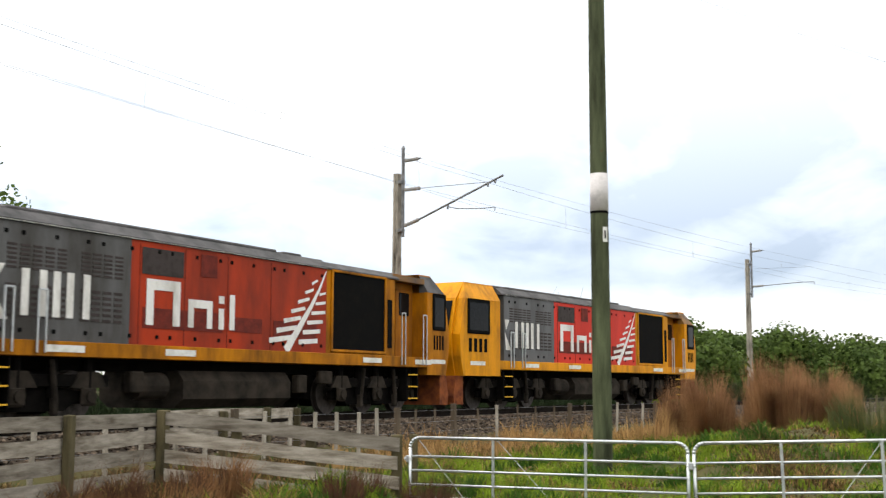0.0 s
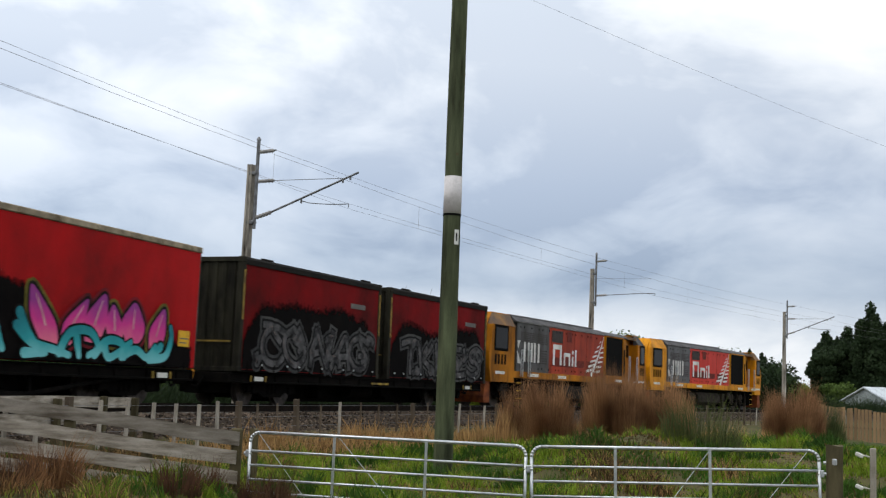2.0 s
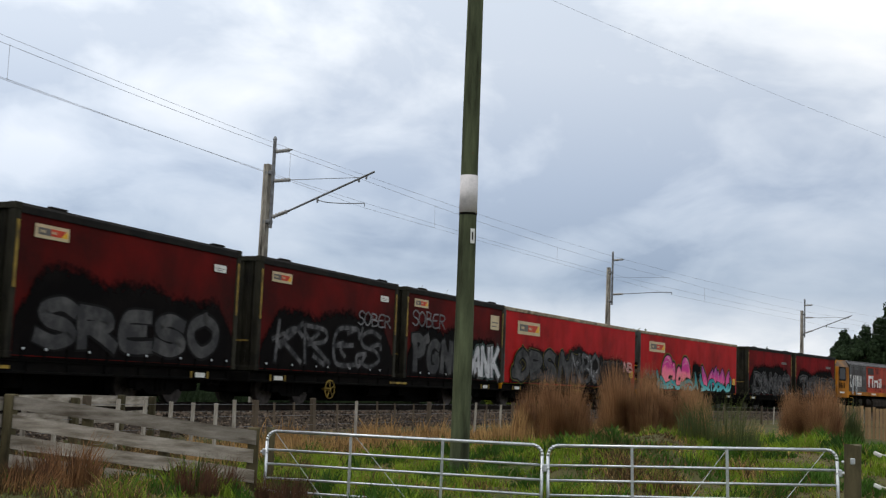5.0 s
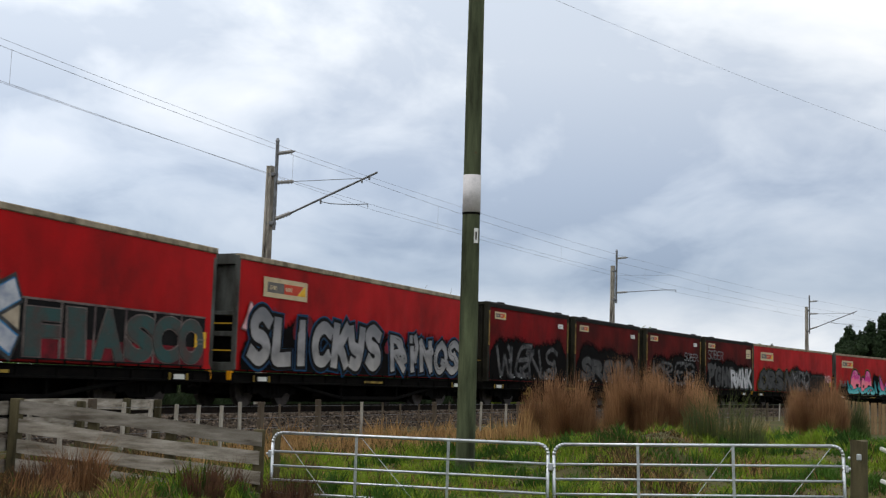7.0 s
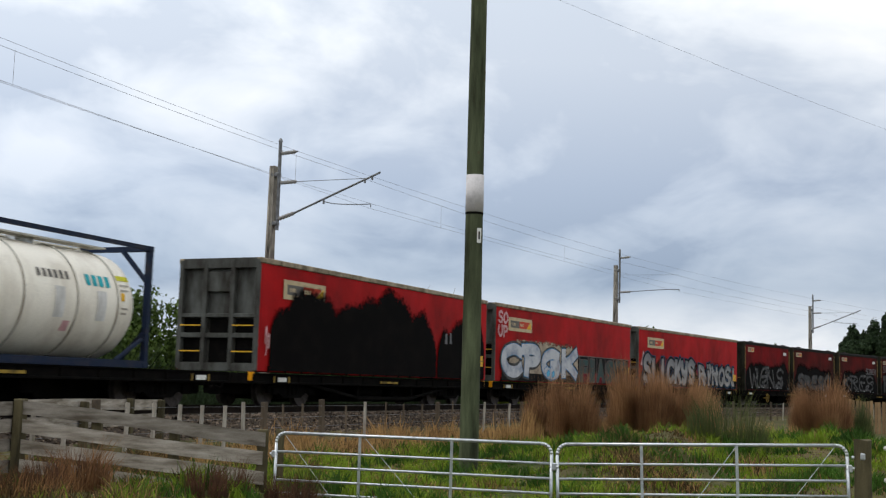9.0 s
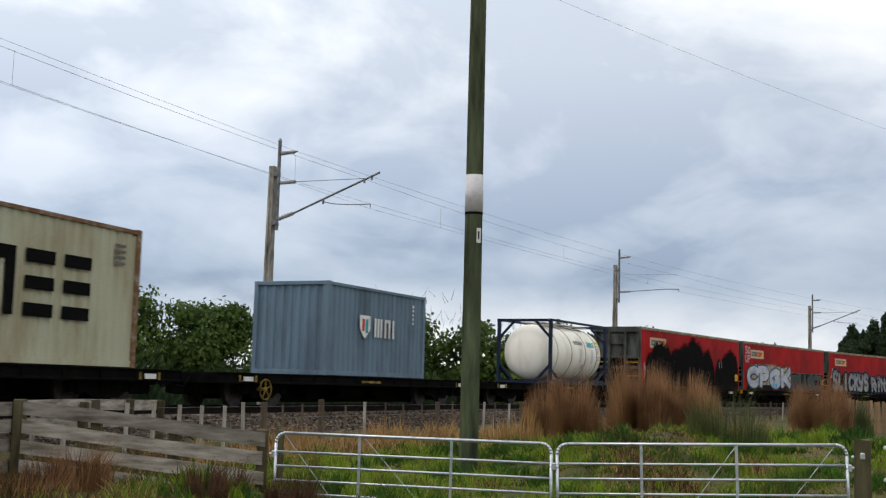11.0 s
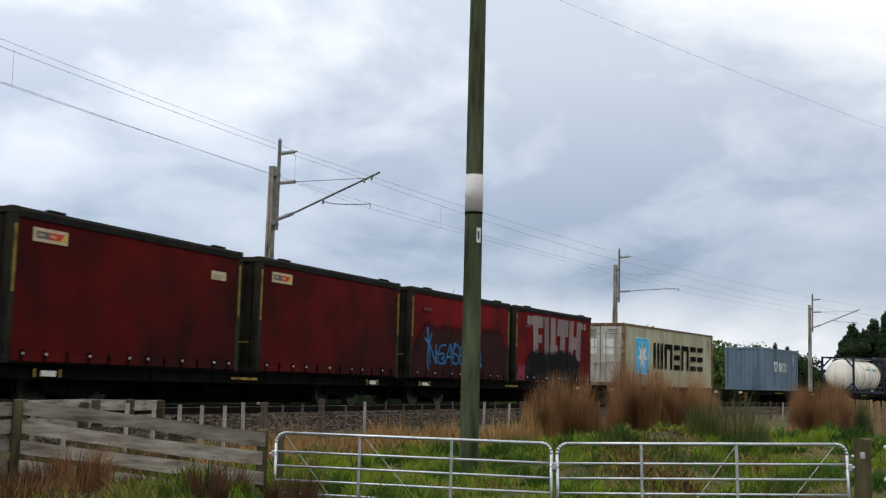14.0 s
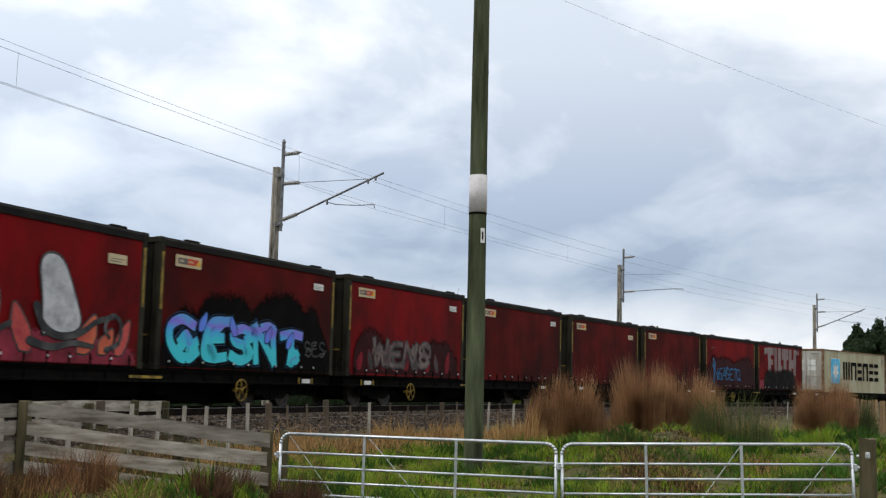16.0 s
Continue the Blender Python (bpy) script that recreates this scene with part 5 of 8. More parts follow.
bubble_word(w, "UP", -6.95, -6.15, 2.46, 2.94, Y - 0.018, M["spray_rose"], M["spray_rose"], "pale pink sprayed lettering", 8, 0.045, 0.006)

w = box_wagon(79.75, BL, 63, "bright red box wagon with silver graffiti edged in blue")
bm = BM()
side_patch(bm, -6.95, 6.95, 0.9, 2.0, Y - 0.022, random.Random(77), 0.2)
part("overpaint", bm, M["soft_spray_black"], w, "dark smoky spray haze")
for k in range(11):
    blob(w, petal(-6.2 + 0.85 * k, 1.8 - 0.03 * k, 0.2 * (-1) ** k, 0.75 - 0.03 * k, 0.22), Y - 0.0235, M["spray_wine"], M["spray_wine"], 0.03, label="dark sprayed flame")
bubble_word(w, "SLICKYS", -6.7, 0.25, 1.0, 2.4, Y - 0.034, M["chrome_fade"], M["spray_black"], "fat silver sprayed letter edged in blue", 78, 0.175, 0.09, M["spray_navy"], 0.045, None, 0.1, 0.06)
bubble_word(w, "RINOS!", 0.8, 6.8, 1.0, 2.2, Y - 0.034, M["chrome_fade"], M["spray_black"], "slim silver sprayed letter edged in blue", 79, 0.12, 0.07, M["spray_navy"], 0.045, M["spray_char"], 0.2, 0.05, 1)
blob(w, [(-6.95, 1.9), (-6.75, 2.2), (-6.6, 2.55), (-6.4, 2.25), (-6.05, 2.35), (-6.3, 2.05), (-6.2, 1.75), (-6.6, 1.85)], Y - 0.0245, M["spray_rose"], M["spray_dusk"], 0.04, label="pale sprayed star")

w = box_wagon(128.3, BL, 64, "bright red box wagon with charcoal graffiti")
bm = BM()
side_patch(bm, -6.5, 6.6, 0.9, 2.2, Y - 0.022, random.Random(80), 0.25)
part("overpaint", bm, M["soft_spray_char"], w, "charcoal painted-over area")
bubble_word(w, "ORSNE", -6.3, 0.4, 0.95, 2.2, Y - 0.034, M["spray_char"], M["spray_black"], "charcoal sprayed letter", 81, 0.16, 0.07, M["spray_olive"], 0.02, None, 0.3, 0.0, 1)
bubble_word(w, "NBO", -0.8, 2.4, 0.98, 2.25, Y - 0.05, M["spray_smear"], M["spray_black"], "grey sprayed letter", 80, 0.10, 0.05, None, 0, M["spray_white"], 0.3, 0.0, 2)
bubble_word(w, "EFN", 2.5, 6.2, 0.98, 2.0, Y - 0.034, M["spray_black"], M["spray_char"], "black smeared sprayed letter", 82, 0.24, 0.04)
bubble_word(w, "NB", 5.4, 6.6, 1.6, 2.12, Y - 0.06, M["spray_rose"], M["spray_rose"], "thin pale sprayed lettering", 83, 0.035, 0.005)

w = box_wagon(143.25, BL, 65, "bright red box wagon with pink and teal graffiti")
bm = BM()
side_patch(bm, -6.9, 6.9, 0.88, 1.5, Y - 0.0135, random.Random(87), 0.35)
side_patch(bm, -0.2, 1.6, 1.3, 2.2, Y - 0.0137, random.Random(88), 0.3)
part("overpaint", bm, M["soft_spray_black"], w, "black spray haze round the letters")
OL, BK = M["spray_olive"], M["spray_black"]
for k, (px, pw, pz, ln) in enumerate([(-3.75, 0.72, 2.62, 0.15), (-2.95, 0.3, 2.3, 0.1), (-2.1, 0.36, 2.12, 0.0), (-1.1, 0.62, 2.62, -0.1)]):
    blob(w, dome(px, pw, 1.15, pz, ln), Y - 0.026 - 0.001 * (k % 2), M["pink_fade"], BK, 0.075, label="fat pink sprayed letter", halo=OL)
    bm = BM()
    fat_stroke(bm, smooth_line([(px - pw * 0.6, pz - 0.42), (px + ln * 0.5, pz - 0.28), (px + pw * 0.6, pz - 0.5)]), 0.02, Y - 0.030, 0.5)
    fat_stroke(bm, smooth_line([(px + pw * 0.1, pz - 0.1), (px + pw * 0.45, pz - 0.18), (px + pw * 0.75, pz - 0.42)]), 0.045, Y - 0.0304, 0.3)
    part("graffiti_shine", bm, M["spray_rose"], w)
for k, (px, pz, pw) in enumerate([(-3.3, 1.55, 0.3), (-2.05, 1.5, 0.16), (-1.0, 1.5, 0.3)]):
    blob(w, [(px - pw, pz - 0.07), (px - pw * 0.3, pz + 0.08), (px + pw, pz + 0.05), (px + pw * 0.4, pz - 0.09)], Y - 0.031, BK, BK, 0.015, label="black slit")
for k, line in enumerate([[(-5.1, 1.75), (-4.85, 1.35), (-4.4, 1.1), (-3.7, 1.18), (-3.1, 1.35), (-2.8, 1.15)], [(-4.9, 1.12), (-4.0, 1.02), (-3.0, 1.06)], [(-2.75, 1.3), (-2.5, 1.05), (-2.0, 1.05), (-1.75, 1.3)],
                          [(-1.7, 1.1), (-1.3, 1.3), (-0.7, 1.42), (-0.2, 1.3), (-0.05, 1.08)], [(-4.6, 1.5), (-4.2, 1.3), (-3.9, 1.0)], [(-3.2, 1.3), (-3.3, 1.0)], [(-1.5, 1.25), (-1.2, 1.0), (-0.8, 1.2)], [(-5.0, 1.2), (-4.7, 0.98)], [(-0.6, 1.05), (0.1, 1.05), (0.25, 1.5), (0.2, 1.85)], [(0.3, 1.6), (0.5, 1.2), (0.6, 1.05)]]):
    for name, hw, m, yy in (("graffiti_outline", 0.16, BK, 0.034), ("graffiti_stroke", 0.115, M["teal_fade"], 0.040)):
        bm = BM()
        fat_stroke(bm, smooth_line(line), hw, Y - yy - 0.0006 * k, 0.6)
        part(name, bm, m, w, "teal sprayed lower edge" if hw < 0.15 else "")
for k, (px, pz, dx, dz, pw) in enumerate([(1.9, 1.15, -0.6, 1.15, 0.36), (2.35, 1.2, 0.65, 0.95, 0.28), (3.15, 1.3, 0.4, 1.0, 0.36), (3.95, 1.3, -0.1, 0.8, 0.3), (4.55, 1.35, 0.05, 0.85, 0.42), (5.35, 1.2, 0.35, 0.95, 0.3)]):
    blob(w, petal(px, pz, dx, dz, pw), Y - 0.026 - 0.001 * (k % 2), M["magenta_fade"], BK, 0.065, label="magenta sprayed letter", halo=OL if k in (0, 3, 5) else M["spray_wine"])
    bm = BM()
    fat_stroke(bm, smooth_line([(px + dx * 0.25, pz + dz * 0.35), (px + dx * 0.5, pz + dz * 0.6), (px + dx * 0.8, pz + dz * 0.85)]), 0.025, Y - 0.030, 0.4)
    part("graffiti_shine", bm, M["spray_rose"], w)
for k, line in enumerate([[(0.95, 1.5), (1.4, 1.2), (2.0, 1.1), (2.5, 1.0)], [(2.2, 1.05), (2.5, 1.45), (3.1, 1.5), (3.4, 1.2), (3.1, 1.02)], [(3.3, 1.05), (3.7, 1.35), (4.2, 1.3), (4.3, 1.02)],
                          [(4.2, 1.05), (4.7, 1.2), (5.1, 1.05), (5.4, 1.3)], [(5.2, 1.02), (5.8, 1.1), (6.0, 1.5), (5.95, 1.75)], [(1.2, 1.0), (1.8, 1.02)], [(1.0, 1.75), (1.25, 1.4), (1.7, 1.0)], [(2.7, 1.35), (2.8, 1.0)], [(3.6, 1.25), (3.8, 1.0), (4.5, 1.35)], [(5.6, 1.3), (5.2, 1.0)]]):
    for name, hw, m, yy in (("graffiti_outline", 0.155, BK, 0.034), ("graffiti_stroke", 0.105, M["teal_fade"], 0.040)):
        bm = BM()
        fat_stroke(bm, smooth_line(line), hw, Y - yy - 0.0006 * k, 0.65)
        part(name, bm, m, w, "teal sprayed lower edge" if hw < 0.15 else "")
bubble_word(w, "SNESK", -6.6, -5.3, 1.42, 1.82, Y - 0.02, M["spray_grey"], M["spray_grey"], "small white sprayed letter", 86, 0.018, 0.004, None, 0, None, 0.4, 0.0, 1)


# ---- steel containers ----
def corrugated(bm, L, z0, z1, y, pitch, depth, axis="x", at=0.0):
    """A sheet with trapezoid corrugations; axis x: a long side at y; axis y: an end at x=at."""
    n = int(L / pitch)
    p = L / n
    pts = []
    for k in range(n):
        a = -L / 2 + p * k
        pts += [(a, 0.0), (a + p * 0.3, 0.0), (a + p * 0.45, depth), (a + p * 0.85, depth)]
    pts.append((L / 2, 0.0))
    prev = None
    for u, d in pts:
        if axis == "x":
            co = (u, y + (d if y < 0 else -d))
        else:
            co = (at + (d if at < 0 else -d), u)
        cur = (bm.verts.new((co[0], co[1], z0)), bm.verts.new((co[0], co[1], z1)))
        if prev:
            bm.faces.new((prev[0], cur[0], cur[1], prev[1]))
        prev = cur
    return bm


def steel_container(s, L, H, paint, door_paint, label, edge):
    c = new("freight_container")
    z0 = 0.842
    z1 = z0 + H
    W = 1.219
    for y in (-W + 0.03, W - 0.03):
        bm = BM()
        corrugated(bm, L - 0.3, z0 + 0.14, z1 - 0.1, y, 0.28, 0.036)
        part("side_wall", bm, paint, c)
        bm = BM()
        box(bm, 0, math.copysign(W - 0.04, y), z0 + 0.08, L - 0.3, 0.06, 0.13)
        part("bottom_rail", bm, paint, c)
        bm = BM()
        box(bm, 0, math.copysign(W - 0.04, y), z1 - 0.06, L - 0.3, 0.07, 0.08)
        part("top_rail", bm, edge, c)
    bm = BM()
    corrugated(bm, 2.2, z0 + 0.14, z1 - 0.1, 0, 0.25, 0.04, "y", L / 2 - 0.04)
    part("front_wall", bm, paint, c)
    bm = BM()
    box(bm, 0, 0, z1 - 0.03, L - 0.2, 2.36, 0.03)
    part("roof", bm, paint, c)
    bm = BM()
    box(bm, 0, 0, z0 + 0.09, L - 0.2, 2.3, 0.1)
    part("floor_frame", bm, M["steel_dark"], c)
    for sx in (-1, 1):
        for sy in (-1, 1):
            bm = BM()
            box(bm, sx * (L / 2 - 0.08), sy * (W - 0.07), (z0 + z1) / 2, 0.16, 0.14, H - 0.02, 0.012)
            for z in (z0 + 0.06, z1 - 0.06):
                box(bm, sx * (L / 2 - 0.088), sy * (W - 0.08), z, 0.178, 0.162, 0.118, 0.01)
                rod(bm, (sx * (L / 2 - 0.09), sy * (W - 0.01), z), (sx * (L / 2 - 0.09), sy * (W + 0.002), z), 0.035, 8)
            part("corner_post", bm, edge, c)
        bm = BM()
        for z, h in ((z0 + 0.07, 0.13), (z1 - 0.06, 0.11)):
            box(bm, sx * (L / 2 - 0.07), 0, z, 0.13, 2.15, h, 0.01)
        split_parts("end_sill", bm, edge, c)
    if door_paint:
        for sy in (-1, 1):
            bm = BM()
            x = -L / 2 + 0.05
            box(bm, x, sy * 0.54, (z0 + z1) / 2, 0.05, 1.05, H - 0.3, 0.01)
            for k in range(4):
                box(bm, x - 0.03, sy * 0.54, z0 + 0.4 + k * (H - 0.6) / 3.4, 0.035, 0.98, 0.05, 0.008)
            d = part("door", bm, door_paint, c)
            for k in (0.28, 0.76):
                bm = BM()
                rod(bm, (x - 0.06, sy * k, z0 + 0.1), (x - 0.06, sy * k, z1 - 0.08), 0.018, 8)
                for z in (z0 + 0.35, z0 + 1.0, z0 + H * 0.62, z1 - 0.35):
                    box(bm, x - 0.05, sy * k, z, 0.05, 0.1, 0.05, 0.006)
                box(bm, x - 0.075, sy * (k - 0.12), z0 + 1.0, 0.02, 0.3, 0.03)
                part("lock_rod", bm, M["grey_tint"], d)
            bm = BM()
            box(bm, x - 0.03, sy * 0.42, z0 + H * 0.62, 0.012, 0.5, 0.72)
            part("white_sheet", bm, M["plate_white"], d)
            bm = BM()
            for q in range(4):
                box(bm, x - 0.03, sy * 0.55 - 0.1, z1 - 0.32 - 0.07 * q, 0.01, 0.5 - 0.08 * q, 0.03)
            split_parts("data_bar", bm, M["logo_grey"], d)
    else:
        bm = BM()
        corrugated(bm, 2.2, z0 + 0.14, z1 - 0.1, 0, 0.25, 0.04, "y", -L / 2 + 0.04)
        part("rear_wall", bm, paint, c)
    tagged(c, label, "container", LOADS)
    moves(c, s, 11.0 if L > 10 else 10.0)
    return c


c = steel_container(1.07, 12.19, 2.896, M["cream"], M["grey_tint"], "cream corrugated steel container with blue star panel and rusty edges", M["rust_edge"])
YC = -1.219 - 0.004
bm = BM()
x0, x1, zz0, zz1 = -4.75, -3.15, 1.44, 3.12
rr = 0.16
pts = []
for cx, cz, a in ((x1 - rr, zz1 - rr, 0), (x0 + rr, zz1 - rr, 90), (x0 + rr, zz0 + rr, 180), (x1 - rr, zz0 + rr, 270)):
    for k in range(5):
        t_ = radians(a + k * 22.5)
        pts.append((cx + rr * math.cos(t_), cz + rr * math.sin(t_)))
prism(bm, pts, YC, YC + 0.004)
lp = part("logo_panel", bm, M["sky_blue"], c, "sky blue rounded panel")
bm = BM()
prism(bm, [((x0 + x1) / 2 + (x - (x0 + x1) / 2) * 1.035, (zz0 + zz1) / 2 + (z - (zz0 + zz1) / 2) * 1.035) for x, z in pts], YC + 0.0045, YC + 0.008)
part("panel_edge", bm, M["plate_white"], lp)
bm = BM()
star = []
for k in range(14):
    a = math.pi / 2 + k * math.pi / 7
    r_ = 0.70 if k % 2 == 0 else 0.31
    star.append(((x0 + x1) / 2 + r_ * 0.92 * math.cos(a), (zz0 + zz1) / 2 + r_ * math.sin(a)))
prism(bm, star, YC - 0.006, YC - 0.001)
part("star", bm, M["white"], lp, "white seven-pointed star")
bm = BM()
x = -2.5
for k in "uoeoee":
    x = glyph_bars(bm, x, 1.72, 1.25, k, YC, 0.25, 0.26, 1.3 if k != "u" else 1.15)
split_parts("name_mark", bm, M["black"], c, "heavy black mark")
bm = BM()
for k in range(4):
    plate(bm, 5.2, 5.55, 3.3 - 0.12 * k, 3.36 - 0.12 * k, YC)
split_parts("data_bar", bm, M["logo_grey"], c)

c = steel_container(18.25, 6.058, 2.591, M["blue_grey"], None, "blue-grey corrugated steel container with rust streaks and white marks", M["blue_grey"])
bm = BM()
glyph_bars(bm, -0.35, 2.0, 0.55, "uoi", YC, 0.1, 0.16)
split_parts("name_mark", bm, M["white"], c, "white mark")
bm = BM()
prism(bm, [(-1.25, 2.6), (-0.6, 2.6), (-0.62, 2.2), (-0.92, 1.92), (-1.22, 2.2)], YC, YC + 0.004)
cr = part("crest", bm, M["white"], c, "white crest with colour patches")
bm = BM()
plate(bm, -1.1, -0.95, 2.15, 2.5, YC - 0.004)
part("crest_patch", bm, M["logo_red"], cr)
bm = BM()
plate(bm, -0.9, -0.75, 2.1, 2.5, YC - 0.004)
part("crest_patch", bm, M["spray_teal"], cr)
bm = BM()
for k in range(5):
    plate(bm, 2.1, 2.18, 2.5 + 0.13 * k, 2.58 + 0.13 * k, YC)
split_parts("data_bar", bm, M["white"], c)


M["spray_lime"] = mat("lime_yellow_label", (0.55, 0.52, 0.04), 0.5, 0, (0.4, 0.38, 0.05), 0.3, 4)


def tank_container(s):
    c = new("tank_container")
    L, z0, z1, W = 6.058, 0.842, 3.433, 1.219
    prof = [(-2.95, 0.0), (-2.93, 0.35), (-2.86, 0.72), (-2.72, 0.98), (-2.5, 1.12), (-2.3, 1.14), (2.3, 1.14), (2.5, 1.12), (2.72, 0.98), (2.86, 0.72), (2.93, 0.35), (2.95, 0.0)]
    bm = BM()
    n = 40
    rings = []
    for x, r in prof:
        rings.append([bm.verts.new((x, r * math.cos(2 * math.pi * k / n), 2.1 + r * math.sin(2 * math.pi * k / n))) for k in range(n)])
    for a, b in zip(rings, rings[1:]):
        for k in range(n):
            bm.faces.new((a[k], b[k], b[(k + 1) % n], a[(k + 1) % n]))
    bmesh.ops.remove_doubles(bm, verts=bm.verts, dist=1e-4)
    bmesh.ops.recalc_face_normals(bm, faces=bm.faces)
    b = part("barrel", bm, M["tank_white"], c, "white clad tank barrel", True)
    for x in (-2.2, -0.75, 0.75, 2.0):
        bm = BM()
        for k in range(n):
            a0, a1 = 2 * math.pi * k / n, 2 * math.pi * (k + 1) / n
            rod(bm, (x, 1.148 * math.cos(a0), 2.1 + 1.148 * math.sin(a0)), (x, 1.148 * math.cos(a1), 2.1 + 1.148 * math.sin(a1)), 0.022, 5)
        part("band", bm, M["grey_tint"], b)
    for sx in (-1, 1):
        for sy in (-1, 1):
            bm = BM()
            box(bm, sx * (L / 2 - 0.07), sy * (W - 0.07), (z0 + z1) / 2, 0.13, 0.13, z1 - z0, 0.012)
            for z in (z0 + 0.06, z1 - 0.06):
                box(bm, sx * (L / 2 - 0.088), sy * (W - 0.08), z, 0.178, 0.162, 0.118, 0.01)
            rod(bm, (sx * (L / 2 - 0.1), sy * (W - 0.1), z1 - 0.75), (sx * (L / 2 - 0.1), sy * 0.45, z1 - 0.06), 0.06, 6)
            rod(bm, (sx * (L / 2 - 0.1), sy * (W - 0.1), z0 + 0.75), (sx * (L / 2 - 0.1), sy * 0.45, z0 + 0.06), 0.06, 6)
            rod(bm, (sx * (L / 2 - 0.15), sy * (W - 0.1), z0 + 0.6), (sx * (L / 2 - 1.0), sy * (W - 0.1), z0 + 0.14), 0.05, 6)
            part("corner_post", bm, M["navy"], c)
        bm = BM()
        for z in (z0 + 0.06, z1 - 0.06):
            box(bm, sx * (L / 2 - 0.08), 0, z, 0.12, 2.2, 0.11)
        part("end_beam", bm, M["navy"], c)
    for sy in (-1, 1):
        bm = BM()
        box(bm, 0, sy * (W - 0.06), z0 + 0.08, L - 0.2, 0.1, 0.15)
        part("bottom_rail", bm, M["navy"], c)
        bm = BM()
        box(bm, 0, sy * (W - 0.05), z1 - 0.05, L - 0.2, 0.07, 0.09)
        part("top_rail", bm, M["navy"], c)
    bm = BM()
    box(bm, 0, -0.3, 3.32, 4.6, 0.42, 0.03)
    box(bm, 0, 0.3, 3.32, 4.6, 0.3, 0.03)
    part("walkway", bm, M["grey_tint"], c)
    bm = BM()
    rod(bm, (0.3, 0, 3.2), (0.3, 0, 3.38), 0.26, 16)
    part("manhole", bm, M["galv"], c)
    # marks follow the curve of the barrel, set a little proud of it
    def curved(name, x0, x1, za, zb, m, label=""):
        bm = BM()
        k = 6
        prev = None
        for q in range(k + 1):
            z = za + (zb - za) * q / k
            y = -math.sqrt(max(1.147 ** 2 - (z - 2.1) ** 2, 0.01)) - 0.004
            cur = (bm.verts.new((x0, y, z)), bm.verts.new((x1, y, z)))
            if prev:
                bm.faces.new((prev[0], prev[1], cur[1], cur[0]))
            prev = cur
        part(name, bm, m, b, label)
    for k in range(6):
        curved("name_mark", -0.35 + 0.16 * k, -0.26 + 0.16 * k, 2.5, 2.66, M["logo_grey"])
    for k in range(4):
        curved("name_mark", 1.05 + 0.2 * k, 1.18 + 0.2 * k, 2.44, 2.66, M["spray_teal"])
    curved("warning_strip", 2.05, 2.45, 2.62, 2.72, M["spray_lime"])
    curved("warning_square", 2.1, 2.22, 2.2, 2.36, M["yellow_tag"])
    for k in range(4):
        curved("data_bar", 2.1, 2.4 - 0.04 * k, 2.5 - 0.1 * k - (0.28 if k > 1 else 0), 2.54 - 0.1 * k - (0.28 if k > 1 else 0), M["grey_tint"])
    for x in (0.1, 1.35):
        curved("sheet_mark", x, x + 0.28, 1.75, 2.35, M["white"])
    for x in (0.42,):
        curved("hazard_mark", x, x + 0.2, 1.5, 1.7, M["spray_rose"])
    tagged(c, "white tank container in a dark blue steel frame", "tank container", LOADS)
    moves(c, s, 10.0)


tank_container(35.05)


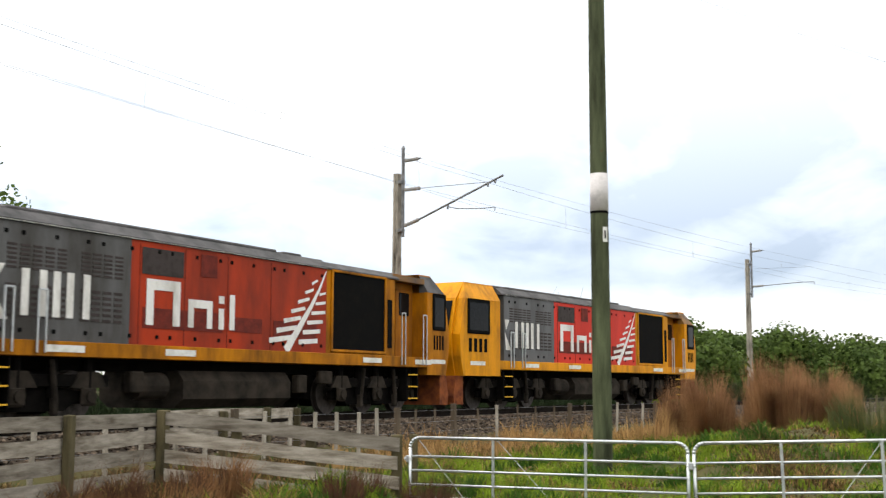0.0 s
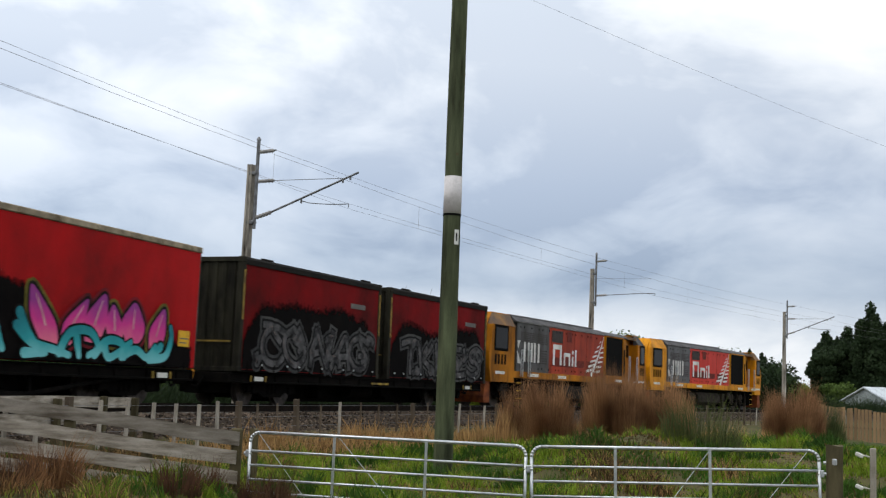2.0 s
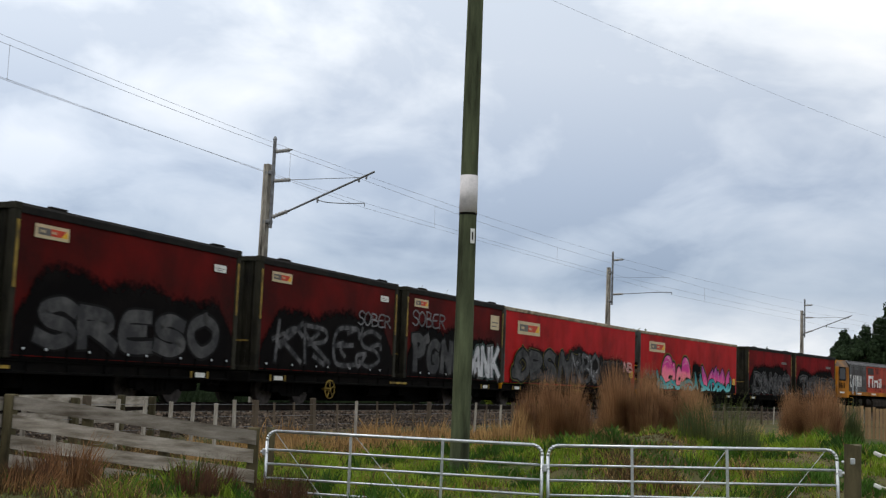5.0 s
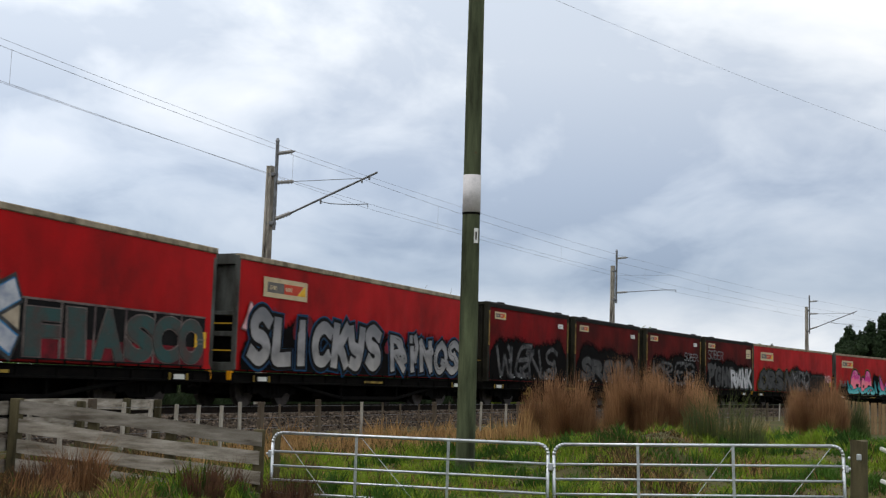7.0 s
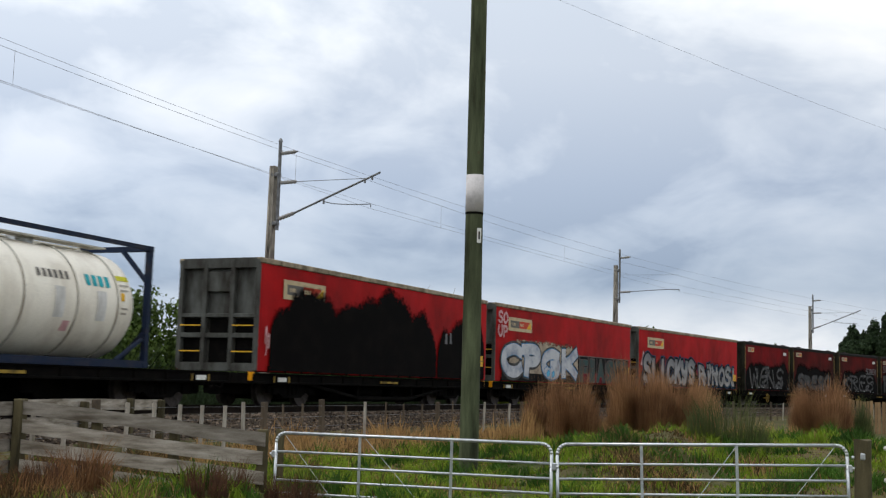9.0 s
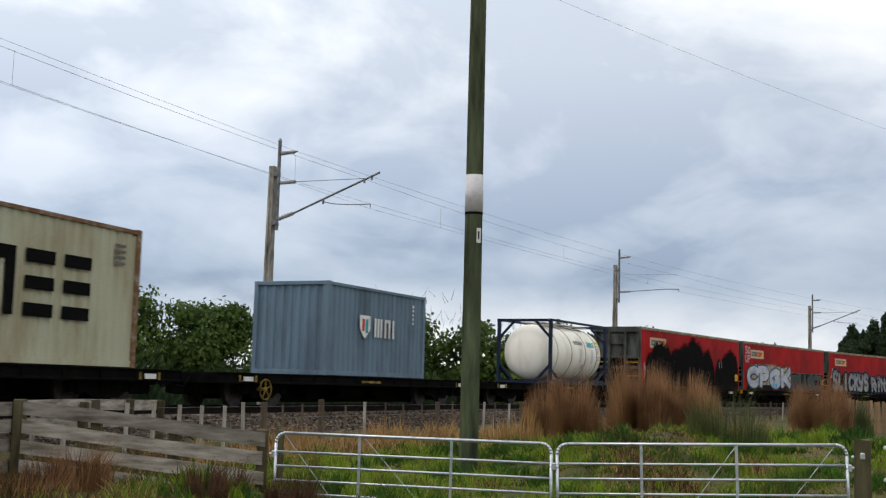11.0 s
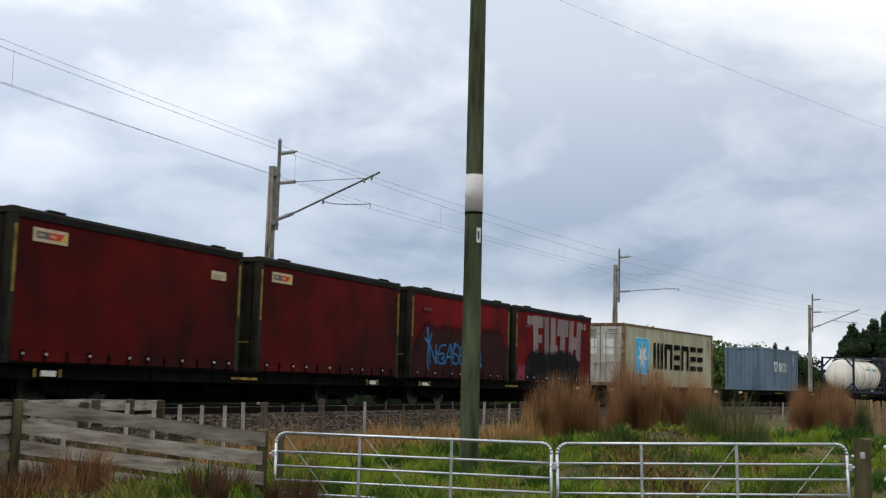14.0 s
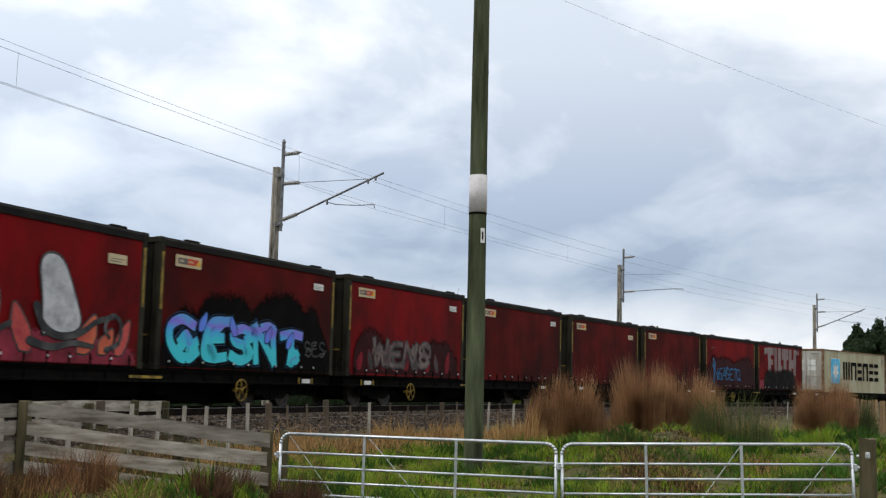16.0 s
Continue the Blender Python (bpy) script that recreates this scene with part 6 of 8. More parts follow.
# ---- locomotives ----
def locomotive(s, label, roof_rear, roof_front, yellow, red, grey):
    w = new("locomotive")
    S = -1.27
    YEL = M[yellow]
    # frame
    bm = BM()
    box(bm, 0, 0, 1.275, 17.4, 2.5, 0.26, 0.01)
    part("sill", bm, YEL, w)
    for k in (-5.2, -2.3, 4.6, 7.1):
        bm = BM()
        plate(bm, k, k + 0.85, 1.22, 1.34, -1.257, 0.01)
        part("sill_mark", bm, M["plate_white"], w)
    # engine hood with a sloped roof edge
    def hood(x0, x1, material, name, y=1.2, label=""):
        bm = BM()
        extrude_x(bm, [(-y, 1.405), (y, 1.405), (y, 3.33), (-y, 3.33)], x0, x1)
        return part(name, bm, material, w, label)
    h_grey = hood(-6.4, -3.23, M[grey], "hood_panel", label="grey louvred hood side")
    h_red = hood(-3.226, 3.1, M[red], "hood_panel", label="red hood side")
    h_yel = hood(3.104, 6.15, YEL, "hood_panel", label="yellow hood end with dark opening")
    bm = BM()
    extrude_x(bm, [(-1.24, 3.335), (1.24, 3.335), (1.24, 3.37), (1.0, 3.56), (0.5, 3.62), (-0.5, 3.62), (-1.0, 3.56), (-1.24, 3.37)], -6.6, 3.15)
    box(bm, -2.2, 0, 3.585, 7.4, 1.95, 0.09, 0.03)
    for k in (-5.9, -0.6, 2.4):
        box(bm, k, 0, 3.62, 0.7, 1.5, 0.08, 0.03)
    part("roof", bm, M["loco_roof"], w, "dark grey roof")
    bm = BM()
    extrude_x(bm, [(-1.24, 3.335), (1.24, 3.335), (1.24, 3.37), (1.0, 3.52), (-1.0, 3.52), (-1.24, 3.37)], 3.16, 6.3)
    box(bm, 4.4, 0, 3.53, 1.9, 1.7, 0.05, 0.02)
    part("roof", bm, M["loco_roof"], w)
    bm = BM()
    box(bm, -1.65, -1.225, 3.345, 9.4, 0.03, 0.02)
    part("gutter", bm, M["plate_white"], w)
    # dark opening of the radiator, its shade put in as a black sheet, recessed frame and slats
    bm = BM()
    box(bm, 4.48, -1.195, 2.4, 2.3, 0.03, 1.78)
    o = part("radiator_shade_sheet", bm, M["black"], h_yel, "black sheet for the shade in the radiator opening")
    bm = BM()
    for x in (3.3, 5.66):
        box(bm, x, -1.215, 2.4, 0.07, 0.06, 1.9, 0.01)
    for z in (1.47, 3.32):
        box(bm, 4.48, -1.215, z, 2.4, 0.06, 0.06, 0.01)
    part("opening_frame", bm, YEL, h_yel)
    # black strip in place of the shade inside a slot
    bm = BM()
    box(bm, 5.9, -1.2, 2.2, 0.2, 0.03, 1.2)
    part("slot_shade_sheet", bm, M["black"], h_yel)
    # grilles, hatches and bolts
    for x0, x1, n in ((-6.1, -3.4, 10),):
        for k in range(n):
            xx = x0 + (x1 - x0) * (k + 0.5) / n
            if k == 5:
                continue
            for za, zb in ((2.55, 3.0), (1.75, 2.35)):
                bm = BM()
                for q in range(6):
                    box(bm, xx, -1.203, za + (zb - za) * (q + 0.4) / 6, 0.2, 0.012, (zb - za) * 0.085)
                g = part("louvre", bm, M["grille"], h_grey)
    for a, b, za, zb, m in ((-2.95, -1.8, 2.72, 3.22, "grille"), (-1.3, -0.8, 2.8, 3.24, "red_grille"), (-2.9, -0.6, 1.72, 2.1, "red_grille"), (-0.3, 0.7, 1.75, 2.05, "red_grille"),
                            (1.1, 2.7, 1.72, 2.05, "red_grille")):
        bm = BM()
        plate(bm, a, b, za, zb, -1.204, 0.014)
        part("hatch_grille", bm, M[m], h_red)
    bm = BM()
    for k in range(26):
        x = -6.1 + k * 0.36
        for z in (1.56, 3.16):
            if (k * 7) % 5 < 3:
                box(bm, x, -1.205, z, 0.07, 0.02, 0.07)
    split_parts("latch", bm, M["black"], w)
    bm = BM()
    for x in (-3.0, -1.75, -0.45, 1.0):
        box(bm, x, -1.202, 2.35, 0.02, 0.008, 1.85)
    part("panel_joint", bm, M["red_grille"], h_red)
    # large plain white marks along the hood in place of the operator's name
    bm = BM()
    prism(bm, [(-6.38, 2.62), (-6.1, 2.62), (-6.3, 2.3)], -1.214, -1.21)
    prism(bm, [(-6.38, 2.25), (-6.0, 1.72), (-6.3, 1.72)], -1.214, -1.21)
    glyph_bars(bm, -5.75, 1.8, 0.78, "iui", -1.212, 0.16, 0.22, 1.15)
    split_parts("name_mark", bm, M["white"], h_grey, "large white mark")
    bm = BM()
    x = glyph_bars(bm, -2.82, 1.78, 0.86, "o", -1.214, 0.2, 0.24, 1.75)
    x = glyph_bars(bm, x, 1.78, 0.55, "o", -1.214, 0.16, 0.2, 2.1)
    plate(bm, x, x + 0.16, 1.78, 2.2, -1.214)
    plate(bm, x, x + 0.16, 2.3, 2.45, -1.214)
    plate(bm, x + 0.34, x + 0.5, 1.78, 2.5, -1.214)
    split_parts("name_mark", bm, M["white"], h_red, "large white mark")
    # fan of white strokes towards the front
    bm = BM()
    ribbon(bm, [(1.55, 1.42), (1.95, 1.85), (2.45, 2.4), (2.8, 2.85), (3.06, 3.28)], [0.11, 0.09, 0.06, 0.04, 0.015], -1.214)
    for k in range(7):
        z = 1.62 + 0.22 * k
        xr = 1.75 + (z - 1.42) * 0.72
        ribbon(bm, [(xr - 0.95 + 0.1 * k, z), (xr - 0.12, z + 0.1)], [0.06 - 0.005 * k, 0.05 - 0.004 * k], -1.2145)
        if k < 6:
            ribbon(bm, [(xr + 0.12, z), (min(xr + 0.85 - 0.06 * k, 3.05), z + 0.05)], [0.055 - 0.005 * k, 0.05 - 0.005 * k], -1.2145)
    split_parts("fern_stroke", bm, M["white"], h_red, "white stroke of a fan")

    # cabs
    def cab(x0, x1, nose, name, top):
        c0 = BM()
        lo, hi = min(x0, x1), max(x0, x1)
        # outline in x and z: a leaning front and a chamfered roof
        pts = [(x0, 0.95), (x1 - nose * 0.15, 0.95), (x1, 1.5), (x1 + nose * 0.04, 2.1), (x1 - nose * 0.22, 3.12), (x1 - nose * 0.62, 3.6), (x0, 3.6)]
        prism(c0, pts, -1.0, 1.0)
        cb = part(name, c0, YEL, w, "yellow cab")
        sd = BM()
        pts2 = [(x0, 0.95), (x1 - nose * 0.2, 0.95), (x1 - nose * 0.06, 1.5), (x1 - nose * 0.02, 2.1), (x1 - nose * 0.3, 3.12), (x0, 3.12)]
        prism(sd, pts2, -1.26, -1.0)
        part("cab_side", sd, YEL, cb)
        sd = BM()
        prism(sd, pts2, 1.0, 1.26)
        part("cab_side", sd, YEL, cb)
        rf = BM()
        a0, a1 = x0, x1 - nose * 0.62
        vs = []
        for y, z in ((-1.27, 3.12), (-0.98, 3.6), (0.98, 3.6), (1.27, 3.12)):
            e = x1 - nose * (0.3 if z < 3.3 else 0.62)
            vs.append((rf.verts.new((a0, y, z)), rf.verts.new((e, y, z))))
        for p, q in zip(vs, vs[1:]):
            rf.faces.new((p[0], p[1], q[1], q[0]))
        rf.faces.new((vs[0][0], vs[1][0], vs[2][0], vs[3][0]))
        rf.faces.new((vs[0][1], vs[1][1], vs[2][1], vs[3][1]))
        bmesh.ops.recalc_face_normals(rf, faces=rf.faces)
        part("cab_roof", rf, M[top], cb, "sloped cab roof")
        wx = (x0 * 0.42 + x1 * 0.58) - nose * 0.08
        ww = abs(x1 - x0) * 0.5
        bm = BM()
        box(bm, wx, -1.262, 2.62, ww + 0.1, 0.03, 0.98, 0.03)
        fr = part("window_frame", bm, M["black"], cb)
        bm = BM()
        box(bm, wx, -1.272, 2.62, ww - 0.08, 0.02, 0.82, 0.02)
        part("window_pane", bm, M["dark_glass"], fr, "dark cab side window")
        bm = BM()
        for k in range(4):
            x = wx - ww * 0.48 + ww * 0.25 * k
            plate(bm, x, x + ww * 0.14, 1.62, 2.0, -1.266, 0.008)
        part("number_bars", bm, M["black"], cb, "black bars on the cab side")
        bm = BM()
        plate(bm, wx - 0.45, wx + 0.35, 1.25, 1.36, -1.266, 0.008)
        part("sill_mark", bm, M["plate_white"], cb)
        # windscreens
        for y in (-0.5, 0.5):
            bm = BM()
            a = Vector((x1 + nose * 0.05, 0, 2.2))
            b = Vector((x1 - nose * 0.2, 0, 3.05))
            d = (b - a)
            ang = math.atan2(d.x, d.z)
            mid = (a + b) / 2
            box(bm, mid.x + nose * 0.01, y, mid.z, 0.04, 0.82, d.length, 0.02, Matrix.Rotation(ang, 4, "Y"))
            part("windscreen", bm, M["dark_glass"], cb, "dark windscreen")
        bm = BM()
        for y in (-0.7, 0.7):
            rod(bm, (x1 - nose * 0.02, y, 1.62), (x1 + nose * 0.09, y, 1.62), 0.11, 12)
        part("headlight", bm, M["galv"], cb)
        return cb
    cab(-6.72, -8.95, -1, "rear_cab", roof_rear)
    cab(7.72, 8.95, 1, "front_cab", roof_front)
    # recess with the door behind the front cab, its shade put into the orange
    bm = BM()
    box(bm, 6.95, 0, 2.35, 1.6, 1.6, 2.4)
    v = part("vestibule", bm, M["door_orange"], w)
    bm = BM()
    box(bm, 7.2, -0.82, 2.25, 0.8, 0.04, 1.8, 0.02)
    d = part("cab_door", bm, M["door_orange"], v)
    bm = BM()
    box(bm, 7.2, -0.845, 2.78, 0.5, 0.02, 0.6, 0.02)
    part("door_window", bm, M["dark_glass"], d)
    bm = BM()
    box(bm, 6.95, 0, 3.4, 1.6, 2.3, 0.14)
    part("vestibule_roof", bm, M["cab_roof"], v)
    # black block in place of the shaded gap before the rear cab
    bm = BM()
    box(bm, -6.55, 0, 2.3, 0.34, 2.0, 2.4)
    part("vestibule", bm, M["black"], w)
    for x in (6.45, 7.55, -6.05, -5.35):
        bm = BM()
        z1 = 2.5 if x > 0 else 2.25
        pipe(bm, [(x - 0.09, -1.29, 1.2), (x - 0.09, -1.29, z1), (x + 0.09, -1.29, z1), (x + 0.09, -1.29, 1.2)], 0.02)
        part("hand_rail", bm, M["galv"], w)
    # steps
    for x in (7.0, -6.2):
        bm = BM()
        for z in (0.35, 0.65, 0.95):
            box(bm, x, -1.1, z, 0.5, 0.28, 0.03)
        box(bm, x - 0.27, -1.1, 0.7, 0.03, 0.25, 0.85)
        box(bm, x + 0.27, -1.1, 0.7, 0.03, 0.25, 0.85)
        st = part("steps", bm, M["steel_dark"], w)
        bm = BM()
        for z in (0.35, 0.65, 0.95):
            box(bm, x, -1.245, z, 0.46, 0.012, 0.03)
        split_parts("step_edge", bm, M["yellow_tag"], st)
    # fuel tank, air tanks, boxes
    bm = BM()
    extrude_x(bm, [(-1.1, 0.75), (-1.1, 0.4), (-0.85, 0.22), (0.85, 0.22), (1.1, 0.4), (1.1, 0.75), (0.95, 0.95), (-0.95, 0.95)], -1.6, 1.9)
    part("fuel_tank", bm, M["fuel_tank"], w, "grimy fuel tank")
    bm = BM()
    for x in (-2.3,):
        rod(bm, (x - 0.45, -0.85, 0.65), (x + 0.3, -0.85, 0.65), 0.26, 16)
    part("air_tank", bm, M["fuel_tank"], w)
    for x, y, z, a, b, c_ in ((-2.9, -1.05, 0.72, 0.35, 0.2, 0.4), (2.3, -1.05, 0.7, 0.35, 0.2, 0.4), (3.2, -1.1, 0.85, 0.5, 0.15, 0.3)):
        bm = BM()
        box(bm, x, y, z, a, b, c_, 0.03)
        part("equipment_box", bm, M["fuel_tank"], w)
    bm = BM()
    box(bm, 0, 0, 1.05, 17.0, 1.2, 0.24)
    part("main_frame", bm, M["steel_dark"], w)
    for k in (-1, 1):
        bogie(w, k * 5.6, 1.6, 0.46, 3)
        for y in (-0.98, 0.98):
            bm = BM()
            box(bm, k * 5.6, y, 0.74, 4.2, 0.08, 0.22, 0.02)
            for q in (-1.6, -0.8, 0, 0.8, 1.6):
                rod(bm, (k * 5.6 + q, y, 0.45), (k * 5.6 + q, y, 1.12), 0.09, 8)
            part("spring_frame", bm, M["steel_dark"], w)
        for q in (-1.6, 0.0, 1.6):
            bm = BM()
            box(bm, k * 5.6 + q, -1.03, 0.47, 0.36, 0.1, 0.34, 0.04)
            rod(bm, (k * 5.6 + q, -1.08, 0.47), (k * 5.6 + q, -1.13, 0.47), 0.11, 12)
            prism(bm, [(k * 5.6 + q - 0.42, 0.62), (k * 5.6 + q + 0.42, 0.62), (k * 5.6 + q + 0.22, 0.9), (k * 5.6 + q - 0.22, 0.9)], -1.06, -0.99)
            part("axle_box", bm, M["fuel_tank"], w)
        for q in (-0.8, 0.8):
            bm = BM()
            rod(bm, (k * 5.6 + q, -1.08, 0.4), (k * 5.6 + q * 0.85, -1.08, 1.1), 0.05, 8)
            box(bm, k * 5.6 + q, -1.05, 0.3, 0.12, 0.12, 0.3, 0.02)
            part("damper", bm, M["fuel_tank"], w)
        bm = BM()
        # added block that keeps the space between the bogie frames dark
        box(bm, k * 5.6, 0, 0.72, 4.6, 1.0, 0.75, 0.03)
        part("traction_gear_filler", bm, M["steel_dark"], w)
        bm = BM()
        prism(bm, [(k * 8.6, 0.16), (k * 9.05, 0.16), (k * 9.1, 0.4), (k * 8.95, 0.95), (k * 8.6, 0.95)], -1.15, 1.15)
        part("snow_plough", bm, M["orange_rust"], w, "rusty orange end plough")
        coupler(w, k * 8.95, k)
    tagged(w, label, "locomotive", TRAIN)
    moves(w, s, 11.2)
    return w


# sooty yellow, with the shade on the cab side also in the colour
M["sooty_shaded_yellow"] = mat("sooty_shaded_yellow_paint", (0.47, 0.17, 0.005), 0.6, 0, (0.13, 0.05, 0.008), 0.5, 1.6, 40, 0.03, 0.3)
M["clean_red"] = mat("clean_locomotive_red", (0.58, 0.03, 0.014), 0.4, 0, (0.42, 0.025, 0.014), 0.3, 1.2, 40, 0.03, 0.3)
M["sooty_grey"] = mat("sooty_locomotive_grey", (0.105, 0.105, 0.105), 0.55, 0, (0.05, 0.046, 0.042), 0.45, 1.5, 40, 0.03, 0.3)
# cab yellow turned orange-brown for the shade of the door recess
M["door_orange"] = mat("shaded_orange_door", (0.34, 0.12, 0.012), 0.55, 0, (0.16, 0.06, 0.012), 0.45, 2, 40, 0.03, 0.3)
M["cab_roof"] = mat("grimy_cab_roof", (0.30, 0.15, 0.04), 0.6, 0, (0.09, 0.07, 0.06), 0.6, 1.2, 40, 0.03)
M["fuel_tank"] = mat("dusty_tank_paint", (0.036, 0.029, 0.022), 0.85, 0, (0.012, 0.010, 0.008), 0.5, 2.5)
locomotive(177.55, "yellow, red and grey diesel locomotive with sooty cab roof", "cab_roof", "loco_roof", "sooty_shaded_yellow", "loco_red", "sooty_grey")
locomotive(196.0, "bright yellow, red and grey diesel locomotive leading the train", "yellow", "cab_roof", "yellow", "clean_red", "loco_grey")


# ---- overhead line ----
def gz(x, y):
    return float(ground_z(x, y)[0])


def insulator(bm, a, b, r=0.07):
    a, b = Vector(a), Vector(b)
    n = 5
    rod(bm, a, b, r * 0.6, 8)
    for k in range(n):
        p = a.lerp(b, (k + 0.35) / n)
        q = a.lerp(b, (k + 0.75) / n)
        rod(bm, p, q, r, 10, r * 0.75)


def mast(s, arm):
    """Concrete mast at its own place; local x points along the line, y to the far side, z up from the ground."""
    x, y, h = track(s, 2.72)
    g = gz(x, y) - 0.3
    m = new("overhead_line_mast")
    m.matrix_world = pose(x, y, g, 0, 0, 90 - math.degrees(h))
    O = 2.72
    Z = lambda z: z - g
    L = lambda o: o - O
    bm = BM()
    top = Z(8.58)
    pts = [(-0.15, -0.13), (0.15, -0.13), (0.15, -0.06), (0.09, -0.03), (0.09, 0.03), (0.15, 0.06), (0.15, 0.13), (-0.15, 0.13), (-0.15, 0.06), (-0.09, 0.03), (-0.09, -0.03), (-0.15, -0.06)]
    a = [bm.verts.new((px * 0.92, py * 1.0, 0)) for px, py in pts]
    b = [bm.verts.new((px * 0.66, py * 0.66, top)) for px, py in pts]
    for i in range(len(pts)):
        j = (i + 1) % len(pts)
        bm.faces.new((a[i], a[j], b[j], b[i]))
    bm.faces.new(b)
    part("post", bm, M["concrete"], m, "weathered concrete post")
    bm = BM()
    rod(bm, (0, L(2.5), Z(6.55)), (0, L(2.5), Z(9.38)), 0.055, 10)
    rod(bm, (0, L(2.5), Z(9.36)), (0, L(2.5), Z(9.46)), 0.075, 10, 0.03)
    for z in (6.75, 8.3):
        box(bm, 0, L(2.6), Z(z), 0.2, 0.26, 0.12, 0.02)
    part("mast_tube", bm, M["mast_steel"], m)
    bm = BM()
    insulator(bm, (0, L(2.44), Z(8.97)), (0, L(1.92), Z(9.0)))
    part("insulator", bm, M["insul"], m)
    bm = BM()
    rod(bm, (0, L(1.92), Z(9.0)), (0, L(1.84), Z(9.01)), 0.025, 6)
    part("clamp", bm, M["mast_steel"], m)
    if arm:
        bm = BM()
        insulator(bm, (0, L(2.44), Z(8.04)), (0, L(1.86), Z(8.05)))
        part("insulator", bm, M["insul"], m)
        bm = BM()
        insulator(bm, (0, L(2.44), Z(6.9)), (0, L(1.9), Z(7.06)), 0.075)
        part("insulator", bm, M["insul"], m)
        bm = BM()
        rod(bm, (0, L(1.9), Z(7.06)), (0, L(-1.1), Z(8.19)), 0.034, 8)
        rod(bm, (0, L(1.86), Z(8.05)), (0, L(-0.6), Z(8.03)), 0.010, 6)
        for o, z in ((-0.58, 8.0), (-0.83, 8.08), (0.84, 7.42)):
            box(bm, 0, L(o), Z(z) - 0.05, 0.06, 0.05, 0.13, 0.01)
        part("cantilever_arm", bm, M["mast_steel"], m)
        bm = BM()
        pipe(bm, [(0, L(0.84), Z(7.38)), (0, L(0.5), Z(7.30)), (0, L(0.16), Z(7.27)), (0, L(-0.3), Z(7.24)), (0, L(-0.81), Z(7.24)), (0, L(-0.81), Z(7.13))], 0.014)
        part("steady_arm", bm, M["mast_steel"], m)
    else:
        bm = BM()
        insulator(bm, (0, L(2.44), Z(7.12)), (0, L(1.86), Z(7.14)))
        part("insulator", bm, M["insul"], m)
        bm = BM()
        pipe(bm, [(0, L(1.86), Z(7.14)), (0, L(0.4), Z(7.2)), (0, L(-0.3), Z(7.22)), (0, L(-0.87), Z(7.2)), (0, L(-0.87), Z(7.1))], 0.02)
        part("steady_arm", bm, M["mast_steel"], m)
        bm = BM()
        rod(bm, (0, L(2.44), Z(8.05)), (0, L(-0.75), Z(7.98)), 0.006, 6)
        part("span_wire", bm, M["mast_steel"], m)
    tagged(m, "weathered concrete overhead line mast with steel tube and insulators", "mast", "overhead line masts")


MASTS = (-34.8, -4.5, 25.6, 56.4, 87.0)
for s, arm in zip(MASTS[1:4], (True, False, True)):
    mast(s, arm)


def tube(bm, pts, r, n=5):
    """One welded tube through all the points."""
    prev = None
    for p in pts:
        ring = [bm.verts.new((p[0], p[1] + r * math.cos(6.2832 * k / n), p[2] + r * math.sin(6.2832 * k / n))) for k in range(n)]
        if prev:
            for k in range(n):
                bm.faces.new((prev[k], ring[k], ring[(k + 1) % n], prev[(k + 1) % n]))
        prev = ring
    return bm


def line_wire(name, o, z, sag, r, label):
    bm = BM()
    pts_all = []
    for a, b in zip(MASTS, MASTS[1:]):
        pts = []
        for k in range(9):
            q = k / 8
            s = a + (b - a) * q
            x0, y0, _ = track(a, o)
            x1, y1, _ = track(b, o)
            pts.append((x0 + (x1 - x0) * q, y0 + (y1 - y0) * q, z - sag * 4 * q * (1 - q)))
        pts_all += pts if not pts_all else pts[1:]
    tube(bm, pts_all, r)
    ob = new(name, mesh_from(bm, name, M["wire"]))
    tagged(ob, label, "wire", "overhead wires")
    return ob


line_wire("feeder_wire", 1.84, 9.0, 0.12, 0.0048, "thin grey feeder wire on the mast tops")
line_wire("return_wire", 1.84, 8.05, 0.10, 0.0048, "thin grey return wire along the masts")
line_wire("catenary_wire", -0.66, 7.98, 0.22, 0.0048, "thin grey catenary wire over the track")
line_wire("contact_wire", -0.8, 7.1, 0.02, 0.0042, "thin grey contact wire over the track")
for a, b in zip(MASTS, MASTS[1:]):
    for q in (0.15, 0.5, 0.85):
        bm = BM()
        x0, y0, _ = track(a, -0.73)
        x1, y1, _ = track(b, -0.73)
        x, y = x0 + (x1 - x0) * q, y0 + (y1 - y0) * q
        rod(bm, (x, y, 7.08), (x, y, 7.98 - 0.22 * 4 * q * (1 - q)), 0.0035, 5)
        d = new("dropper_wire", mesh_from(bm, "dropper_wire", M["wire"]))
        tagged(d, "thin vertical dropper wire between two overhead wires", "wire", "dropper wires")


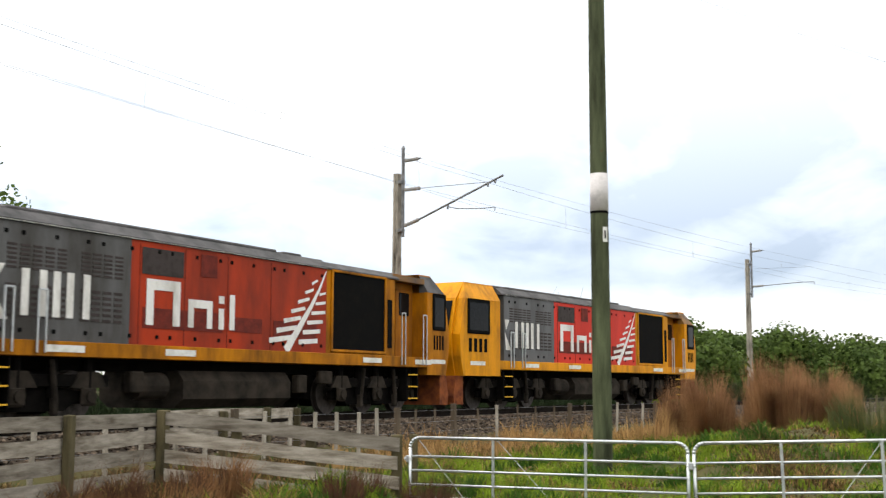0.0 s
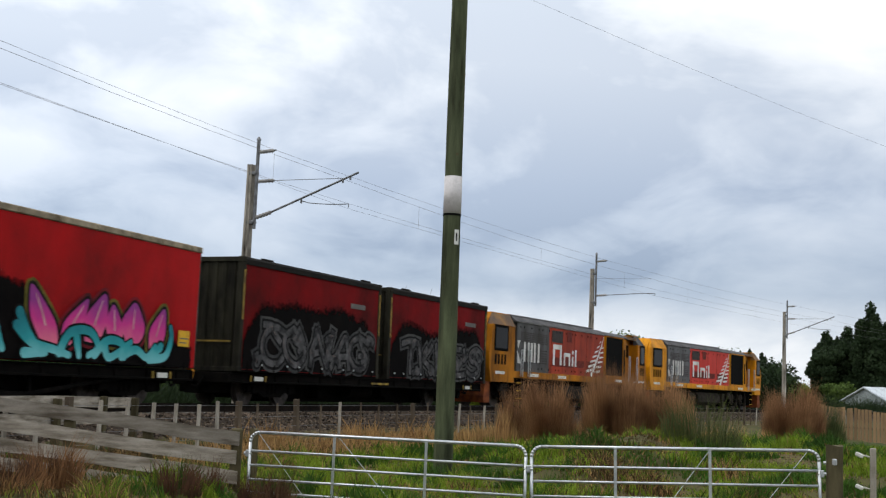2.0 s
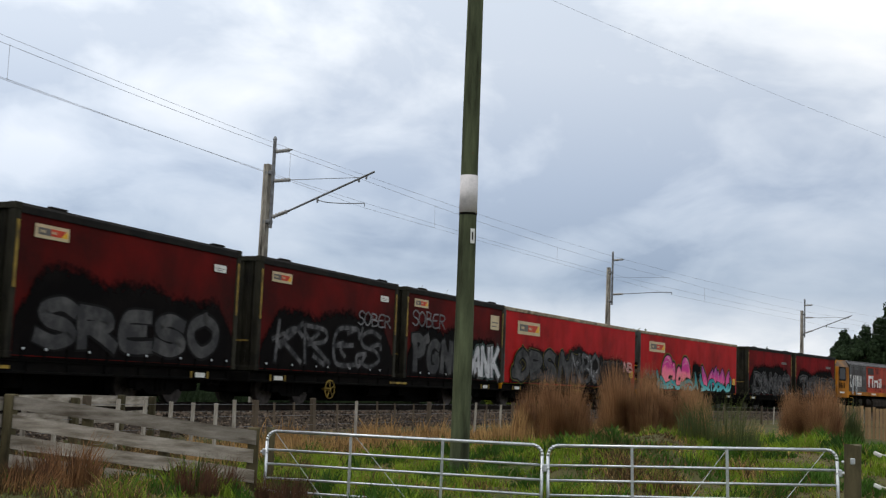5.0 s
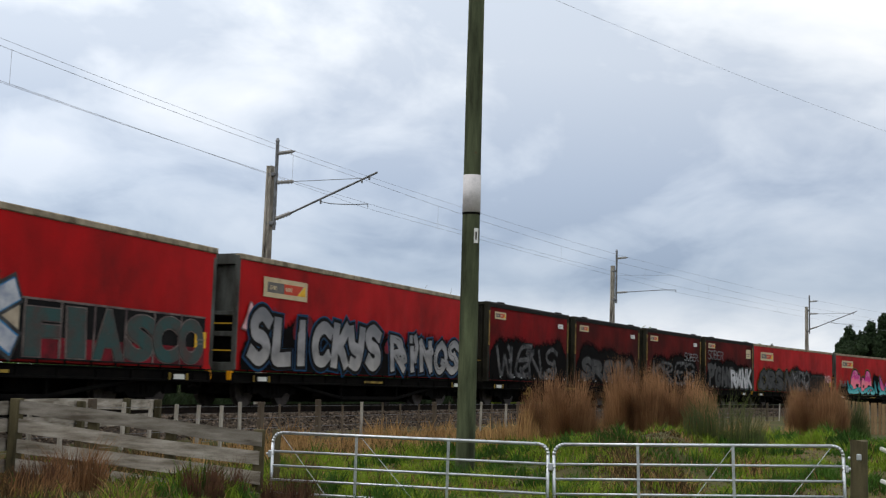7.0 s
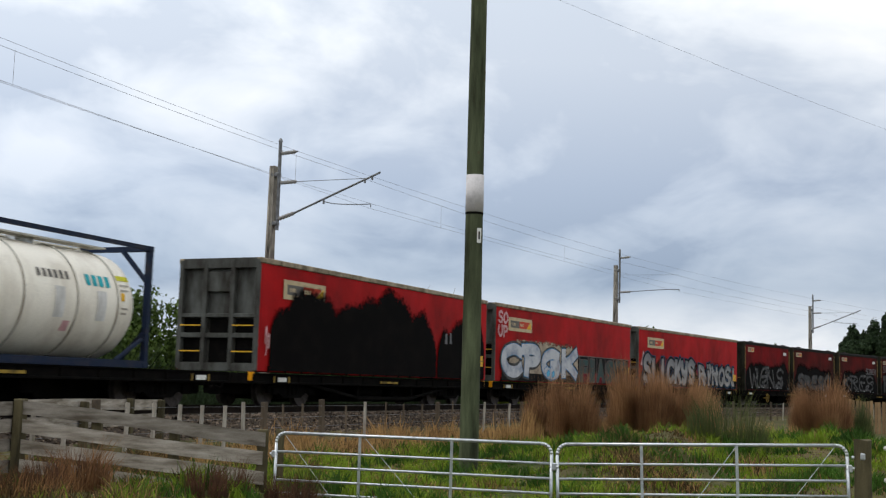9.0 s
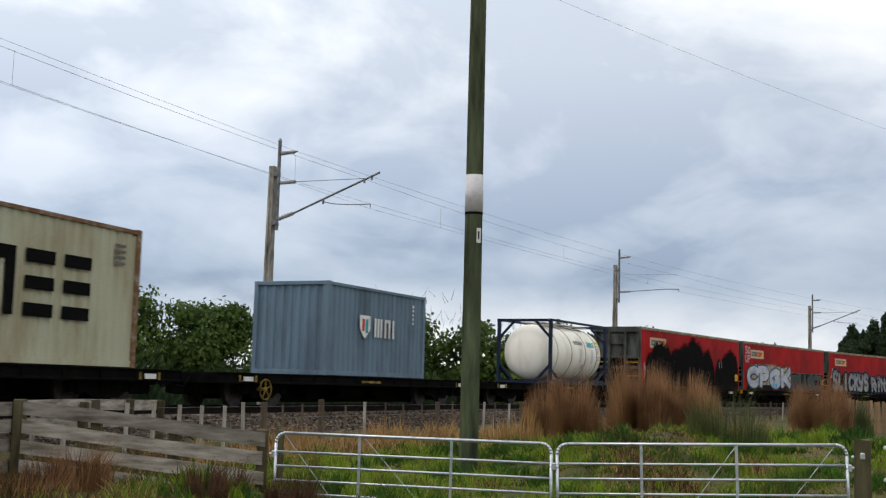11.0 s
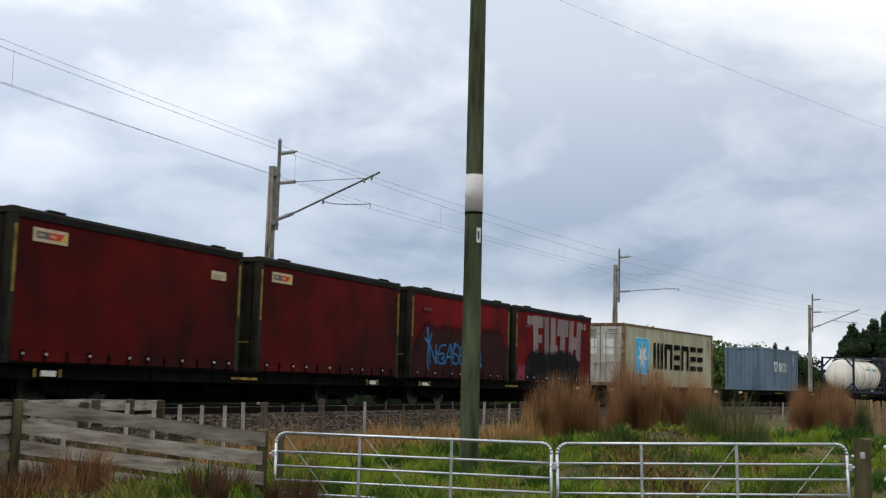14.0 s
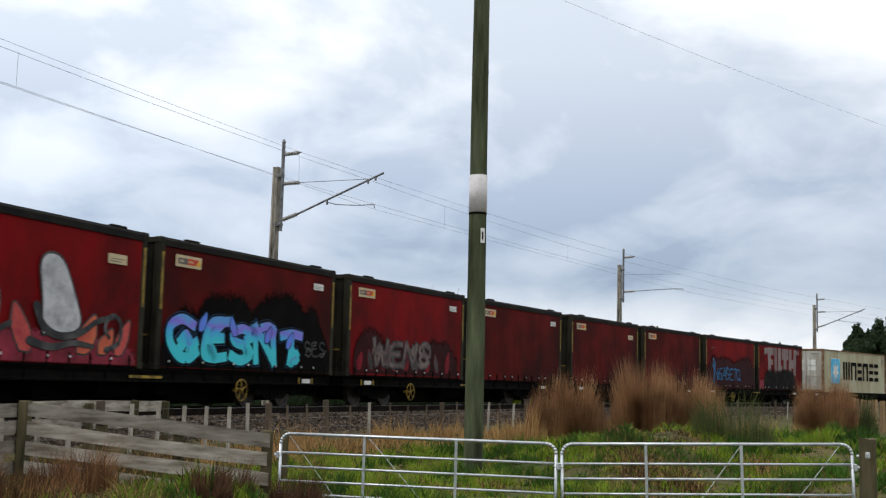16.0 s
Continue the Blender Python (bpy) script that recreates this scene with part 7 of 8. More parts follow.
# ---- utility pole ----
def utility_pole():
    x, y = spot(7.09, 20.5)
    g = gz(x, y) - 0.3
    p = new("utility_pole")
    p.matrix_world = pose(x, y, g, 0.25, -0.15, 0)
    rnd = random.Random(4)
    bm = BM()
    n, H = 18, 10.9
    rings = []
    for j in range(26):
        z = H * j / 25
        r = 0.170 - 0.034 * j / 25 + rnd.uniform(-0.0015, 0.0015)
        rings.append([bm.verts.new(((r + 0.003 * math.sin(3 * a + j * 0.3)) * math.cos(a), r * math.sin(a), z)) for a in [2 * math.pi * k / n for k in range(n)]])
    for a, b in zip(rings, rings[1:]):
        for k in range(n):
            bm.faces.new((a[k], a[(k + 1) % n], b[(k + 1) % n], b[k]))
    bm.faces.new(rings[-1])
    part("pole_shaft", bm, M["pole_wood"], p, "", True)
    zb = 5.58 - g
    bm = BM()
    rod(bm, (0, 0, zb - 0.66), (0, 0, zb), 0.160, 24, 0.158)
    part("reflective_band", bm, M["tape"], p, "silver reflective band", True)
    bm = BM()
    rod(bm, (0, 0, zb - 0.70), (0, 0, zb - 0.665), 0.160, 24)
    part("band_strap", bm, M["black"], p)
    bm = BM()
    box(bm, 0.075, -0.148, zb - 1.08, 0.085, 0.012, 0.26, 0.004, Matrix.Rotation(radians(24), 4, "Z"))
    t_ = part("number_tag", bm, M["plate_white"], p, "small white tag")
    bm = BM()
    for k in range(1):
        box(bm, 0.073, -0.156, zb - 1.08, 0.025, 0.008, 0.14, 0, Matrix.Rotation(radians(24), 4, "Z"))
    part("tag_bars", bm, M["black"], t_)
    bm = BM()
    for k in range(7):
        a = rnd.uniform(3.6, 5.8)
        z = rnd.uniform(1.0, 8.5)
        rod(bm, (0.13 * math.cos(a), 0.13 * math.sin(a), z), (0.155 * math.cos(a), 0.155 * math.sin(a), z), 0.025, 8)
    split_parts("knot", bm, M["post_wood"], p)
    bm = BM()
    rod(bm, (0.1, 0, 9.3 - g), (0.22, 0.02, 9.33 - g), 0.04, 8)
    part("wire_insulator", bm, M["insul"], p)
    tagged(p, "tall green-stained timber utility pole with a silver band", "pole")
    bm = BM()
    pts = []
    for k in range(17):
        q = k / 16
        pts.append((x + 0.2 + 35 * q, y + 25 * q, 9.32 - 1.3 * 4 * q * (1 - q) * 0.5))
    tube(bm, pts, 0.0028)
    w = new("service_wire", mesh_from(bm, "service_wire", M["wire"]))
    tagged(w, "thin slack service wire from the utility pole", "wire")


utility_pole()


# ---- gates ----
def farm_gate(p0, p1, stays, braces, label):
    """A tubular gate from p0 to p1, each (x, y, height of its top)."""
    a, b = Vector(p0), Vector(p1)
    L = (b - a).length
    ang = math.degrees(math.atan2(b.y - a.y, b.x - a.x))
    tilt = math.degrees(math.asin((b.z - a.z) / L))
    g = new("farm_gate")
    g.matrix_world = pose(a.x, a.y, a.z, 0, -tilt, ang)
    H, R, t = 1.07, 0.13, 0.021
    bm = BM()
    pts = [(0, 0, -H)]
    for k in range(6):
        t_ = radians(180 - 18 * k)
        pts.append((R + R * math.cos(t_), 0, -R + R * math.sin(t_)))
    for k in range(6):
        t_ = radians(90 - 18 * k)
        pts.append((L - R + R * math.cos(t_), 0, -R + R * math.sin(t_)))
    pts.append((L, 0, -H))
    pts.append((0, 0, -H))
    pipe(bm, pts, t, 10)
    part("gate_frame", bm, M["galv"], g, "", True)
    for z in (0.245, 0.43, 0.615, 0.785, 0.935):
        bm = BM()
        rod(bm, (0.01, 0, -z), (L - 0.01, 0, -z), 0.016, 8)
        part("rail", bm, M["galv"], g, "", True)
    for q in stays:
        bm = BM()
        box(bm, L * q, -0.018, -H / 2, 0.035, 0.012, H)
        part("stay", bm, M["galv"], g)
    for q0, q1 in braces:
        bm = BM()
        rod(bm, (L * q0, 0.02, -0.02), (L * q1, 0.02, -H), 0.005, 6)
        part("brace_wire", bm, M["galv"], g)
    for x in (-0.03, L + 0.03):
        bm = BM()
        rod(bm, (x - 0.05, 0, -0.28), (x + 0.05, 0, -0.28), 0.022, 8)
        box(bm, x, 0, -0.28, 0.05, 0.06, 0.09, 0.01)
        part("latch", bm, M["galv"], g)
    tagged(g, label, "gate", "pair of farm gates")


farm_gate((*spot(-2.11, 16.0), 1.21), (*spot(11.05, 15.1), 1.20), (0.316, 0.65), ((0.03, 0.27), (0.33, 0.6)), "galvanised tubular steel farm gate, closed, beside a board fence")
farm_gate((*spot(11.3, 15.1), 1.20), (*spot(24.52, 15.5), 1.30), (0.295, 0.624), ((0.624, 0.4), (0.96, 0.72)), "galvanised tubular steel farm gate, closed, hung on a timber post")


def round_post(bearing, d, top, r, label, square=False):
    x, y = spot(bearing, d)
    g = gz(x, y) - 0.25
    bm = BM()
    if square:
        box(bm, 0, 0, (top - g) / 2, r * 2, r * 1.6, top - g, 0.012)
    else:
        n = 14
        prev = None
        rnd = random.Random(int(bearing * 10))
        for j in range(7):
            z = (top - g) * j / 6
            ring = [bm.verts.new((r * (1 + 0.04 * math.sin(2 * a + j)) * math.cos(a), r * (1 + 0.03 * math.cos(3 * a + j)) * math.sin(a), z + (0.012 * math.sin(a * 2) if j == 6 else 0))) for a in [2 * math.pi * k / n for k in range(n)]]
            if prev:
                for k in range(n):
                    bm.faces.new((prev[k], prev[(k + 1) % n], ring[(k + 1) % n], ring[k]))
            prev = ring
        bm.faces.new(prev)
    p = new("fence_post")
    p.matrix_world = pose(x, y, g, 0, 0, -bearing)
    part("post_shaft", bm, M["post_wood"] if r > 0.04 else M["batten"], p)
    tagged(p, label, "post")
    return p, g


p, g = round_post(25.2, 15.65, 1.37, 0.105, "thick mossy round timber gate post")
bm = BM()
rod(bm, (-0.13, 0, 1.15 - g), (-0.08, 0, 1.15 - g), 0.02, 8)
box(bm, 0.0, -0.1, 1.17 - g, 0.06, 0.03, 0.08, 0.01)
part("hinge_bolt", bm, M["galv"], p)
p, g = round_post(26.85, 15.7, 1.36, 0.038, "slim pale timber stake with white insulators", True)
for z in (1.27, 0.88):
    bm = BM()
    box(bm, -0.16, -0.05, z - g, 0.1, 0.06, 0.05, 0.012, Matrix.Rotation(0.4, 4, "Y"))
    rod(bm, (-0.12, -0.05, z - g), (-0.03, 0, z - g - 0.02), 0.008, 6)
    part("insulator", bm, M["plate_white"], p)
round_post(-2.75, 16.2, 1.24, 0.075, "mossy square timber post at the end of a board fence", True)
round_post(-1.95, 16.7, 1.22, 0.06, "dark round timber post behind a gate")


# ---- board fence of the yard ----
def board_fence(p0, p1, posts, label, rows=4, board=0.185, pitch=0.262, seed=0, ends=(0.0, 0.0), face=-1):
    a, b = Vector(p0), Vector(p1)
    flat = Vector((b.x - a.x, b.y - a.y, 0))
    L = flat.length
    ang = math.degrees(math.atan2(flat.y, flat.x))
    f = new("board_fence")
    f.matrix_world = pose(a.x, a.y, 0, 0, 0, ang)
    rnd = random.Random(seed)
    rise = b.z - a.z
    for k in range(rows):
        bm = BM()
        n = 12
        e0, e1 = rnd.uniform(-0.06, 0.02) + ends[0], rnd.uniform(-0.02, 0.06) + ends[1]
        w0 = rnd.uniform(-0.015, 0.015)
        prev = None
        for i in range(n + 1):
            q = i / n
            x = e0 + (L - e0 + e1) * q
            z = a.z + rise * q - k * pitch + 0.012 * math.sin(q * 5 + k * 2) + w0 * (q - 0.5)
            hb = board * (1 + 0.04 * math.sin(q * 9 + k))
            y = 0.06 * face + 0.008 * math.sin(q * 4 + k * 1.7)
            c = [bm.verts.new(v) for v in ((x, y - 0.02, z), (x, y + 0.02, z - 0.004), (x, y + 0.02, z - hb), (x, y - 0.02, z - hb + 0.004))]
            if prev:
                for j in range(4):
                    bm.faces.new((prev[j], prev[(j + 1) % 4], c[(j + 1) % 4], c[j]))
            else:
                bm.faces.new(c)
            prev = c
        bm.faces.new(prev[::-1])
        bmesh.ops.recalc_face_normals(bm, faces=bm.faces)
        part("board", bm, M["board"], f)
    for q in posts:
        x = L * q
        wx, wy = a.x + flat.x * q, a.y + flat.y * q
        g = gz(wx, wy) - 0.25
        top = a.z + rise * q + rnd.uniform(-0.03, 0.02)
        bm = BM()
        box(bm, x, 0.035 * -face, (top + g) / 2, 0.13, 0.11, top - g, 0.012)
        part("post", bm, M["post_wood"], f)
    tagged(f, label, "fence", "board fences of the stock yard")


CORNER = (*spot(-13.76, 17.3), 1.54)
board_fence(CORNER, (*spot(-2.75, 16.15), 1.21), (0.0, 0.32, 0.64), "weathered grey board fence sagging towards a farm gate", seed=1)
board_fence((-5.75, 9.6, 1.53), (CORNER[0] - 0.02, CORNER[1], 1.53), (0.05, 0.33, 0.66, 0.99), "weathered grey board fence along a stock yard", seed=2, face=1, ends=(0, 0.05))
board_fence((CORNER[0] + 0.03, CORNER[1] + 0.1, 1.53), (*spot(-7.55, 23.0), 1.49), (0.35, 0.7, 0.985), "weathered grey board fence behind the stock yard", seed=3, rows=2, face=1, ends=(0.05, 0.1))


# ---- wire fence along the line ----
def wire_fence():
    f = new("wire_fence")
    rnd = random.Random(6)
    O = -4.35
    meshes = {}
    for name, m, w, h in (("batten", "batten", 0.07, 1.12), ("batten_dark", "batten_dark", 0.05, 1.12), ("post", "batten_dark", 0.125, 1.35)):
        bm = BM()
        box(bm, 0, 0, h / 2, w, w * 0.7, h, 0.006)
        meshes[name] = mesh_from(bm, name, M[m])
    s = -31.0
    k = 0
    while s < 70:
        x, y, h = track(s, O + rnd.uniform(-0.03, 0.03))
        top = 1.43 + rnd.uniform(-0.04, 0.04)
        post = k % 7 == 0 if s < -15 else (k - 24) % 6 == 0
        kind = "post" if post else ("batten" if s < -15.2 or rnd.random() < 0.12 else "batten_dark")
        hh = 1.35 if post else 1.12
        p = new("post" if post else "batten", meshes[kind])
        p.parent = f
        p.matrix_basis = pose(x, y, top - hh + (0.05 if post else 0), rnd.uniform(-2.5, 2.5), rnd.uniform(-2.5, 2.5), 90 - math.degrees(h))
        s += (0.743 if s < -15.5 else 0.87 if k < 24 else 1.02) + rnd.uniform(-0.03, 0.03)
        k += 1
    for z in (0.55, 0.75, 0.95, 1.15, 1.38):
        bm = BM()
        pts = []
        s = -31.0
        while s <= 70:
            x, y, _ = track(s, O)
            pts.append((x, y, z))
            s += 3.0
        tube(bm, pts, 0.003, 4)
        part("fence_wire", bm, M["wire"], f)
    tagged(f, "post and batten wire fence along the railway bank", "fence")


wire_fence()


# ---- sleepers and loose ballast ----
def sleepers():
    bed = bpy.data.objects["ballast_bed"]
    bm = BM()
    box(bm, 0, 0, 0, 0.22, 2.1, 0.16, 0.02)
    me = mesh_from(bm, "sleeper", M["sleeper"])
    for k in range(190):
        x, y, h = track(-40 + k * 0.7)
        o = new("sleeper", me)
        o.parent = bed
        o.matrix_basis = pose(x, y, RAIL - 0.245, 0, 0, 90 - math.degrees(h))


sleepers()


def stones():
    rng = np.random.default_rng(5)
    n = 26000
    s = rng.uniform(-32, 62, n)
    o = -rng.uniform(1.0, 3.6, n)
    keep = rng.random(n) < np.clip(1.4 - 0.012 * np.abs(s + 8), 0.35, 1)
    s, o = s[keep], o[keep]
    n = len(s)
    P = np.array([track(a, b)[:2] for a, b in zip(s, o)])
    z = np.interp(-o, [0, 1.85, 3.3, 3.6], [RAIL - 0.2, RAIL - 0.2, 0.62, 0.5]) + rng.uniform(-0.01, 0.03, n)
    r = rng.uniform(0.025, 0.055, n)
    base = np.array([(1, 0, 0), (-1, 0, 0), (0, 1, 0), (0, -1, 0), (0, 0, 0.8), (0, 0, -0.8)], float)
    V = base[None] * r[:, None, None] * rng.uniform(0.7, 1.3, (n, 6, 3))
    ang = rng.uniform(0, 6.28, n)
    c, sn = np.cos(ang)[:, None], np.sin(ang)[:, None]
    X = V[..., 0] * c - V[..., 1] * sn + P[:, None, 0]
    Yv = V[..., 0] * sn + V[..., 1] * c + P[:, None, 1]
    Zv = V[..., 2] + z[:, None]
    verts = np.stack([X, Yv, Zv], -1).reshape(-1, 3)
    f = np.array([(0, 2, 4), (2, 1, 4), (1, 3, 4), (3, 0, 4), (2, 0, 5), (1, 2, 5), (3, 1, 5), (0, 3, 5)])
    faces = (f[None] + 6 * np.arange(n)[:, None, None]).reshape(-1, 3)
    ob = solid("loose_ballast", verts, faces, M["ballast"])
    tagged(ob, "loose grey crushed stones on the ballast shoulder", "ballast", kind="stuff")


stones()


# ---- grass and reeds ----
def blades(name, x, y, z, height, width, lean, material, label, category, kind="stuff", seed=0, bend=0.5, away=None):
    """Curved grass blades, two segments each. x, y, z, height, width, lean: arrays."""
    rng = np.random.default_rng(seed)
    n = len(x)
    a = rng.uniform(0, 2 * np.pi, n) if away is None else away
    f = rng.uniform(0, 2 * np.pi, n)
    wx, wy = np.cos(f) * width / 2, np.sin(f) * width / 2
    dx, dy = np.cos(a) * lean, np.sin(a) * lean
    h1 = height * 0.55
    m = np.zeros(n)
    p0 = np.stack([x - wx, y - wy, z], 1)
    p1 = np.stack([x + wx, y + wy, z], 1)
    p2 = np.stack([x + dx * (1 - bend) * 0.6 + wx * 0.8, y + dy * (1 - bend) * 0.6 + wy * 0.8, z + h1], 1)
    p3 = np.stack([x + dx * (1 - bend) * 0.6 - wx * 0.8, y + dy * (1 - bend) * 0.6 - wy * 0.8, z + h1], 1)
    p4 = np.stack([x + dx, y + dy, z + height], 1)
    V = np.stack([p0, p1, p2, p3, p4], 1).reshape(-1, 3)
    i = 5 * np.arange(n)
    quads = np.stack([i, i + 1, i + 2, i + 3], 1).tolist()
    tris = np.stack([i + 3, i + 2, i + 4], 1).tolist()
    ob = solid(name, V.tolist(), quads + tris, material)
    tagged(ob, label, category, kind=kind)
    return ob


def patch_noise(x, y):
    return (np.sin(x * 1.1 + 2.0 * np.sin(y * 0.7)) + np.sin(y * 1.5 + 1.7 * np.sin(x * 0.8 + 1)) + 0.7 * np.sin(2.7 * x - 1.9 * y) + 0.6 * np.sin(4.1 * y + 2.3 * x)) / 3.3


def pasture():
    rng = np.random.default_rng(9)
    n = 560000
    b = rng.uniform(-24, 33, n)
    d = np.sqrt(rng.uniform(11.5 ** 2, 46 ** 2, n))
    keep = rng.random(n) < np.clip(22.0 / d, 0.45, 1)
    b, d = b[keep], d[keep]
    x, y = np.sin(np.radians(b)) * d, np.cos(np.radians(b)) * d
    o = off_track(x, y)
    keep = o < -4.0
    b, d, x, y, o = b[keep], d[keep], x[keep], y[keep], o[keep]
    z = ground_z(x, y) - 0.02
    rnd = rng.random(len(x))
    pn = 0.55 * patch_noise(x, y) + 0.75 * patch_noise(x * 2.1 + 3.0, y * 1.25 + 1.0)
    strip = np.clip(1.6 - (-o - 4.2) / 1.6, 0, 1)          # dry strip along the fence
    yard = np.clip((-5.0 - b) / 6.0, 0, 1) * 0.75
    hollow = np.exp(-(((b - 15.2) / 2.6) ** 2 + ((d - 20.5) / 3.0) ** 2)) + 0.7 * np.exp(-(((b - 22.0) / 1.6) ** 2 + ((d - 19.5) / 2.0) ** 2))
    dry_p = np.clip(0.05 + 1.8 * np.clip(pn - 0.2, 0, 1) + strip + yard + 0.6 * hollow, 0, 0.95)
    tuft = wave(x * 2.6 + 1.5 * np.sin(y * 0.9), y * 1.9) + 0.5 * wave(x * 6.1 + 3, y * 5.1)
    gap = np.clip((-tuft - 0.12) * 2.2, 0, 1) * (strip < 0.3)          # dull gaps between the tufts
    dry_p = np.clip(dry_p + 0.4 * gap, 0, 0.95)
    dry = rnd < dry_p
    clump = np.clip(0.85 + 0.95 * tuft, 0.22, 2.3)
    h = rng.uniform(0.07, 0.19, len(x)) * clump
    wd = rng.uniform(0.012, 0.026, len(x)) * np.clip(d / 18, 0.8, 1.6)
    ln = h * rng.uniform(0.2, 0.9, len(x))
    g = ~dry
    lush = g & (pn + 0.35 * wave(x * 3.1, y * 2.7 + 4) < -0.16)
    g1 = g & ~lush
    blades("pasture_grass", x[g1], y[g1], z[g1], h[g1], wd[g1], ln[g1], M["grass"], "bright green uneven pasture grass", "grass", seed=1)
    blades("lush_grass", x[lush], y[lush], z[lush], h[lush] * 1.2, wd[lush] * 1.2, ln[lush], M["grass_deep"], "deep green broad-leaved pasture grass", "grass", seed=2)
    brown = dry & (rng.random(len(x)) < 0.4 + 0.5 * gap + 0.3 * hollow + 0.25 * (yard > 0.1))
    blades("brown_grass", x[brown], y[brown], z[brown], h[brown] * 1.1, wd[brown], ln[brown], M["brown_grass"], "dull brown dead grass between green tufts", "grass", seed=4)
    dry = dry & ~brown
    tall = np.where(strip[dry] + yard[dry] > 0.4, 2.0 - 1.0 * (yard[dry] > 0.1), 1.0)
    blades("dry_grass", x[dry], y[dry], z[dry], h[dry] * tall, wd[dry] * 0.8, ln[dry] * 1.3, M["dry_grass"], "dry tan grass between green tufts and along the fences", "grass", seed=3)


M["brown_grass"] = mat("dull_brown_grass", (0.10, 0.066, 0.030), 0.8, 0, (0.05, 0.034, 0.018), 0.4, 0.8, 20, 0.0, 1.0, 0.4, 0.25)
M["fennel"] = mat("feathery_green", (0.11, 0.125, 0.045), 0.7, 0, (0.05, 0.065, 0.026), 0.4, 0.8, 20, 0.0, 1.0, 0.35, 0.35)
M["grass_deep"] = mat("deep_green_grass", (0.06, 0.13, 0.018), 0.65, 0, (0.028, 0.062, 0.011), 0.4, 0.6, 20, 0.0, 1.0, 0.35, 0.35)
M["brown_reed_dry"] = mat("rusty_dry_grass", (0.27, 0.14, 0.06), 0.85, 0, (0.12, 0.06, 0.03), 0.5, 1.2, 20, 0.0, 1.0, 0.45, 0.3)
pasture()


def reed_clump(bearing, d, rx, ry, height, n, material, label, seed, spread=0.26, width=0.013, category="reeds", name="reed_clump"):
    rng = np.random.default_rng(seed)
    cx, cy = spot(bearing, d)
    a = rng.uniform(0, 2 * np.pi, n)
    r = np.sqrt(rng.random(n))
    ca, sa = math.cos(radians(bearing)), math.sin(radians(bearing))
    u, v = r * np.cos(a) * rx, r * np.sin(a) * ry
    x, y = cx + u * ca + v * sa, cy - u * sa + v * ca
    z = ground_z(x, y) - 0.05
    h = height * rng.uniform(0.3, 1.0, n) ** 0.7 * np.sqrt(1 - (0.85 if category == "reeds" else 0.7) * r ** 2.2) * (1 + 0.10 * np.sin(u * 4.1 + seed) + 0.08 * np.sin(u * 9.3 + v * 5))
    out = np.arctan2(y - cy, x - cx) + rng.normal(0, 0.9, n)
    ob = blades(name, x, y, z, h, rng.uniform(0.6, 1.4, n) * width, h * spread * rng.uniform(0.1, 1.2, n), material, label, category, kind="", seed=seed, away=out, bend=0.6)
    tagged(ob, group="reed clumps on the bank" if category == "reeds" else "", kind="" if category in ("reeds", "bush") else "stuff")
    return ob


R = M["reed"]
reed_clump(10.6, 29.5, 0.5, 0.5, 1.9, 1900, R, "sparse brown reed clump by the railway fence", 1, spread=0.2)
reed_clump(12.1, 29.3, 0.68, 0.6, 2.1, 3900, R, "dark russet reed clump on the grassy bank", 2, spread=0.2)
reed_clump(15.3, 28.5, 0.85, 0.8, 2.35, 6000, R, "big rounded russet reed clump on the grassy bank", 3, spread=0.16)
reed_clump(17.1, 28.7, 0.9, 0.8, 2.3, 6500, R, "big rounded russet reed clump on the grassy bank", 4, spread=0.16)
reed_clump(23.4, 36.0, 0.8, 0.7, 2.55, 8000, R, "rounded brown reed clump standing alone", 5, spread=0.2)
reed_clump(20.6, 33.5, 1.3, 0.3, 1.15, 1500, M["dry_grass"], "thin pale reeds along the wire fence", 9, spread=0.15, category="tall grass", name="tall_grass_tuft")
reed_clump(9.2, 27.5, 0.75, 0.5, 1.25, 310, M["dry_grass"], "few pale dry stalks by the pole", 6, spread=0.2, width=0.02)
reed_clump(19.3, 23.8, 0.8, 0.45, 1.25, 900, M["fennel"], "wispy green feathery bush in the pasture", 7, spread=0.35, width=0.009, category="bush", name="feathery_bush")
reed_clump(24.9, 37.5, 0.5, 0.4, 1.75, 1800, M["fennel"], "dark green feathery bush beside a reed clump", 8, spread=0.2, width=0.014, category="bush", name="feathery_bush")
for k, (b_, d_) in enumerate([(-0.9, 15.4), (-11.4, 15.6), (-12.6, 14.8), (-5.3, 15.2), (-4.2, 15.5), (-1.6, 15.7), (-15.5, 14.5), (-17.6, 14.0)]):
    reed_clump(b_, d_, 0.26, 0.2, 0.68, 320, M["weed"], "dead brown dock weed by the fence", 20 + k, spread=0.4, width=0.008, category="weed", name="dock_weed")
for k, (b_, d_, rx, hh) in enumerate([(-11.0, 15.2, 0.35, 0.85), (-14.5, 14.6, 0.9, 0.45), (-18, 13.0, 0.9, 0.5)]):
    reed_clump(b_, d_, rx, 0.4, hh, 420, M["brown_reed_dry"], "tall dry grass tuft in front of the boards", 30 + k, spread=0.5, width=0.012, category="tall grass", name="tall_grass_tuft")


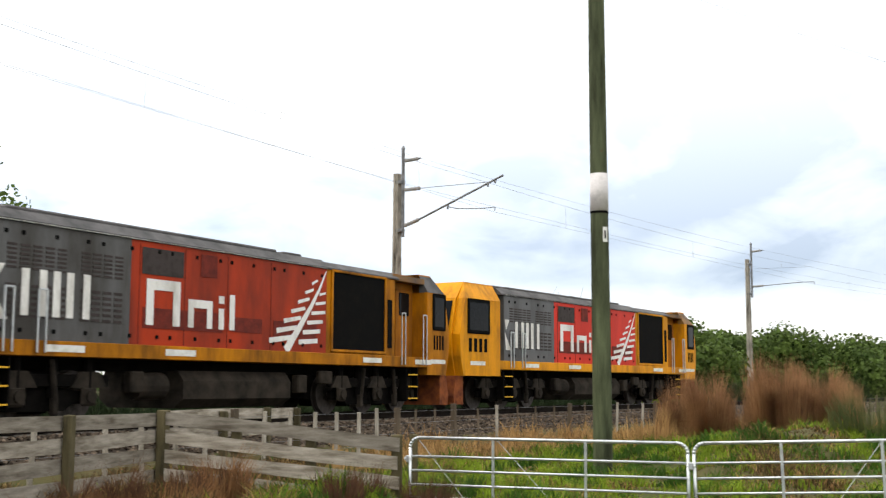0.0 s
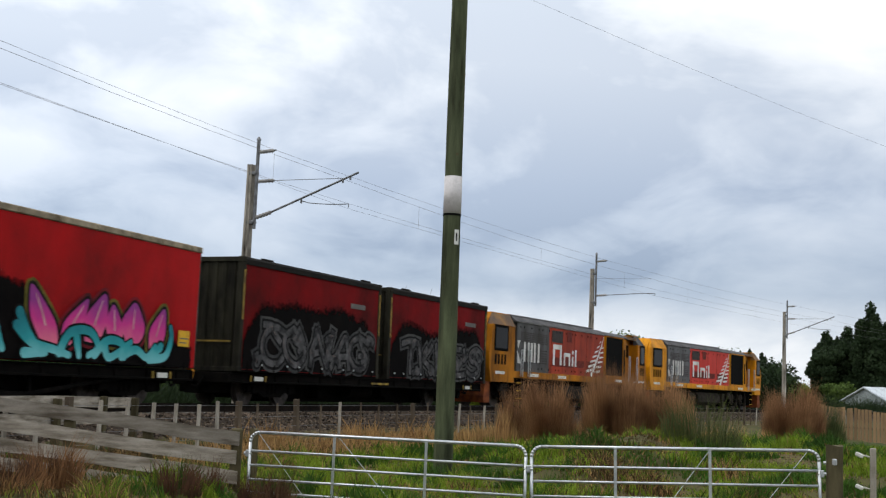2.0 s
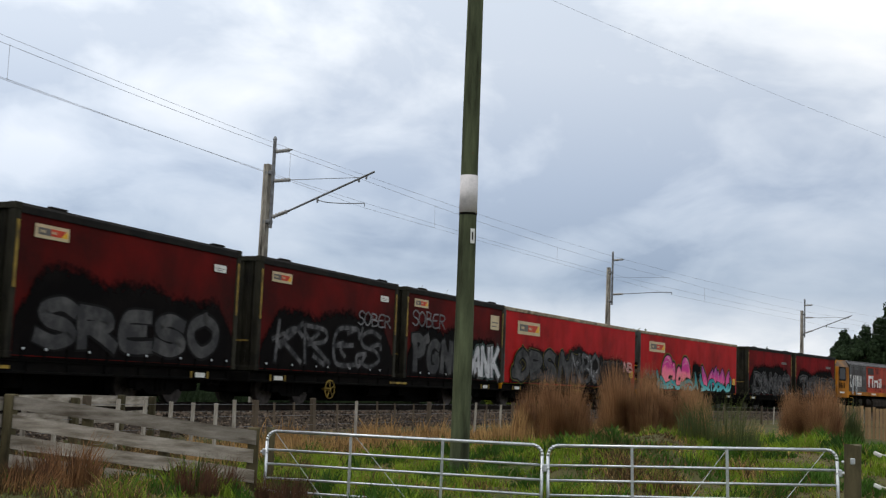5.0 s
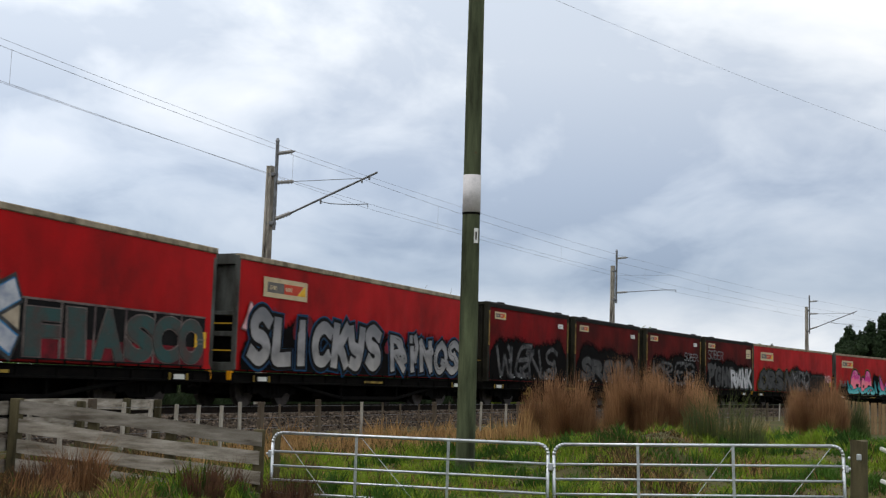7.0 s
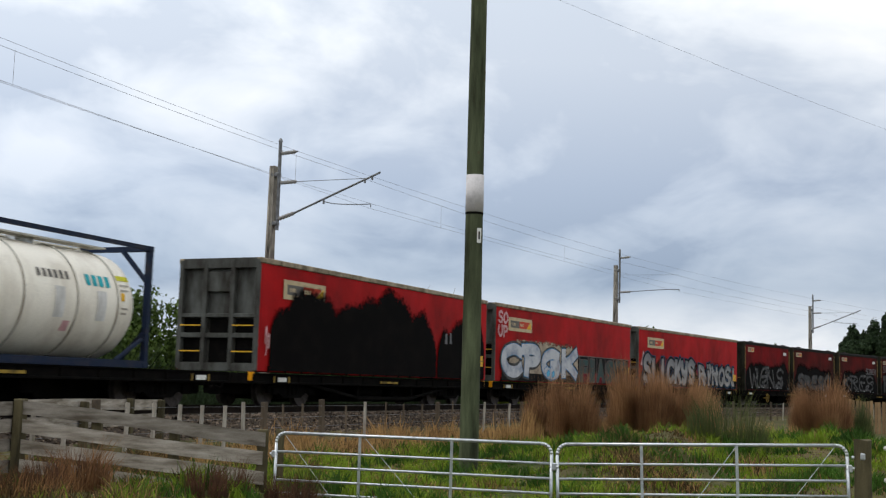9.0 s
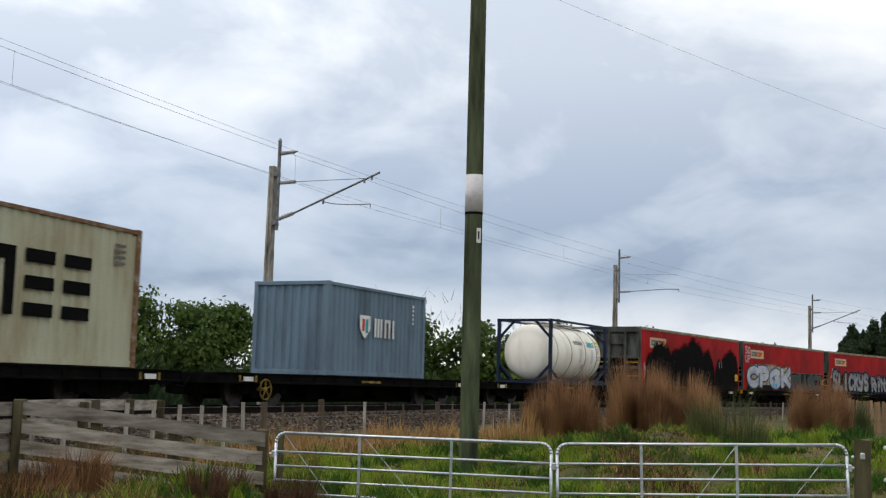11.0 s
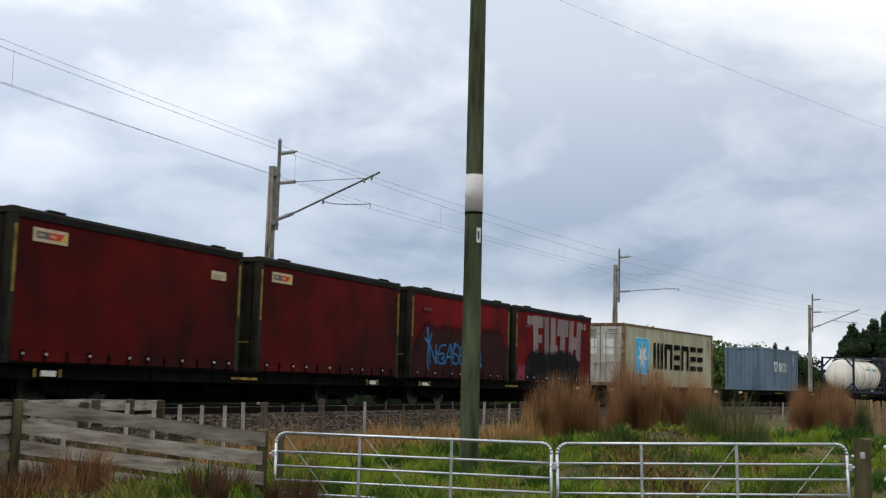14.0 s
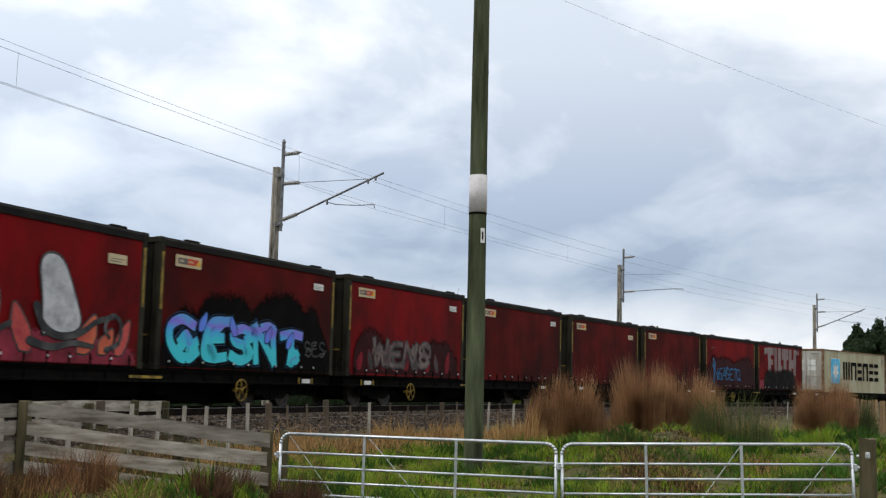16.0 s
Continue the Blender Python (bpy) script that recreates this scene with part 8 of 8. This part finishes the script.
# ---- trees and far things ----
def leaf_cloud(rng, lumps, n, size, flat=0.8):
    """Leaf quads scattered over lumps (x, y, z, rx, ry, rz), denser near each lump's skin."""
    L = np.array(lumps, float)
    wgt = (L[:, 3] * L[:, 4] * L[:, 5]) ** (2 / 3)
    k = rng.choice(len(L), n, p=wgt / wgt.sum())
    v = rng.normal(0, 1, (n, 3))
    v /= np.linalg.norm(v, axis=1)[:, None]
    r = rng.random(n) ** 0.4 * rng.uniform(0.85, 1.12, n)
    c = L[k, :3] + v * L[k, 3:] * r[:, None]
    u = rng.normal(0, 1, (n, 3))
    u /= np.linalg.norm(u, axis=1)[:, None]
    w = np.cross(u, v)
    w /= np.linalg.norm(w, axis=1)[:, None] + 1e-6
    s = (size * rng.uniform(0.6, 1.4, n))[:, None]
    V = np.stack([c - u * s, c + w * s * flat, c + u * s, c - w * s * flat], 1).reshape(-1, 3)
    F = (np.arange(n)[:, None] * 4 + np.arange(4)[None]).tolist()
    return V.tolist(), F


def tree(name, bearing, d, height, width, leaf, n, size, seed, label, category="tree", shape="round", base=0.25, sparse=False):
    x, y = spot(bearing, d)
    g = gz(x, y)
    t = new(name)
    t.matrix_world = pose(x, y, g)
    rng = np.random.default_rng(seed)
    lumps = []
    m = 16 if shape == "round" else 14
    for k in range(m):
        if shape == "round":
            a = rng.uniform(0, 6.28)
            q = rng.random() ** 0.6
            zz = height * rng.uniform(base, 0.88)
            ww = math.sin(math.pi * min(max((zz / height - base * 0.5) / (1.08 - base * 0.5), 0.05), 0.97)) ** 0.7
            r = width * rng.uniform(0.16, 0.30)
            lumps.append((math.cos(a) * q * width * 0.36 * ww, math.sin(a) * q * width * 0.36 * ww, zz, r, r, r * rng.uniform(0.6, 0.9)))
        else:
            zz = height * (0.1 + 0.84 * k / (m - 1))
            r = width * 0.5 * (math.sin(math.pi * min(zz / height * 0.9 + 0.08, 0.97)) ** 0.6) * rng.uniform(0.72, 1.15) + 0.1
            lumps.append((rng.normal(0, width * 0.09), rng.normal(0, width * 0.09), zz, r, r, height * rng.uniform(0.06, 0.13)))
    # reach the full height at one or two lumps
    if shape == "round":
        lumps.append((rng.normal(0, width * 0.1), 0, height * 0.9, width * 0.16, width * 0.16, height * 0.1))
    V, F = leaf_cloud(rng, lumps, n * 2, size)
    me = bpy.data.meshes.new("crown")
    me.from_pydata(V, [], F)
    me.materials.append(leaf)
    c = new("crown", me)
    c.parent = t
    bm = BM()
    tr = max(width * 0.035, 0.06)
    rod(bm, (0, 0, -0.3), (0.05, 0, height * 0.45), tr, 8, tr * 0.6)
    rod(bm, (0.05, 0, height * 0.45), (0, 0.1, height * 0.82), tr * 0.6, 7, tr * 0.2)
    for k in range(0, m, 2):
        l = lumps[k]
        z0 = min(l[2] * 0.55, height * 0.6)
        rod(bm, (0, 0, z0), (l[0], l[1], l[2]), tr * 0.35, 5, tr * 0.1)
    part("trunk", bm, M["bark"], t)
    if sparse:
        bm = BM()
        for k in range(30):
            a = rng.uniform(0, 6.28)
            x0 = rng.uniform(-0.4, 0.4) * width
            z0 = height * rng.uniform(0.85, 1.0)
            rod(bm, (x0, 0, z0), (x0 + rng.uniform(-0.35, 0.35), rng.uniform(-0.3, 0.3), z0 + rng.uniform(0.3, 0.7)), 0.011, 4, 0.004)
        part("bare_twigs", bm, M["bark"], t)
    tagged(t, label, category)
    return t


LF, LD, LL = M["leaf"], M["leaf_dark"], M["leaf_lime"]
G1 = "green broad-leaved bush in the hedge beyond the railway"
k = 100
for b_, d_, h_, w_, m_, n_, lab in [
        (-23.2, 48, 12.0, 7.0, LF, 2200, "tall thin-crowned broad-leaved tree beyond the railway"),
        (-10.0, 60, 5.6, 7.0, LF, 6000, G1), (-5.2, 60, 5.4, 6.5, LF, 6000, G1), (-0.5, 58, 5.6, 6.5, LF, 6000, G1),
        (2.0, 58, 6.0, 5.0, LF, 6000, G1), (4.4, 58, 5.9, 5.5, LF, 7000, G1), (7.5, 60, 4.8, 6.0, LF, 6000, G1), (10.6, 62, 4.6, 6.0, LF, 6500, G1),
        (13.0, 74, 5.6, 5.6, LF, 7000, "bright green round bush beyond the railway"), (15.2, 100, 7.4, 4.5, LD, 5000, "dark round evergreen tree behind the hedge"),
        (15.6, 90, 6.0, 9.0, LF, 8000, G1), (18.0, 92, 5.6, 9.0, LF, 8000, G1), (19.4, 90, 4.6, 8.0, LF, 7000, G1),
        (21.3, 100, 4.4, 8.4, LD, 9000, "dark green dense round bush at the end of the hedge"), (23.0, 110, 4.2, 6.0, LF, 6000, G1),
        (24.8, 150, 8.4, 4.8, LD, 14000, "large dark ragged tree behind a shed"), (25.8, 152, 9.4, 4.8, LD, 15000, "large dark ragged tree behind a shed"), (25.2, 135, 3.6, 5.0, LF, 4000, "grey-green shrub beside a shed"),
        (28.8, 156, 9.2, 7.0, LD, 8000, "large dark tree behind a shed")]:
    t = tree("tree" if h_ > 7 else "bush", b_, d_, h_ * (0.84 if 12 < b_ < 24 else 1.0), w_, m_, n_, 0.11 if d_ < 70 else 0.15, k, lab, "tree" if h_ > 7 else "bush", base=0.35 if h_ > 7 else 0.12, sparse=(4 < b_ < 8))
    k += 1
tree("bush", 13.6, 78, 3.0, 2.4, LL, 2500, 0.12, 140, "small lime-yellow bush beyond the railway", "bush", base=0.1)
tree("bush", 23.75, 112, 3.2, 1.8, LL, 1500, 0.12, 141, "small lime-yellow bush beyond the railway", "bush", base=0.1)
tree("bush", 9.1, 57, 3.2, 2.0, LL, 2200, 0.13, 142, "small lime-yellow bush beyond the railway", "bush", base=0.1)
for b_, d_, h_, w_ in ((21.45, 300, 13.6, 2.0), (22.0, 300, 13.0, 1.9), (24.5, 152, 8.8, 1.8), (24.95, 155, 10.0, 2.2), (25.3, 153, 9.4, 1.8), (25.75, 154, 10.6, 2.3), (26.2, 150, 10.8, 2.0), (26.65, 150, 13.2, 2.3), (27.0, 148, 12.0, 2.3), (27.5, 150, 11.2, 2.2), (27.9, 150, 12.2, 2.3), (28.6, 152, 11.8, 2.4)):
    tree("poplar", b_, d_, h_, w_, LD, 5200, 0.17, k, "slim dark columnar poplar behind the field", "tree", "column")
    k += 1


def scrub():
    """Low scrub along the far side of the line."""
    rng = np.random.default_rng(31)
    n = 90000
    s = rng.uniform(-45, 110, n)
    o = rng.uniform(4.6, 8.5, n)
    P = np.array([track(a, b)[:2] for a, b in zip(s, o)])
    z = ground_z(P[:, 0], P[:, 1]) - 0.05
    h = 1.95 * (0.8 + 0.25 * np.sin(s * 0.7) + 0.2 * np.sin(s * 1.9 + 1)) * rng.uniform(0.4, 1.2, n) * np.clip((o - 4.2) / 2.0, 0.3, 1)
    blades("scrub_strip", P[:, 0], P[:, 1], z, h, rng.uniform(0.03, 0.07, n), h * rng.uniform(0.2, 0.8, n), M["leaf_dark"], "dark low scrub along the far side of the line", "scrub", seed=8)


scrub()


def far_woods():
    rng = np.random.default_rng(77)
    lumps = []
    for q in range(150):
        b = -34 + 70 * q / 149
        d = rng.uniform(330, 460)
        x, y = spot(b, d)
        h = rng.uniform(3.0, 6.0)
        lumps.append((x, y, h * 0.4, 9, 9, h * 0.8))
    V, F = leaf_cloud(rng, lumps, 26000, 1.0)
    ob = solid("far_woods", V, F, M["leaf"])
    tagged(ob, "low belt of distant green woods on the horizon", "woods", kind="stuff")


far_woods()


def shed():
    x, y = spot(29.5, 128)
    g = gz(x, y)
    h = new("shed")
    h.matrix_world = pose(x, y, g - 0.05, 0, 0, 2)
    bm = BM()
    box(bm, 0, 0, 0.85, 15.0, 9.0, 1.7)
    part("wall", bm, M["house_wall"], h)
    bm = BM()
    prism(bm, [(-4.8, 1.62), (0, 3.05), (4.8, 1.62), (4.8, 1.72), (0, 3.17), (-4.8, 1.72)], -7.8, 7.8)
    for v in bm.verts:
        v.co.x, v.co.y = v.co.y, v.co.x
    bmesh.ops.recalc_face_normals(bm, faces=bm.faces)
    r = part("roof", bm, M["roof_iron"], h, "pale iron roof")
    for k in range(24):
        for sy in (-1, 1):
            bm = BM()
            xx = -7.7 + 15.4 * k / 23
            rod(bm, (xx, sy * 4.78, 1.735), (xx, sy * 0.05, 3.16), 0.025, 4)
            part("roof_rib", bm, M["roof_iron"], r)
    for sx in (-1, 1):
        bm = BM()
        a = [bm.verts.new(v) for v in ((sx * 7.48, -4.5, 1.7), (sx * 7.48, 4.5, 1.7), (sx * 7.48, 0, 3.0))]
        bm.faces.new(a)
        part("gable", bm, M["house_wall"], h)
    tagged(h, "low shed with a pale grey iron roof", "shed")


shed()


M["paling"] = mat("brown_paling_wood", (0.26, 0.17, 0.09), 0.9, 0, (0.15, 0.1, 0.06), 0.4, 3, 40, 0.1, 0.3, 0.25)


def paling_fence():
    f = new("paling_fence")
    rnd = random.Random(12)
    bm = BM()
    box(bm, 0, 0, 0.75, 0.14, 0.02, 1.5, 0.004)
    me = mesh_from(bm, "paling", M["paling"])
    x0, y0 = spot(23.9, 58)
    x1, y1 = spot(31.0, 54)
    n = 44
    ang = math.degrees(math.atan2(y1 - y0, x1 - x0))
    for k in range(n):
        q = k / (n - 1)
        x, y = x0 + (x1 - x0) * q, y0 + (y1 - y0) * q
        p = new("paling", me)
        p.parent = f
        p.matrix_basis = pose(x, y, gz(x, y) - 0.1 + rnd.uniform(-0.03, 0.03), 0, rnd.uniform(-1, 1), ang)
    bm = BM()
    g0, g1 = gz(x0, y0), gz(x1, y1)
    for z in (0.5, 1.1):
        rod(bm, (x0, y0 + 0.04, g0 + z), (x1, y1 + 0.04, g1 + z), 0.035, 6)
    part("rail", bm, M["batten_dark"], f)
    tagged(f, "pale timber paling fence in front of a shed", "fence")


paling_fence()


motions()
